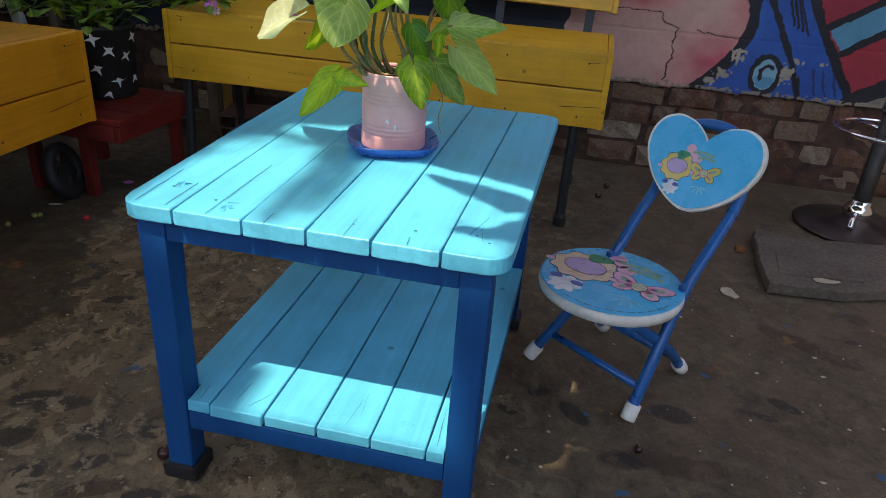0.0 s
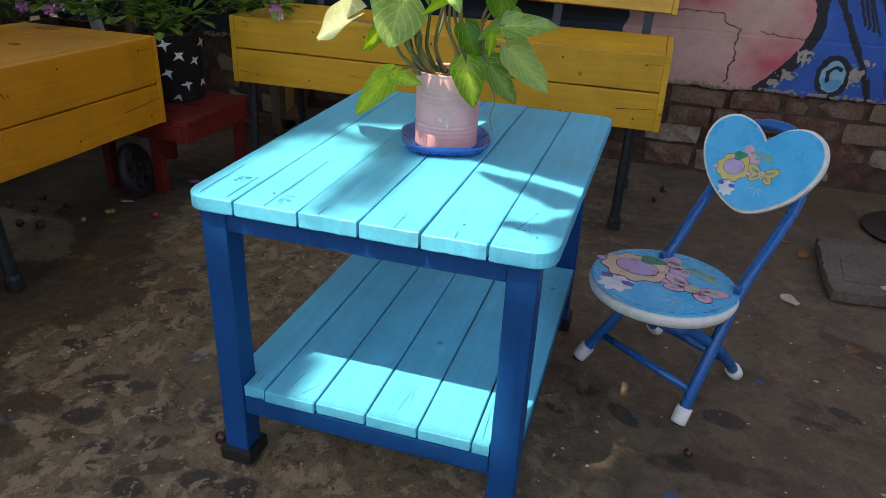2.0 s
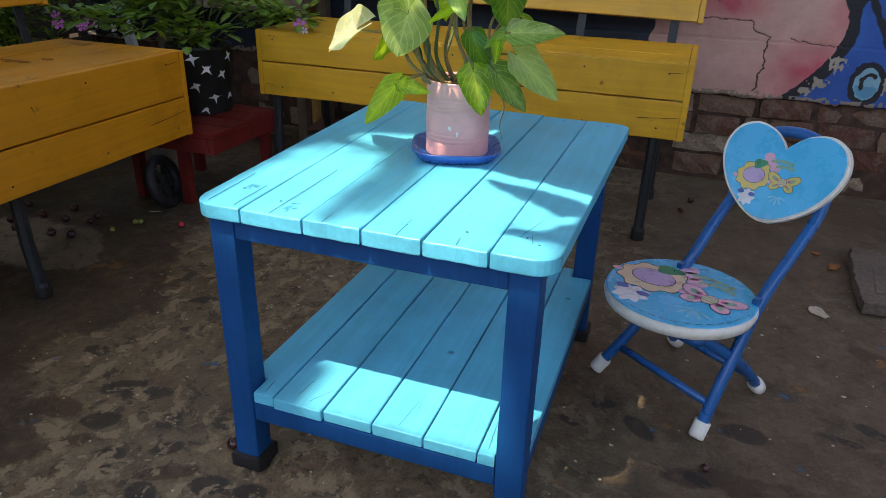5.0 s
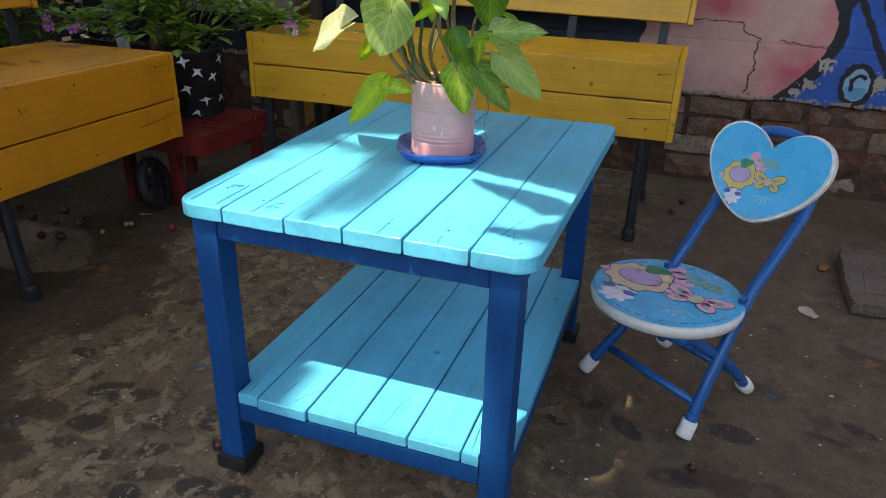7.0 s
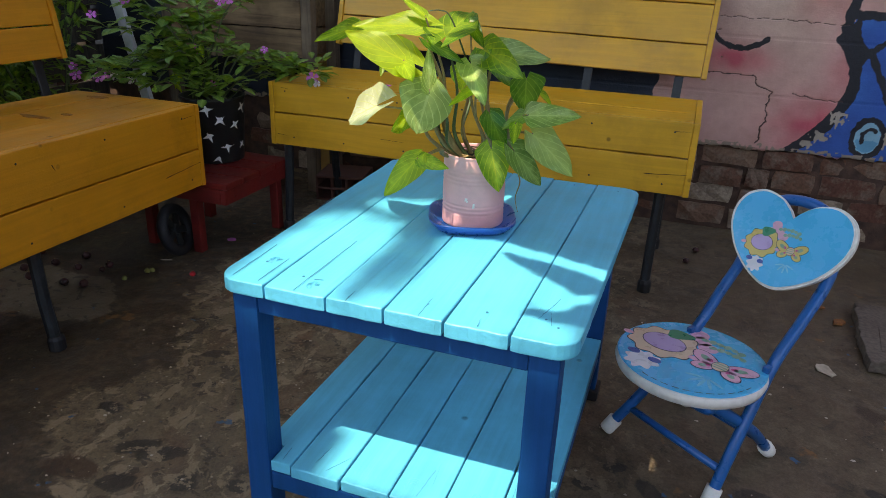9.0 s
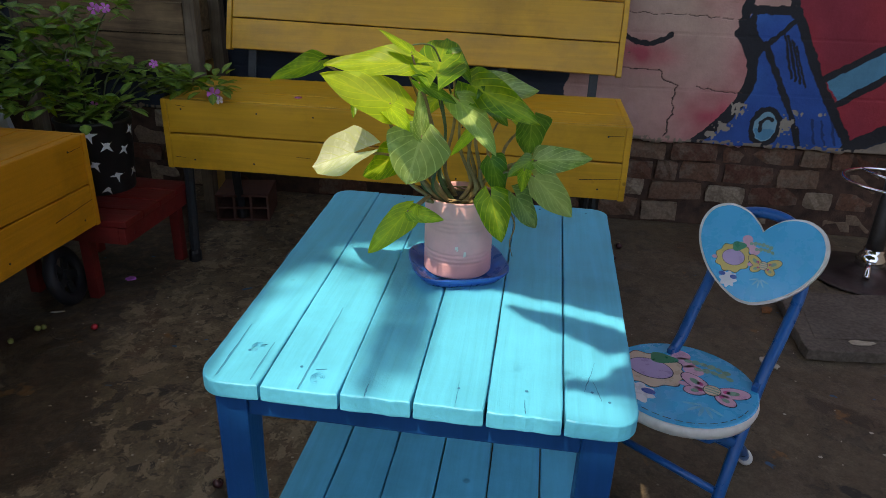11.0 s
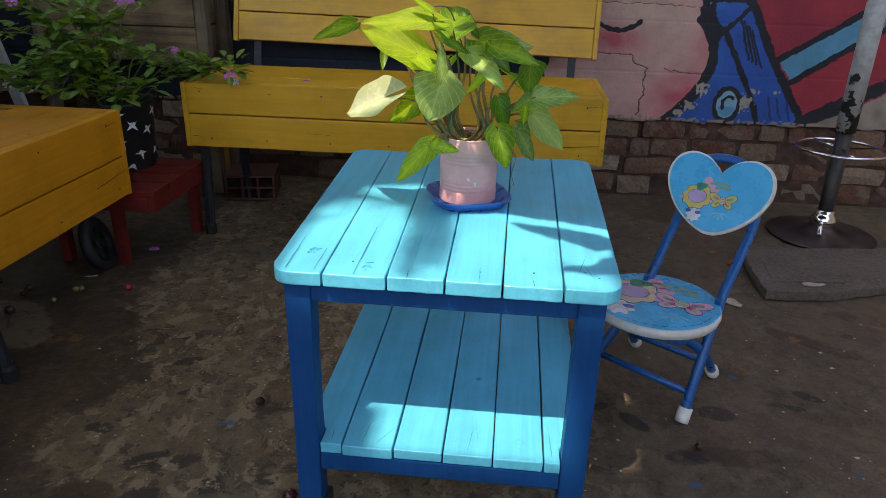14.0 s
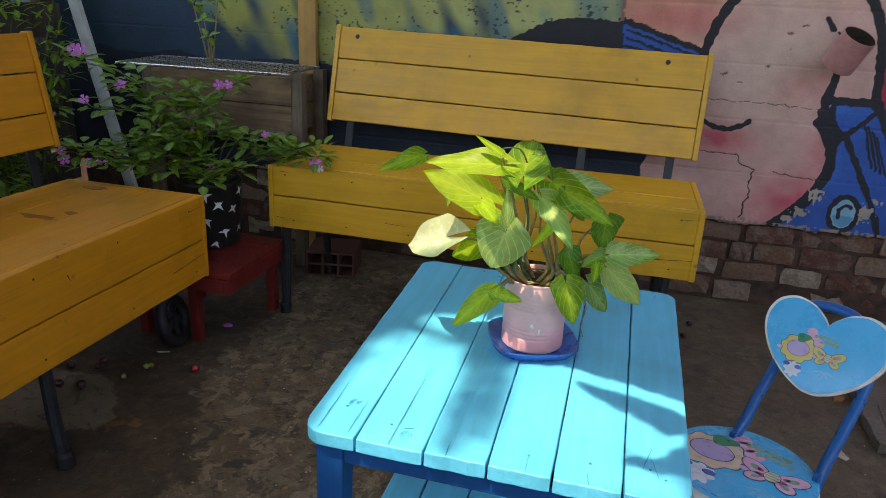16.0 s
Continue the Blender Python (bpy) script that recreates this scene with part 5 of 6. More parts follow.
def make_plant():
    p = thing("potted_plant", "variegated arrowhead plant in a pink painted tin can", "plant")
    C = Vector((0.006, 0.385, 0))
    Z0, Hc, R = 0.505, 0.130, 0.0562
    pot = part("tin_pot", lathe(tin_profile(R, Hc, Z0), 56, m=Matrix.Translation(C)), PINK_TIN, p, "ribbed pink-painted tin can", True)
    # white flecks painted on for specks of sun that fall through the leaves
    for a, z, w, h in ((-1.30, 0.040, 0.004, 0.009), (-1.55, 0.052, 0.005, 0.006), (-1.50, 0.050, 0.003, 0.004)):
        q = [C + Vector((math.cos(a + da) * (R + 0.0003), math.sin(a + da) * (R + 0.0003), Z0 + z + dz)) for da, dz in ((0, 0), (w / R, 0.001), (w / R, h), (0.01, h))]
        part("sun_fleck", flat(q, (math.cos(a), math.sin(a), 0), 0.0003), WHITE_PLASTIC, pot, "white fleck, a speck of sunlight put into the colour")
    part("soil", lathe([(0, Z0 + Hc - 0.004), (0.02, Z0 + Hc - 0.006), (0.04, Z0 + Hc - 0.011), (R - 0.0022, Z0 + Hc - 0.013)], 24, m=Matrix.Translation(C)), SOIL, p, "", True)
    top = C + Vector((0, 0, Z0 + Hc - 0.012))

    def leaf(base, tip, width, facing=(0.15, -0.75, 0.65), droop=0.12, fold=0.22, root=None, via=None, lobes=0.36, curl=0.0, label="", mat=None):
        b, t = Vector(base), Vector(tip)
        leaf_part(leaf_mesh(b, t, width * 1.08, Vector(facing).normalized() + Vector((-0.05, 0.0, 0.12)), droop, fold, lobes, curl=curl), mat or LEAF, p, label)
        if root is None:
            d = (b - C)
            root = top + Vector((max(-0.03, min(0.03, d.x * 0.25)), max(-0.025, min(0.025, d.y * 0.2)), 0))
        root = Vector(root)
        midp = Vector(via) if via else root * 0.45 + b * 0.55 + Vector((0, 0, 0.22 * abs(b.x - root.x) * (1 if b.z > 0.68 else 1.3) + 0.004))
        part("stalk", tube(smooth_path([root, root + (midp - root) * 0.4 + Vector((0.018 * (1 if midp.x > root.x else -1), 0, 0)), midp, b], 6), 0.0042, 0.0014, 7), STEM if random.random() < 0.75 else STEM_DARK, p, "", True)
    leaf((-0.083, 0.260, 0.799), (-0.171, 0.233, 0.840), 0.060, (0.43, -0.81, 0.39), lobes=0.45, droop=0.05, fold=0.16, label="large sunlit yellow-green leaf")
    leaf((-0.068, 0.290, 0.848), (-0.180, 0.275, 0.847), 0.062, (0.15, -0.55, 0.80), lobes=0.35, droop=0.05, fold=0.16)
    leaf((-0.215, 0.363, 0.834), (-0.280, 0.327, 0.810), 0.040, (0.15, -0.70, 0.70), lobes=0.2, droop=0.05, fold=0.16)
    leaf((-0.143, 0.292, 0.716), (-0.232, 0.348, 0.674), 0.074, (-0.45, -0.75, 0.50), lobes=0.5, droop=0.05, fold=0.35, label="leaf in full sun, its glare put into a pale colour", mat=LEAF_SUNLIT)
    leaf((-0.039, 0.260, 0.752), (-0.059, 0.260, 0.683), 0.088, (0.25, -0.85, 0.45), lobes=0.35, droop=0.05, fold=0.16, label="pale veined leaf hanging to the front", mat=LEAF_GREY)
    leaf((-0.038, 0.260, 0.757), (-0.041, 0.260, 0.820), 0.025, (0.61, -0.80, 0.03), lobes=0.15, droop=0.05, fold=0.16, mat=LEAF_GREY)
    leaf((-0.083, 0.312, 0.710), (-0.152, 0.364, 0.658), 0.055, (-0.10, -0.90, 0.40), lobes=0.2, droop=0.05, fold=0.16, label="translucent yellow leaf")
    leaf((-0.022, 0.286, 0.837), (-0.033, 0.452, 0.873), 0.074, (0.16, -0.20, 0.97), lobes=0.3, droop=0.05, fold=0.16)
    leaf((-0.013, 0.376, 0.854), (0.019, 0.354, 0.817), 0.025, (0.10, -0.81, 0.57), lobes=0.15, droop=0.05, fold=0.16, mat=LEAF_SHADED)
    leaf((-0.059, 0.288, 0.865), (-0.103, 0.286, 0.894), 0.016, (0.44, -0.65, 0.62), lobes=0.1, droop=0.05, fold=0.16)
    leaf((-0.042, 0.255, 0.831), (0.008, 0.297, 0.796), 0.021, (0.69, -0.71, 0.16), lobes=0.2, droop=0.05, fold=0.16, mat=LEAF_SHADED)
    leaf((0.007, 0.327, 0.792), (0.069, 0.200, 0.759), 0.045, (-0.21, -0.34, 0.92), lobes=0.2, droop=0.05, fold=0.35, label="long folded yellow-green leaf", mat=LEAF_GREY)
    leaf((0.019, 0.359, 0.812), (0.118, 0.200, 0.801), 0.055, (-0.68, -0.46, 0.57), lobes=0.2, droop=0.05, fold=0.35, label="arched yellow leaf with dark edge")
    leaf((0.038, 0.354, 0.811), (0.121, 0.420, 0.800), 0.051, (0.58, -0.64, 0.50), lobes=0.1, droop=0.05, fold=0.16, mat=LEAF_GREY)
    leaf((0.112, 0.278, 0.784), (0.112, 0.284, 0.730), 0.055, (0.59, -0.80, -0.08), lobes=0.2, droop=0.05, fold=0.16, label="leaf in shade, its shade put into a darker green", mat=LEAF_SHADED)
    leaf((0.124, 0.259, 0.733), (0.202, 0.281, 0.736), 0.040, (0.23, -0.88, 0.42), lobes=0.1, droop=0.05, fold=0.16, mat=LEAF_GREY)
    leaf((0.122, 0.310, 0.694), (0.190, 0.353, 0.620), 0.062, (0.69, -0.67, 0.25), lobes=0.15, droop=0.05, fold=0.16, mat=LEAF_GREY)
    leaf((0.099, 0.288, 0.668), (0.136, 0.362, 0.593), 0.045, (0.78, -0.59, -0.05), lobes=0.25, droop=0.05, fold=0.16, mat=LEAF_GREY)
    leaf((0.060, 0.270, 0.728), (0.080, 0.310, 0.656), 0.037, (0.39, -0.85, -0.05), lobes=0.1, droop=0.05, fold=0.16, mat=LEAF_SHADED)
    leaf((0.062, 0.285, 0.667), (0.083, 0.270, 0.602), 0.054, (0.38, -0.87, 0.31), lobes=0.25, droop=0.05, fold=0.16, label="drooping half-yellow leaf")
    leaf((-0.059, 0.260, 0.640), (-0.117, 0.260, 0.568), 0.043, (0.35, -0.89, -0.05), lobes=0.25, droop=0.05, fold=0.16, label="drooping yellowing leaf")
    leaf((-0.052, 0.260, 0.643), (-0.003, 0.267, 0.631), 0.026, (0.19, -0.96, 0.18), lobes=0.15, droop=0.05, fold=0.16)
    leaf((0.032, 0.281, 0.765), (0.011, 0.217, 0.745), 0.017, (0.68, -0.42, 0.60), lobes=0.1, droop=0.05, fold=0.16, label="small yellow leaf")
    leaf((-0.088, 0.266, 0.796), (-0.043, 0.200, 0.779), 0.033, (-0.16, -0.35, 0.92), lobes=0.3, droop=0.05, fold=0.16)
    leaf((-0.154, 0.352, 0.789), (-0.153, 0.325, 0.760), 0.016, (0.23, -0.71, 0.67), lobes=0.1, droop=0.05, fold=0.16)
    leaf((0.108, 0.249, 0.721), (0.106, 0.249, 0.688), 0.019, (0.35, -0.94, -0.03), lobes=0.1, droop=0.05, fold=0.16)
    leaf((0.116, 0.264, 0.731), (0.084, 0.256, 0.708), 0.025, (-0.13, -0.87, 0.47), lobes=0.2, droop=0.05, fold=0.16, mat=LEAF_SHADED)
    leaf((0.043, 0.324, 0.805), (0.079, 0.325, 0.762), 0.033, (0.37, -0.88, 0.31), lobes=0.25, droop=0.05, fold=0.16, mat=LEAF_SHADED)
    leaf((0.060, 0.50, 0.740), (0.120, 0.55, 0.700), 0.060, (0.3, 0.1, 1.0), 0.2, 0.2)
    leaf((-0.050, 0.50, 0.760), (-0.090, 0.57, 0.720), 0.065, (-0.2, 0.2, 1.0), 0.2, 0.2)
    # thin curling shoot and a hanging root
    part("tendril", tube(smooth_path([(-0.01, 0.35, 0.80), (-0.03, 0.33, 0.86), (-0.045, 0.32, 0.872), (-0.07, 0.31, 0.868), (-0.085, 0.31, 0.855)], 6), 0.0016, 0.0007, 6), STEM_DARK, p, "", True)
    part("hanging_root", tube(smooth_path([(0.085, 0.36, 0.625), (0.098, 0.35, 0.60), (0.092, 0.35, 0.57), (0.098, 0.35, 0.545)], 6), 0.0016, 0.0006, 6), STEM, p, "", True)
    for k in range(14):
        a = k * 2.4
        q = [top + Vector((0.035 * math.cos(a + d), 0.035 * math.sin(a + d), 0.004 + 0.006 * (d > 0.5))) for d in (0, 0.5, 1.0, 1.6)]
        part("root", tube(smooth_path(q, 4), 0.0016, 0.0012, 5), STEM, p, "", True)
    return p


plant = make_plant()


# ---- corner: red stool, starry pot with periwinkle, planter ----
def make_red_stool():
    s = thing("low_stool", "low red wooden slatted stool under a plant pot", "stool")
    x0, x1, y0, y1 = -1.38, -0.995, 0.98, 1.36
    n = 4
    w = (y1 - y0) / n
    for k in range(n):
        part("slat", box((x0, y0 + k * w + 0.002, 0.245), (x1, y0 + (k + 1) * w - 0.002, 0.265 + random.uniform(-0.001, 0.001)), 0.004, 6, 0, 0.001), RED, s)
    for a, b in (((x1 - 0.024, y0, 0.195), (x1 - 0.004, y1, 0.2445)), ((x0 + 0.004, y0, 0.195), (x0 + 0.024, y1, 0.2445))):
        part("apron", box(a, b, 0.003), RED, s)
    for y in (y0, y1 - 0.02):
        part("apron", box((x0 + 0.0245, y, 0.195), (x1 - 0.0245, y + 0.018, 0.2445), 0.003), RED, s)
    for x in (x0 + 0.025, x1 - 0.058):
        for y in (y0 + 0.02, y1 - 0.055):
            q = x - 0.11 if x > -1.2 and y < 1.1 else x
            part("leg", box((q, y, 0), (q + 0.032, y + 0.032, 0.2445), 0.003), RED, s)
    return s


red_stool = make_red_stool()


def small_leaf(bm, uvl, pos, d, up, L, W):
    d = d.normalized()
    s = d.cross(up)
    if s.length < 0.05:
        s = d.cross(Vector((1, 0, 0)))
    s.normalize()
    n = s.cross(d)
    rows = ((0.0, 0.10), (0.3, 0.85), (0.6, 1.0), (0.85, 0.6), (1.0, 0.05))
    prev = None
    for t, w in rows:
        c = pos + d * (t * L) - n * (0.18 * L * t * t)
        q = [bm.verts.new(c - s * (w * W / 2) + n * 0.12 * W * w), bm.verts.new(c), bm.verts.new(c + s * (w * W / 2) + n * 0.12 * W * w)]
        if prev:
            for k in (0, 1):
                f = bm.faces.new((prev[0][k], prev[0][k + 1], q[k + 1], q[k]))
                for lp, uv in zip(f.loops, ((k / 2, prev[1]), ((k + 1) / 2, prev[1]), ((k + 1) / 2, t), (k / 2, t))):
                    lp[uvl].uv = uv
        prev = (q, t)


def flower(parent, at, facing, r, mat):
    f = Vector(facing).normalized()
    u = f.cross(Vector((0, 0, 1))).normalized()
    v = f.cross(u)
    bm = bmesh.new()
    for k in range(5):
        a = 2 * math.pi * k / 5 + random.uniform(-0.2, 0.2)
        d = u * math.cos(a) + v * math.sin(a)
        s = u * -math.sin(a) + v * math.cos(a)
        P = [Vector(at) + d * r * t + s * r * w + f * r * z for t, w, z in ((0.08, 0, 0), (0.5, 0.30, 0.12), (0.95, 0.36, 0.05), (1.02, 0.0, 0.08), (0.95, -0.36, 0.02), (0.5, -0.30, 0.12))]
        bm.faces.new([bm.verts.new(p) for p in P])
    ob = part("flower", bm, mat, parent)
    part("flower_eye", lathe([(0, 0.0012), (r * 0.10, 0.0008), (r * 0.13, 0)], 8, m=Matrix.Translation(Vector(at) + f * 0.001) @ f.to_track_quat('Z', 'Y').to_matrix().to_4x4()), STARWHITE, ob)
    return ob


def make_periwinkle():
    p = thing("flowering_plant", "sprawling pink periwinkle in a black pot painted with white stars", "plant")
    C = Vector((-1.222, 1.245, 0.2665))
    h, r0, r1 = 0.225, 0.092, 0.108
    pot = part("pot", lathe([(0, 0), (r0, 0), (r0 + 0.002, 0.004), (r1, h - 0.012), (r1 + 0.003, h - 0.01), (r1 + 0.003, h), (r1 - 0.004, h), (r1 - 0.006, h - 0.03), (0, h - 0.03)], 40, m=Matrix.Translation(C)), BLACKPOT, p, "matt black pot", True)
    soil = part("soil", lathe([(0, h - 0.02), (r1 - 0.007, h - 0.028)], 20, m=Matrix.Translation(C)), SOIL, p)
    for a, z, s, tw in ((-65, 0.19, 0.026, 0.2), (-42, 0.155, 0.026, 0.7), (-64, 0.10, 0.026, 0.4), (-30, 0.06, 0.025, 0.1), (-12, 0.135, 0.022, 0.5), (-92, 0.16, 0.026, 0.9), (-88, 0.06, 0.025, 0.3), (-118, 0.12, 0.026, 0.0), (8, 0.19, 0.024, 0.4), (10, 0.06, 0.024, 0.8), (-50, 0.02, 0.022, 0.5)):
        rr = r0 + (r1 - r0) * z / h + 0.0012
        pts = []
        for k in range(8):
            q = s * (1.0 if k % 2 == 0 else 0.30)
            b = tw + math.pi * k / 4
            aa = radians(a) + q * math.cos(b) / rr
            pts.append(C + Vector((rr * math.cos(aa), rr * math.sin(aa), z + q * math.sin(b))))
        part("painted_star", flat(pts, (math.cos(radians(a)), math.sin(radians(a)), 0), 0.0006), STARWHITE, pot, "white painted star")
    rng = random.Random(5)
    top = C + Vector((0, 0, h - 0.02))
    shoots = []
    ends = [(-1.62, 1.16, 0.86), (-1.56, 1.28, 0.78), (-1.45, 1.18, 0.78), (-1.40, 1.42, 0.76), (-1.28, 1.30, 0.72), (-1.18, 1.40, 0.80), (-1.62, 1.12, 0.56), (-1.50, 1.10, 0.57),
            (-1.36, 1.12, 0.60), (-1.25, 1.18, 0.62), (-1.12, 1.32, 0.60), (-1.02, 1.33, 0.62), (-0.92, 1.325, 0.60), (-0.86, 1.32, 0.585), (-1.34, 1.02, 0.565), (-1.10, 1.18, 0.545),
            (-1.48, 1.36, 0.66), (-1.30, 1.45, 0.62), (-1.70, 1.30, 0.68), (-1.22, 1.12, 0.56), (-1.42, 1.04, 0.57), (-1.29, 1.06, 0.55), (-1.16, 1.12, 0.52), (-0.95, 1.34, 0.575), (-1.40, 1.25, 0.70), (-1.06, 1.42, 0.56)]
    for e in ends:
        e = Vector(e)
        right = e.x > -1.14
        m = (top + e) / 2 + Vector((0, 0, (0.03 if right else 0.10) + rng.uniform(-0.03, 0.05)))
        path = smooth_path([top + Vector((rng.uniform(-0.05, 0.05), rng.uniform(-0.05, 0.05), 0)), m, e], 9)
        part("shoot", tube(path, 0.0032, 0.0016, 6), STEM_DARK, p, "", True)
        shoots.append(path)
    bm = bmesh.new()
    uvl = bm.loops.layers.uv.new("UVMap")
    for path in shoots:
        n = len(path)
        for i, c in enumerate(path):
            if i < n * (0.62 if path[-1].x > -1.14 else 0.3):
                continue
            for k in range(2):
                a = rng.uniform(0, 6.28)
                spread = 0.045 * rng.random()
                d = Vector((math.cos(a), math.sin(a), rng.uniform(-0.35, 0.75)))
                small_leaf(bm, uvl, c + d * spread, d, Vector((rng.uniform(-.4, .4), rng.uniform(-.4, .4), 1)), rng.uniform(0.034, 0.066), rng.uniform(0.022, 0.040))
        e = path[-1]
        low = e.z < 0.615
        for k in range(18 if low else 9):
            a = rng.uniform(0, 6.28)
            d = Vector((math.cos(a), math.sin(a), rng.uniform(-0.3, 0.8)))
            small_leaf(bm, uvl, e + d * (0.06 if low else 0.02) * rng.random(), d, Vector((0, 0, 1)), rng.uniform(0.036, 0.060), rng.uniform(0.022, 0.034))
    for v in bm.verts:
        if v.co.z < 0.556 and (v.co.y > 1.29 and v.co.x > -1.05 or v.co.x < -1.03 and v.co.y < 0.98):
            v.co.z = 0.556 + 0.3 * abs(v.co.z - 0.556)
    fol = bpy.data.meshes.new("foliage")
    bm.to_mesh(fol)
    bm.free()
    fol.materials.append(VINCA)
    fo = new("foliage", fol)
    fo.parent = p
    tagged(fo, "small glossy dark green leaves", kind="stuff")
    for x, y, z, r, mt in ((-1.61, 1.14, 0.893, 0.021, PETAL), (-1.585, 1.14, 0.897, 0.018, PETAL), (-1.45, 1.14, 0.795, 0.018, PETAL), (-1.19, 1.29, 0.800, 0.017, PETAL), (-1.155, 1.29, 0.803, 0.016, PETAL),
                           (-1.65, 1.08, 0.545, 0.019, PETAL), (-1.665, 1.09, 0.570, 0.015, PETAL), (-1.52, 1.08, 0.555, 0.021, PETAL), (-1.54, 1.07, 0.545, 0.017, PETAL), (-1.262, 1.24, 0.641, 0.018, PETAL),
                           (-1.02, 1.28, 0.652, 0.013, PETAL), (-0.843, 1.285, 0.572, 0.021, PETAL), (-0.825, 1.28, 0.556, 0.012, PETAL_PALE), (-1.18, 1.20, 0.535, 0.014, PETAL), (-1.56, 1.10, 0.745, 0.016, PETAL),
                           (-1.47, 1.07, 0.556, 0.014, PETAL_PALE), (-1.37, 1.03, 0.555, 0.012, PETAL_PALE)):
        flower(p, (x, y, z), (0.6 + rng.uniform(-0.3, 0.3), -0.9, 0.5 + rng.uniform(-0.3, 0.3)), r, mt)
    # yellowing larger leaves near the rim
    for b, t, w in (((-1.30, 1.18, 0.66), (-1.295, 1.16, 0.60), 0.034), ((-1.27, 1.15, 0.57), (-1.27, 1.12, 0.525), 0.026), ((-1.285, 1.13, 0.565), (-1.245, 1.12, 0.515), 0.026), ((-1.235, 1.22, 0.655), (-1.215, 1.21, 0.62), 0.028)):
        leaf_part(leaf_mesh(b, t, w, (0.5, -0.8, 0.3), 0.1, 0.2, 0.05, 8, 5), LEAF, p, "yellowing oval leaf")
    return p


periwinkle = make_periwinkle()


def make_planter():
    p = thing("planter_box", "weathered raw-plank planter box on posts in the corner", "planter")
    x0, x1, y0, y1 = -1.84, -1.165, 1.76, 2.0
    for z0, z1 in ((0.565, 0.672), (0.677, 0.785)):
        part("plank", box((x0, y0, z0), (x1, y0 + 0.022, z1), 0.003, 8, 0, 0.0014), PLANTER, p)
        part("plank", box((x0, y1 - 0.022, z0), (x1, y1, z1), 0.003, 8, 0, 0.0014), PLANTER, p)
        for x in (x0, x1 - 0.022):
            part("end_plank", box((x, y0 + 0.0225, z0), (x + 0.022, y1 - 0.0225, z1), 0.003), PLANTER, p)
    part("bottom_trim", box((x0 + 0.05, y0 - 0.018, 0.545), (x1 - 0.01, y0 - 0.001, 0.572), 0.002, 6, 0, 0.001), POSTWOOD, p, "pale batten")
    for x in (x0 - 0.003, x1 + 0.003):
        for y in (y0 - 0.004, y1 - 0.045):
            part("post", box((x, y, 0), (x + 0.045, y + 0.045, 0.805), 0.003, 8, 2, 0.001), POSTWOOD, p)
    part("earth", box((x0 + 0.023, y0 + 0.023, 0.58), (x1 - 0.023, y1 - 0.023, 0.76), 0.004, 10, 0, 0.004), SOIL, p)
    return p


planter = make_planter()


def make_rack():
    r = thing("oven_rack", "grey wire oven rack lying on the planter box", "rack")
    m = pose(-1.50, 1.80, 0.812, 1.5, 0, 2)
    W, D = 0.74, 0.30
    part("rim", tube([m @ Vector(q) for q in ((-W / 2, -D / 2, 0), (W / 2, -D / 2, 0), (W / 2, D / 2, 0), (-W / 2, D / 2, 0))], 0.0045, 0.0045, 8, closed=True), RACK, r, "thicker rim wire")
    for k in range(26):
        x = -W / 2 + W * (k + 1) / 27
        part("wire", tube([m @ Vector((x, -D / 2, 0.003)), m @ Vector((x, D / 2, 0.003))], 0.0022, 0.0022, 6), RACK, r)
    part("cross_wire", tube([m @ Vector((-W / 2, 0.02, -0.002)), m @ Vector((W / 2, 0.02, -0.002))], 0.003, 0.003, 6), RACK, r)
    return r


rack = make_rack()
ochre_post = tagged(part("wooden_post", box((-1.245, 1.995, 0.0), (-1.165, 2.022, 2.3), 0.003, 10, 2, 0.001), YELLOWPOST), "ochre-painted board standing upright against the wall", "post")
lean = Matrix.Translation((-1.765, 1.62, 0)) @ Matrix.Rotation(radians(-13.5), 4, 'Y')
pale_board = tagged(part("pale_board", box((-0.022, -0.012, 0), (0.022, 0.012, 1.45), 0.003, 8, 2, 0.0012, 2, lean), GREYWHITE), "grey-white flaking board leaning in the corner", "board")


def make_shrub(name, label, seedn, centre, spread, count, size, mat, stems):
    s = thing(name, label, "shrub")
    rng = random.Random(seedn)
    c = Vector(centre)
    bm = bmesh.new()
    uvl = bm.loops.layers.uv.new("UVMap")
    tips = []
    for k in range(stems):
        e = c + Vector((rng.uniform(-1, 1) * spread[0], rng.uniform(-1, 1) * spread[1], rng.uniform(-0.2, 1) * spread[2]))
        b = Vector((c.x + rng.uniform(-.08, .08), c.y + rng.uniform(-.15, .15), centre[3] if len(centre) > 3 else 0.0))
        path = smooth_path([b, (b + e) / 2 + Vector((rng.uniform(-.06, .06), rng.uniform(-.06, .06), 0.1)), e], 8)
        part("stem", tube(path, 0.007, 0.002, 6), STEM_DARK, s, "", True)
        tips.append(path)
    for k in range(count):
        path = rng.choice(tips)
        q = path[rng.randrange(len(path) // 3, len(path))]
        d = Vector((rng.gauss(0, 1), rng.gauss(0, 1), rng.gauss(0.2, 0.7)))
        small_leaf(bm, uvl, q + d * 0.035, d, Vector((0, 0, 1)), size * rng.uniform(0.7, 1.3), size * rng.uniform(0.3, 0.55))
    me = bpy.data.meshes.new("foliage")
    bm.to_mesh(me)
    bm.free()
    me.materials.append(mat)
    fo = new("foliage", me)
    fo.parent = s
    tagged(fo, kind="stuff")
    return s


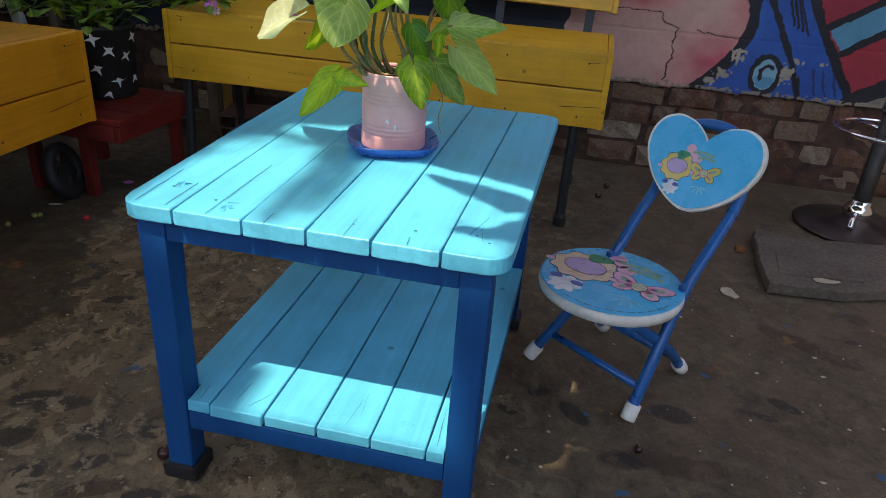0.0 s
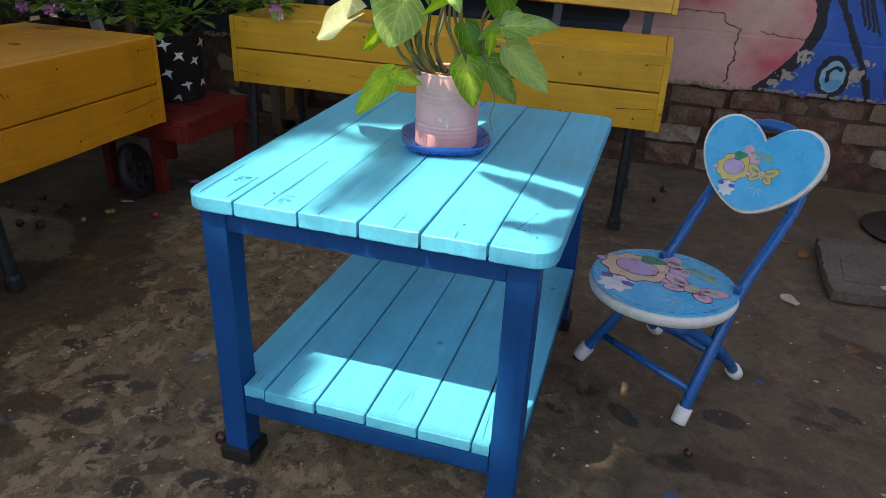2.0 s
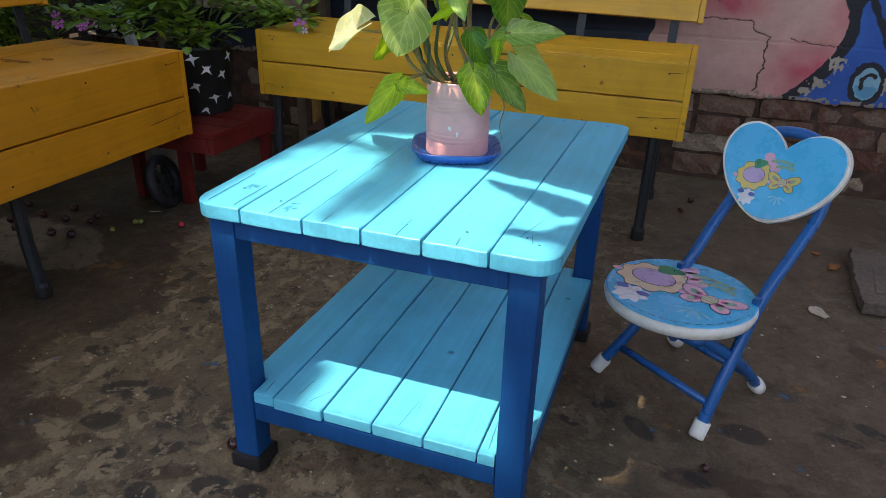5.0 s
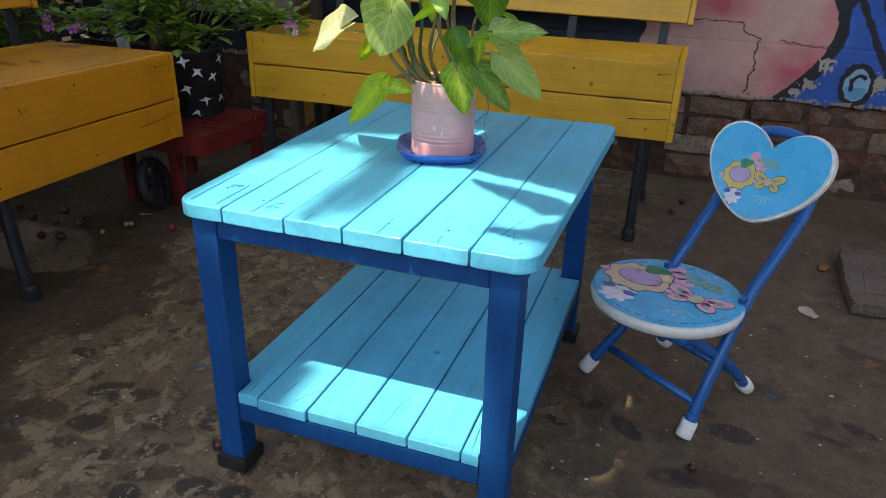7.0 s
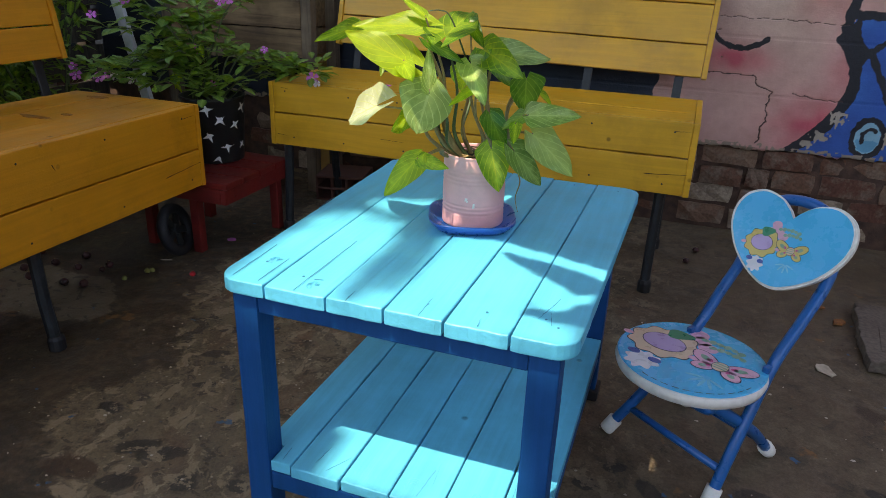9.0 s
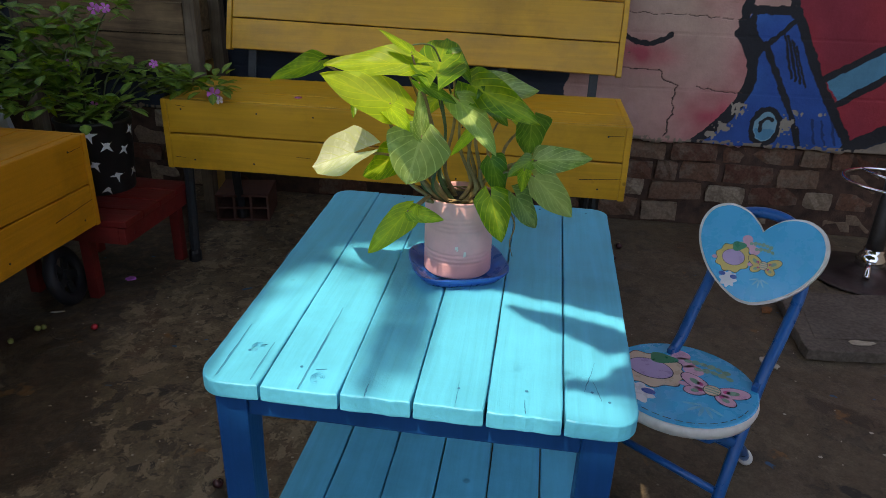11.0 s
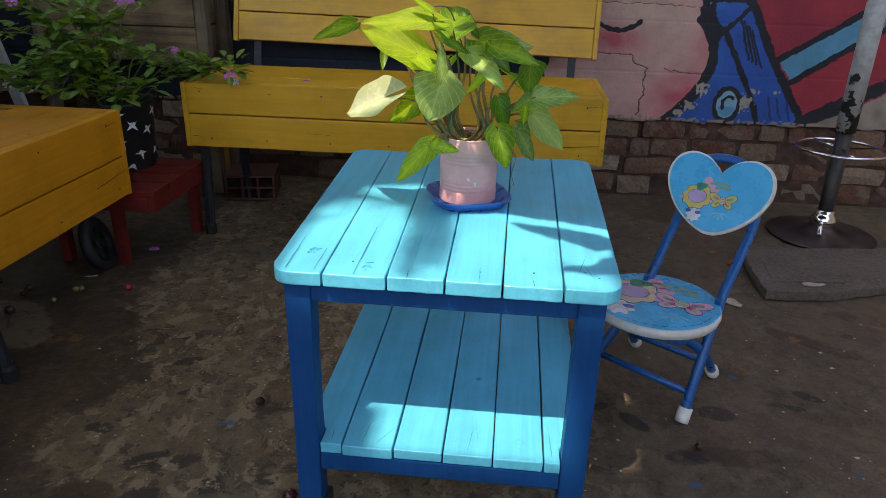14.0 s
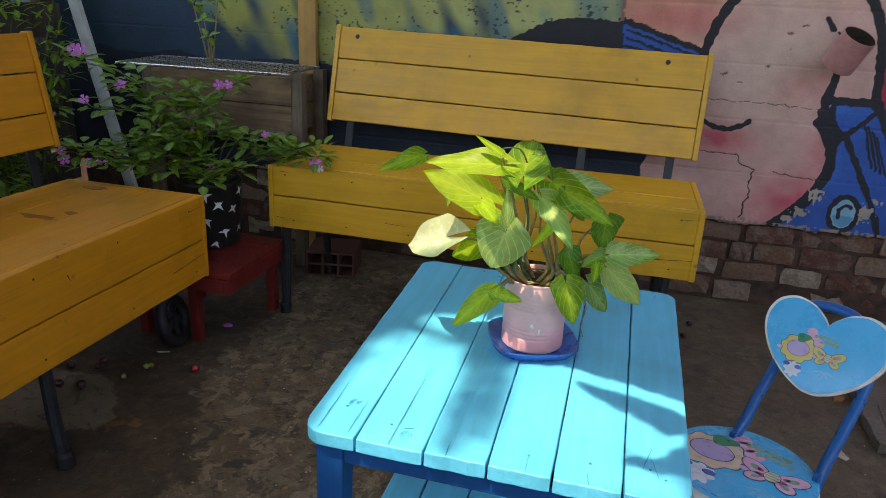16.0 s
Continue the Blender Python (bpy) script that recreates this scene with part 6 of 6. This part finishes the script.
make_shrub("shrub", "dark leafy shrub behind the amber bench", 11, (-2.05, 1.25, 0.65), (0.26, 0.5, 0.55), 1600, 0.055, VINCA, 14)
make_shrub("shrub", "dark leafy shrub beside the fence", 12, (-2.1, 0.4, 0.6), (0.22, 0.5, 0.5), 900, 0.055, VINCA, 9)
make_fence = thing("fence", "dark weathered horizontal board fence", "fence")
for k in range(8):
    part("board", box((-2.44, -1.2, 0.04 + 0.165 * k), (-2.415, 1.98, 0.185 + 0.165 * k), 0.003, 8, 1, 0.002), DARKWOOD, make_fence)
for y in (-1.1, 0.4, 1.9):
    part("post", box((-2.50, y, 0), (-2.441, y + 0.06, 1.4), 0.003), DARKWOOD, make_fence)
# sprig in the planter
sprig = thing("sprig", "small dark sprig growing through the wire rack", "plant")
for k, (x, y, z) in enumerate(((-1.60, 1.86, 0.98), (-1.52, 1.84, 1.06), (-1.66, 1.88, 1.04), (-1.56, 1.82, 0.92))):
    part("stem", tube(smooth_path([(-1.58, 1.86, 0.755), (-1.58 + 0.3 * (x + 1.58), 1.86, 0.87), (x, y, z)], 6), 0.005, 0.002, 6), STEM, sprig, "", True)
    rng = random.Random(k)
    for i in range(6):
        d = Vector((rng.uniform(-1, 1), rng.uniform(-1, 1), rng.uniform(-0.6, 0.8))).normalized()
        b = Vector((x, y, z)) + d * 0.01
        leaf_part(leaf_mesh(b, b + d * 0.045, 0.026, (0.2, -0.6, 0.7), 0.2, 0.2, 0.05, 6, 5), VINCA, sprig)


# ---- floor things on the shaded side ----
def make_wheel():
    w = thing("small_wheel", "small black spoked wheel lying under the bench", "wheel")
    m = pose(-1.20, 0.965, 0.088, 0, 74, 12)
    t = part("tyre", tube([m @ Vector((0.072 * math.cos(2 * math.pi * k / 36), 0.072 * math.sin(2 * math.pi * k / 36), 0)) for k in range(36)], 0.018, 0.018, 12, closed=True), RUBBER, w, "black rubber tyre", True)
    r = part("rim", lathe([(0.0, 0.012), (0.016, 0.012), (0.018, 0.006), (0.018, -0.012), (0, -0.012)], 20, m=m), BLACKPOT, w)
    for k in range(5):
        a = 2 * math.pi * k / 5
        part("spoke", box((0.014, -0.012, -0.005), (0.058, 0.012, 0.005), 0.003, 0, 0, 0, 2, m @ Matrix.Rotation(a, 4, 'Z')), BLACKPOT, w)
    return w


wheel = make_wheel()


def make_hollow_brick():
    W, H, D, n = 0.20, 0.105, 0.19, 0.009
    b = thing("hollow_brick", "hollow red clay block with six holes on the floor", "brick")
    m = pose(-0.973, 1.69, 0.0, 0, 0, 12)
    part("shell", box((-W / 2, 0, 0), (W / 2, D, n), 0.001, 0, 0, 0, 1, m), CLAY, b)
    part("shell", box((-W / 2, 0, H - n), (W / 2, D, H), 0.001, 0, 0, 0, 1, m), CLAY, b)
    part("web", box((-W / 2, 0, H / 2 - n / 2), (W / 2, D, H / 2 + n / 2), 0.001, 0, 0, 0, 1, m), CLAY, b)
    for k in range(4):
        x = -W / 2 + (W - n) * k / 3
        for z0, z1 in ((n, H / 2 - n / 2), (H / 2 + n / 2, H - n)):
            part("web", box((x, 0.001, z0 - 0.0005), (x + n, D - 0.001, z1 + 0.0005), 0.001, 0, 0, 0, 1, m), CLAY, b)
    return b


hollow_brick = make_hollow_brick()


def make_stool():
    s = thing("bar_stool", "bar stool pedestal with chrome foot ring and flaking paint", "stool")
    C = Vector((1.288, 1.672, 0))
    part("base", lathe([(0, 0.0), (0.190, 0.0), (0.192, 0.005), (0.186, 0.009), (0.13, 0.015), (0.08, 0.024), (0.05, 0.036), (0.03, 0.05), (0, 0.05)], 48, m=Matrix.Translation(C)), plain("worn_chrome", (0.10, 0.085, 0.08), 0.38, 0.8, 0.45, 14, 0), s, "rusted dark trumpet base", True)
    part("collar", lathe([(0.034, 0.034), (0.046, 0.042), (0.048, 0.062), (0.040, 0.080), (0.033, 0.088), (0.033, 0.100), (0, 0.100)], 28, m=Matrix.Translation(C)), CHROME, s, "bright chrome collar", True)
    part("post", lathe([(0.027, 0.09), (0.027, 0.47), (0, 0.47)], 24, m=Matrix.Translation(C)), plain("black_flaking_paint", (0.035, 0.030, 0.028), 0.45, 0.3, 0.6, 18, 0.0008), s, "black worn steel tube", True)
    part("sleeve", lathe([(0.028, 0.40), (0.0335, 0.40), (0.0335, 0.98), (0.0, 0.98)], 28, m=Matrix.Translation(C)), FLAKED, s, "grey-white sleeve with flaked black patches", True)
    part("foot_ring", tube([C + Vector((0.150 * math.cos(2 * math.pi * k / 48), 0.150 * math.sin(2 * math.pi * k / 48), 0.338)) for k in range(48)], 0.0062, 0.0062, 10, closed=True), CHROME, s, "chrome foot ring", True)
    part("lever", tube(smooth_path([C + Vector((-0.022, -0.036, 0.060)), C + Vector((-0.034, -0.066, 0.050)), C + Vector((-0.042, -0.088, 0.026))], 5), 0.009, 0.011, 10), CHROME, s, "short chrome lever", True)
    for a in (1.9, 4.6):
        part("ring_arm", tube([C + Vector((0.02 * math.cos(a), 0.02 * math.sin(a), 0.338)), C + Vector((0.149 * math.cos(a), 0.149 * math.sin(a), 0.338))], 0.006, 0.006, 8), CHROME, s, "", True)
    return s


def flaked_material():
    mat, nt, bsdf = nodes_of("flaked_white_paint")
    pos = texco(nt)
    a = noise_tex(nt, pos, 14, 6, 0.6)
    g = nt.nodes.new("ShaderNodeSeparateXYZ")
    link(nt, pos, g.inputs[0])
    m = nt.nodes.new("ShaderNodeMath")
    m.operation = 'MULTIPLY_ADD'
    m.inputs[1].default_value, m.inputs[2].default_value = -0.55, 0.33
    link(nt, g.outputs[2], m.inputs[0])
    ad = nt.nodes.new("ShaderNodeMath")
    link(nt, a, ad.inputs[0])
    link(nt, m.outputs[0], ad.inputs[1])
    fl = ramp(nt, ad.outputs[0], [(0.555, (0, 0, 0)), (0.575, (1, 1, 1))])
    col = mix(nt, fl, (0.40, 0.41, 0.40), (0.025, 0.022, 0.022))
    col = mix(nt, 1.0, col, ramp(nt, noise_tex(nt, pos, 40, 4), [(0.3, (0.7, 0.68, 0.66)), (0.7, (1.05,) * 3)]), 'MULTIPLY')
    link(nt, col, bsdf.inputs["Base Color"])
    bsdf.inputs["Roughness"].default_value = 0.6
    bump(nt, bsdf, fl, -0.0012, 0.8)
    return mat


FLAKED = flaked_material()
bar_stool = make_stool()


def make_slab():
    random.seed(8)
    cor = [(0.893, 1.055), (1.10, 1.075), (1.33, 1.165), (1.80, 1.25), (1.82, 1.52), (1.30, 1.46), (0.915, 1.43), (0.895, 1.25)]
    o = []
    for (x0, y0), (x1, y1) in zip(cor, cor[1:] + cor[:1]):
        for k in range(8):
            t = k / 8
            j = 0.004 if k else 0
            o.append((x0 + (x1 - x0) * t + random.uniform(-j, j), y0 + (y1 - y0) * t + random.uniform(-j, j)))
    bm = prism(o, 0.0, 0.031, 0.005, 2)
    for v in bm.verts:
        if v.co.z > 0.02:
            v.co.z += 0.003 * math.sin(9 * v.co.x + 5 * v.co.y)
    return tagged(part("concrete_slab", bm, CONCRETE), "broken grey concrete slab lying on the floor", "slab")


slab = make_slab()
slab2 = tagged(part("concrete_chunk", prism([(0.93, 1.12), (1.16, 1.15), (1.17, 1.30), (1.05, 1.33), (0.95, 1.27)], 0.029, 0.036, 0.002), CONCRETE), "thin cement scab on the concrete slab", "slab")


def berry(x, y, r, mat, label):
    bm = bmesh.new()
    bmesh.ops.create_uvsphere(bm, u_segments=14, v_segments=9, radius=r)
    for v in bm.verts:
        v.co *= 1 + 0.05 * math.sin(7 * v.co.x / r + 3 * v.co.z / r)
        v.co.z = v.co.z * 0.92 + r * 0.9
        v.co += Vector((x, y, -0.001))
    b = tagged(part("berry", bm, mat, None, "", True), label, "berry", "fallen berries")
    part("stalk_scar", lathe([(0, 0.0012), (r * 0.18, 0.0006), (r * 0.22, 0)], 7, m=pose(x, y, r * 1.80)), STEM, b)
    return b


for x, y, r in ((-0.286, 0.045, 0.014), (-0.446, 0.329, 0.011), (0.424, 1.616, 0.011), (0.453, 1.731, 0.012), (-1.486, 0.729, 0.013), (-1.283, 0.644, 0.014), (-1.345, 0.63, 0.013), (-1.469, 0.619, 0.015),
                (-1.394, 0.731, 0.012), (-1.323, 0.787, 0.012), (-1.317, 0.750, 0.010), (-1.44, 0.81, 0.014), (-1.54, 0.66, 0.013), (-1.60, 0.78, 0.013), (-0.07, 0.20, 0.010)):
    berry(x, y, r, BERRY, "dark shrivelled berry fallen on the concrete")
berry(-1.041, 0.838, 0.0095, REDBERRY, "bright red berry fallen on the concrete")
berry(0.523, 0.302, 0.0085, BERRY, "small brown-red berry on the concrete")
berry(-1.185, 0.801, 0.009, GREENBERRY, "yellow-green berry fallen on the concrete")
berry(-1.175, 0.812, 0.008, GREENBERRY, "yellow-green berry fallen on the concrete")
berry(-1.21, 0.73, 0.008, GREENBERRY, "yellow-green berry fallen on the concrete")


def scrap(name, label, cx, cy, rx, ry, th, mat, seedn, turn=0.0, z0=-0.001):
    rng = random.Random(seedn)
    o = []
    for k in range(14):
        a = 2 * math.pi * k / 14
        q = rng.uniform(0.75, 1.15)
        o.append((cx + rx * q * math.cos(a) * math.cos(turn) - ry * q * math.sin(a) * math.sin(turn), cy + rx * q * math.cos(a) * math.sin(turn) + ry * q * math.sin(a) * math.cos(turn)))
    return tagged(part(name, prism(o, z0, z0 + th, 0.0006), mat), label, "debris")


PALESCAB = plain("pale_scab", (0.42, 0.36, 0.28), 0.85, 0, 0.25, 60, 0.001)
DRYLEAF = plain("dry_leaf", (0.26, 0.10, 0.03), 0.7, 0, 0.4, 60, 0.001)
scrap("plaster_flake", "pale flake of plaster stuck to the floor", 0.790, 1.022, 0.020, 0.032, 0.003, PALESCAB, 1, 0.5)
scrap("plaster_flake", "pale paint smear on the concrete slab", 1.05, 1.115, 0.035, 0.014, 0.0025, PALESCAB, 2, 0.1, 0.0350)
scrap("dry_leaf", "dry brown leaf beside the slab", 0.865, 1.33, 0.022, 0.014, 0.008, DRYLEAF, 3, 0.8)
scrap("dry_leaf", "dry leaf scrap on the floor", 0.83, 1.42, 0.012, 0.008, 0.006, DRYLEAF, 4, 0.2)
scrap("petal", "fallen magenta petal on the floor", -1.115, 1.142, 0.016, 0.012, 0.004, PETAL, 5)
scrap("petal", "fallen magenta petal on the yellow bench", -0.63, 1.42, 0.012, 0.008, 0.003, PETAL, 6, 0.0, 0.5472)
scrap("stick", "short pale stick on the floor", -1.20, 0.905, 0.02, 0.003, 0.004, PALESCAB, 7, 0.4)


def make_grit():
    """Small flecks of plaster and paint trodden into the floor."""
    rng = random.Random(31)
    bm = bmesh.new()
    for k in range(240):
        if k < 170:
            x, y = rng.uniform(-0.95, -0.05), rng.uniform(-0.25, 1.1)
        else:
            x, y = rng.uniform(0.2, 1.3), rng.uniform(0.1, 1.1)
        r = rng.uniform(0.0015, 0.0045) * (1.6 if rng.random() < 0.12 else 1.0)
        a = rng.uniform(0, 6.28)
        ring = [bm.verts.new((x + r * rng.uniform(0.6, 1.2) * math.cos(a + i * 1.257), y + r * rng.uniform(0.5, 1.0) * math.sin(a + i * 1.257), -0.001)) for i in range(5)]
        tip = bm.verts.new((x, y, rng.uniform(0.001, 0.0022)))
        for i in range(5):
            bm.faces.new((ring[i], ring[(i + 1) % 5], tip))
    return tagged(part("grit", bm, PALESCAB), "pale plaster flecks scattered over the floor", "debris", kind="stuff")


grit = make_grit()


def make_wall_tin():
    t = thing("wall_pot", "pink tin can fixed aslant to the wall as a planter", "pot")
    m = Matrix.Translation((0.806, 1.955, 0.950)) @ Vector((0.29, -0.46, 0.82)).to_track_quat('Z', 'Y').to_matrix().to_4x4()
    part("can", lathe(tin_profile(0.055, 0.125, 0.0), 44, m=m), PINK_DULL, t, "ribbed pink tin", True)
    part("can_inside", lathe([(0, 0.02), (0.0525, 0.02), (0.0525, 0.122)], 30, m=m), SOIL, t)
    part("screw", lathe([(0, 0.03), (0.004, 0.03), (0.004, -0.03), (0, -0.03)], 8, m=m @ pose(0, 0.05, 0.08, 90)), STEEL_DARK, t)
    return t


wall_tin = make_wall_tin()


# ---- unseen tree added for shade; gaps cut in its crown set the sun patches ----
# outlines of the wanted sun patches, on the table's plane
GAP_LEFT = [(-0.210, -0.15), (0.165, -0.15), (0.172, -0.012), (0.262, -0.012), (0.262, 0.048), (0.0, 0.03), (-0.030, 0.012), (-0.060, -0.004), (-0.078, 0.02), (-0.084, 0.17), (-0.094, 0.285), (-0.108, 0.335), (-0.14, 0.352), (-0.20, 0.356), (-0.25, 0.342), (-0.276, 0.28), (-0.268, -0.012), (-0.210, -0.03)]
GAP_RIGHT = [(-0.036, -0.009), (0.262, -0.012), (0.262, 0.048), (0.228, 0.060), (0.180, 0.066), (0.183, 0.084), (0.221, 0.087), (0.240, 0.101), (0.248, 0.122), (0.268, 0.134), (0.268, 0.170), (0.245, 0.152), (0.219, 0.176), (0.177, 0.200), (0.123, 0.238),
             (0.094, 0.270), (0.190, 0.250), (0.280, 0.218), (0.280, 0.258), (0.190, 0.288), (0.092, 0.316), (0.038, 0.306), (-0.006, 0.308), (-0.012, 0.288), (-0.004, 0.2), (-0.002, 0.128), (-0.010, 0.056)]
GAP_PLANT = ((-0.040, 0.420, 0.120, 0.062), (-0.150, 0.412, 0.068, 0.045), (-0.010, 0.352, 0.036, 0.022), (0.025, 0.510, 0.070, 0.065), (0.088, 0.412, 0.022, 0.028), (0.108, 0.350, 0.013, 0.016))


def in_outline(u, v, poly):
    r = False
    for (x0, y0), (x1, y1) in zip(poly, poly[1:] + poly[:1]):
        if (y0 > v) != (y1 > v) and u < (x1 - x0) * (v - y0) / (y1 - y0) + x0:
            r = not r
    return r


def sun_gap(u, v):
    """True where, on the table's plane, the sun comes through the crown."""
    if u < -0.32 or u > 0.29 or v < -0.15 or v > 0.64:
        return False
    if -0.09 < u < 0.0 and 0.0 < v < 0.285:
        return True
    if any(math.hypot((u - a) / p, (v - b) / q) < 1 for a, b, p, q in GAP_PLANT):
        return True
    return in_outline(u, v, GAP_LEFT) or in_outline(u, v, GAP_RIGHT)


def stray(u, v):
    """Chance of a stray leaf inside a gap, where the light is broken."""
    k = min(0.34, 0.03 + 2.2 * max(0.0, v)) if not (in_outline(u, v, GAP_LEFT) or in_outline(u, v, GAP_RIGHT)) and -0.09 < u < 0.0 and v < 0.285 else 0.0
    for a, b, p, q, s in ((-0.255, 0.243, 0.045, 0.020, 0.035), (-0.115, 0.182, 0.045, 0.012, 0.025), (-0.19, 0.34, 0.11, 0.035, 0.05), (0.10, 0.10, 0.10, 0.008, 0.012)):
        if math.hypot((u - a) / p, (v - b) / q) < 1:
            k = s
    return k


def make_tree():
    t = thing("tree", "unseen tree added to shade the yard, its crown cut for sun patches", "tree")
    rng = random.Random(21)
    base = Vector((-1.9, -2.6, 0))
    part("trunk", tube(smooth_path([base, base + Vector((0.1, 0.1, 1.2)), base + Vector((0.35, 0.4, 2.3)), base + Vector((0.7, 0.9, 3.0))], 6), 0.14, 0.08, 14), BARK, t, "", True)
    for e in ((-2.6, 0.6, 3.0), (-1.7, 1.2, 3.05), (1.0, -1.5, 3.0), (-0.2, -2.0, 3.1), (-3.0, -0.8, 3.0), (-1.3, -2.3, 5.1)):
        b = base + Vector((0.4, 0.5, 2.4))
        part("limb", tube(smooth_path([b, (b + Vector(e)) / 2 + Vector((0, 0, 0.25)), Vector(e)], 8), 0.06, 0.015, 8), BARK, t, "", True)
    # branch added to carry the low leaf layer
    part("added_branch", tube(smooth_path([(-0.20, -1.0, 2.85), (-0.10, -0.62, 2.45), (0.02, -0.30, 1.95), (0.11, -0.06, 1.70)], 6), 0.012, 0.005, 7), BARK, t, "", True)
    co, fs = [], []
    for k in range(26000):
        u, v, z = rng.uniform(-2.4, 2.2), rng.uniform(-1.2, 2.6), rng.uniform(2.65, 3.0)
        s = rng.uniform(0.055, 0.105)
        if sun_gap(u, v) or sun_gap(u + 0.02, v) or sun_gap(u - 0.02, v) or sun_gap(u, v + 0.015) or sun_gap(u, v - 0.015):
            continue
        if 0.03 < u < 0.33 and 0.0 < v < 0.36:
            continue
        near = -0.7 < u < 0.6 and -0.4 < v < 0.8
        if near:
            s *= 0.28
            if u < 0.0 or v < 0.06:
                z += 1.7
        x, y = u - (z - 0.5) * 0.24, v - (z - 0.5) * 0.465
        a, tilt = rng.uniform(0, 6.28), rng.uniform(-0.5, 0.5)
        d = Vector((math.cos(a), math.sin(a), tilt)).normalized()
        w = Vector((-math.sin(a), math.cos(a), rng.uniform(-0.4, 0.4)))
        c = Vector((x, y, z))
        i = len(co)
        co += [tuple(c - d * s), tuple(c + w * s * 0.55), tuple(c + d * s), tuple(c - w * s * 0.55)]
        fs.append((i, i + 1, i + 2, i + 3))
    # smaller leaves packed round the gaps to hold the outlines of the sun patches
    for k in range(84000):
        if k < 52000:
            u, v, s = rng.uniform(-0.42, 0.40), rng.uniform(-0.24, 0.74), rng.uniform(0.007, 0.013)
        else:
            u, v, s = rng.uniform(-0.85, 0.75), rng.uniform(-0.6, 0.95), rng.uniform(0.014, 0.026)
        # leaf height is picked for how soft its shadow edge should fall
        z = rng.uniform(4.2, 4.6) if u < 0.0 or v < 0.06 else rng.uniform(1.60, 1.80)
        e = 0.0 if s < 0.0135 else 0.012
        if 0.03 < u < 0.33 and 0.0 < v < 0.36:
            if e:
                continue
            s *= 0.7
        if sun_gap(u, v) or e and (sun_gap(u + e, v) or sun_gap(u - e, v) or sun_gap(u, v + e) or sun_gap(u, v - e)):
            if e or rng.random() > stray(u, v):
                continue
        c = Vector((u - (z - 0.5) * 0.24, v - (z - 0.5) * 0.465, z))
        a = rng.uniform(0, 6.28)
        d = Vector((math.cos(a), math.sin(a), rng.uniform(-0.3, 0.3)))
        w = Vector((-math.sin(a), math.cos(a), rng.uniform(-0.3, 0.3)))
        i = len(co)
        co += [tuple(c - d * s), tuple(c + w * s * 0.7), tuple(c + d * s), tuple(c - w * s * 0.7)]
        fs.append((i, i + 1, i + 2, i + 3))
    me = bpy.data.meshes.new("crown")
    me.from_pydata(co, [], fs)
    me.materials.append(CANOPY)
    cr = new("crown", me)
    cr.parent = t
    tagged(cr, "added leaf layers with gaps that shape the sunlight", kind="stuff")
    return t


tree = make_tree()


# ---- bricks below the plaster ----
def make_bricks():
    rng = random.Random(4)
    shapes = []
    for k in range(12):
        bm = bmesh.new()
        bmesh.ops.create_cube(bm, size=1)
        bmesh.ops.subdivide_edges(bm, edges=[e for e in bm.edges if abs((e.verts[0].co - e.verts[1].co).x) > 0.5], cuts=3)
        bmesh.ops.subdivide_edges(bm, edges=[e for e in bm.edges if abs((e.verts[0].co - e.verts[1].co).z) > 0.5], cuts=1)
        bow = rng.uniform(-0.06, 0.06)
        for v in bm.verts:
            v.co.z += bow * (v.co.x ** 2)
            v.co.y *= 0.10
            corner = (abs(v.co.x) > 0.45) + (abs(v.co.z) > 0.40)
            v.co.x *= 1 - rng.uniform(0, 0.09) - (0.03 if corner == 2 else 0)
            v.co.z *= 1 - rng.uniform(0, 0.12) - (0.04 if corner == 2 else 0)
            v.co.y += rng.uniform(-0.004, 0.004) + (0.005 if corner and v.co.y < 0 else 0)
        me = bpy.data.meshes.new("brick")
        bm.to_mesh(me)
        bm.free()
        for p in me.polygons:
            p.use_smooth = False
        me.materials.append(BRICK)
        shapes.append(me)
    z0 = 0.006
    for row, pitch in enumerate((0.088, 0.080, 0.082, 0.076)):
        z = z0 + pitch / 2
        z0 += pitch
        x = -1.5 - rng.uniform(0, 0.2)
        while x < 2.4:
            L = rng.uniform(0.15, 0.24)
            if rng.random() < 0.22:
                L *= 0.55
            if not (row < 2 and rng.random() < 0.14):
                b = new("brick", rng.choice(shapes))
                b.parent = wall_back
                y = WY + 0.060 + rng.uniform(-0.008, 0.014) + (0.008 if row == 0 else 0)
                b.matrix_world = pose(x + L / 2, y, z + rng.uniform(-0.005, 0.005), rng.uniform(-3, 3), rng.uniform(-2.5, 2.5), rng.uniform(-3, 3)) @ Matrix.Diagonal((L - rng.uniform(0.004, 0.016), 1.0, pitch - rng.uniform(0.002, 0.012), 1))
            x += L


make_bricks()
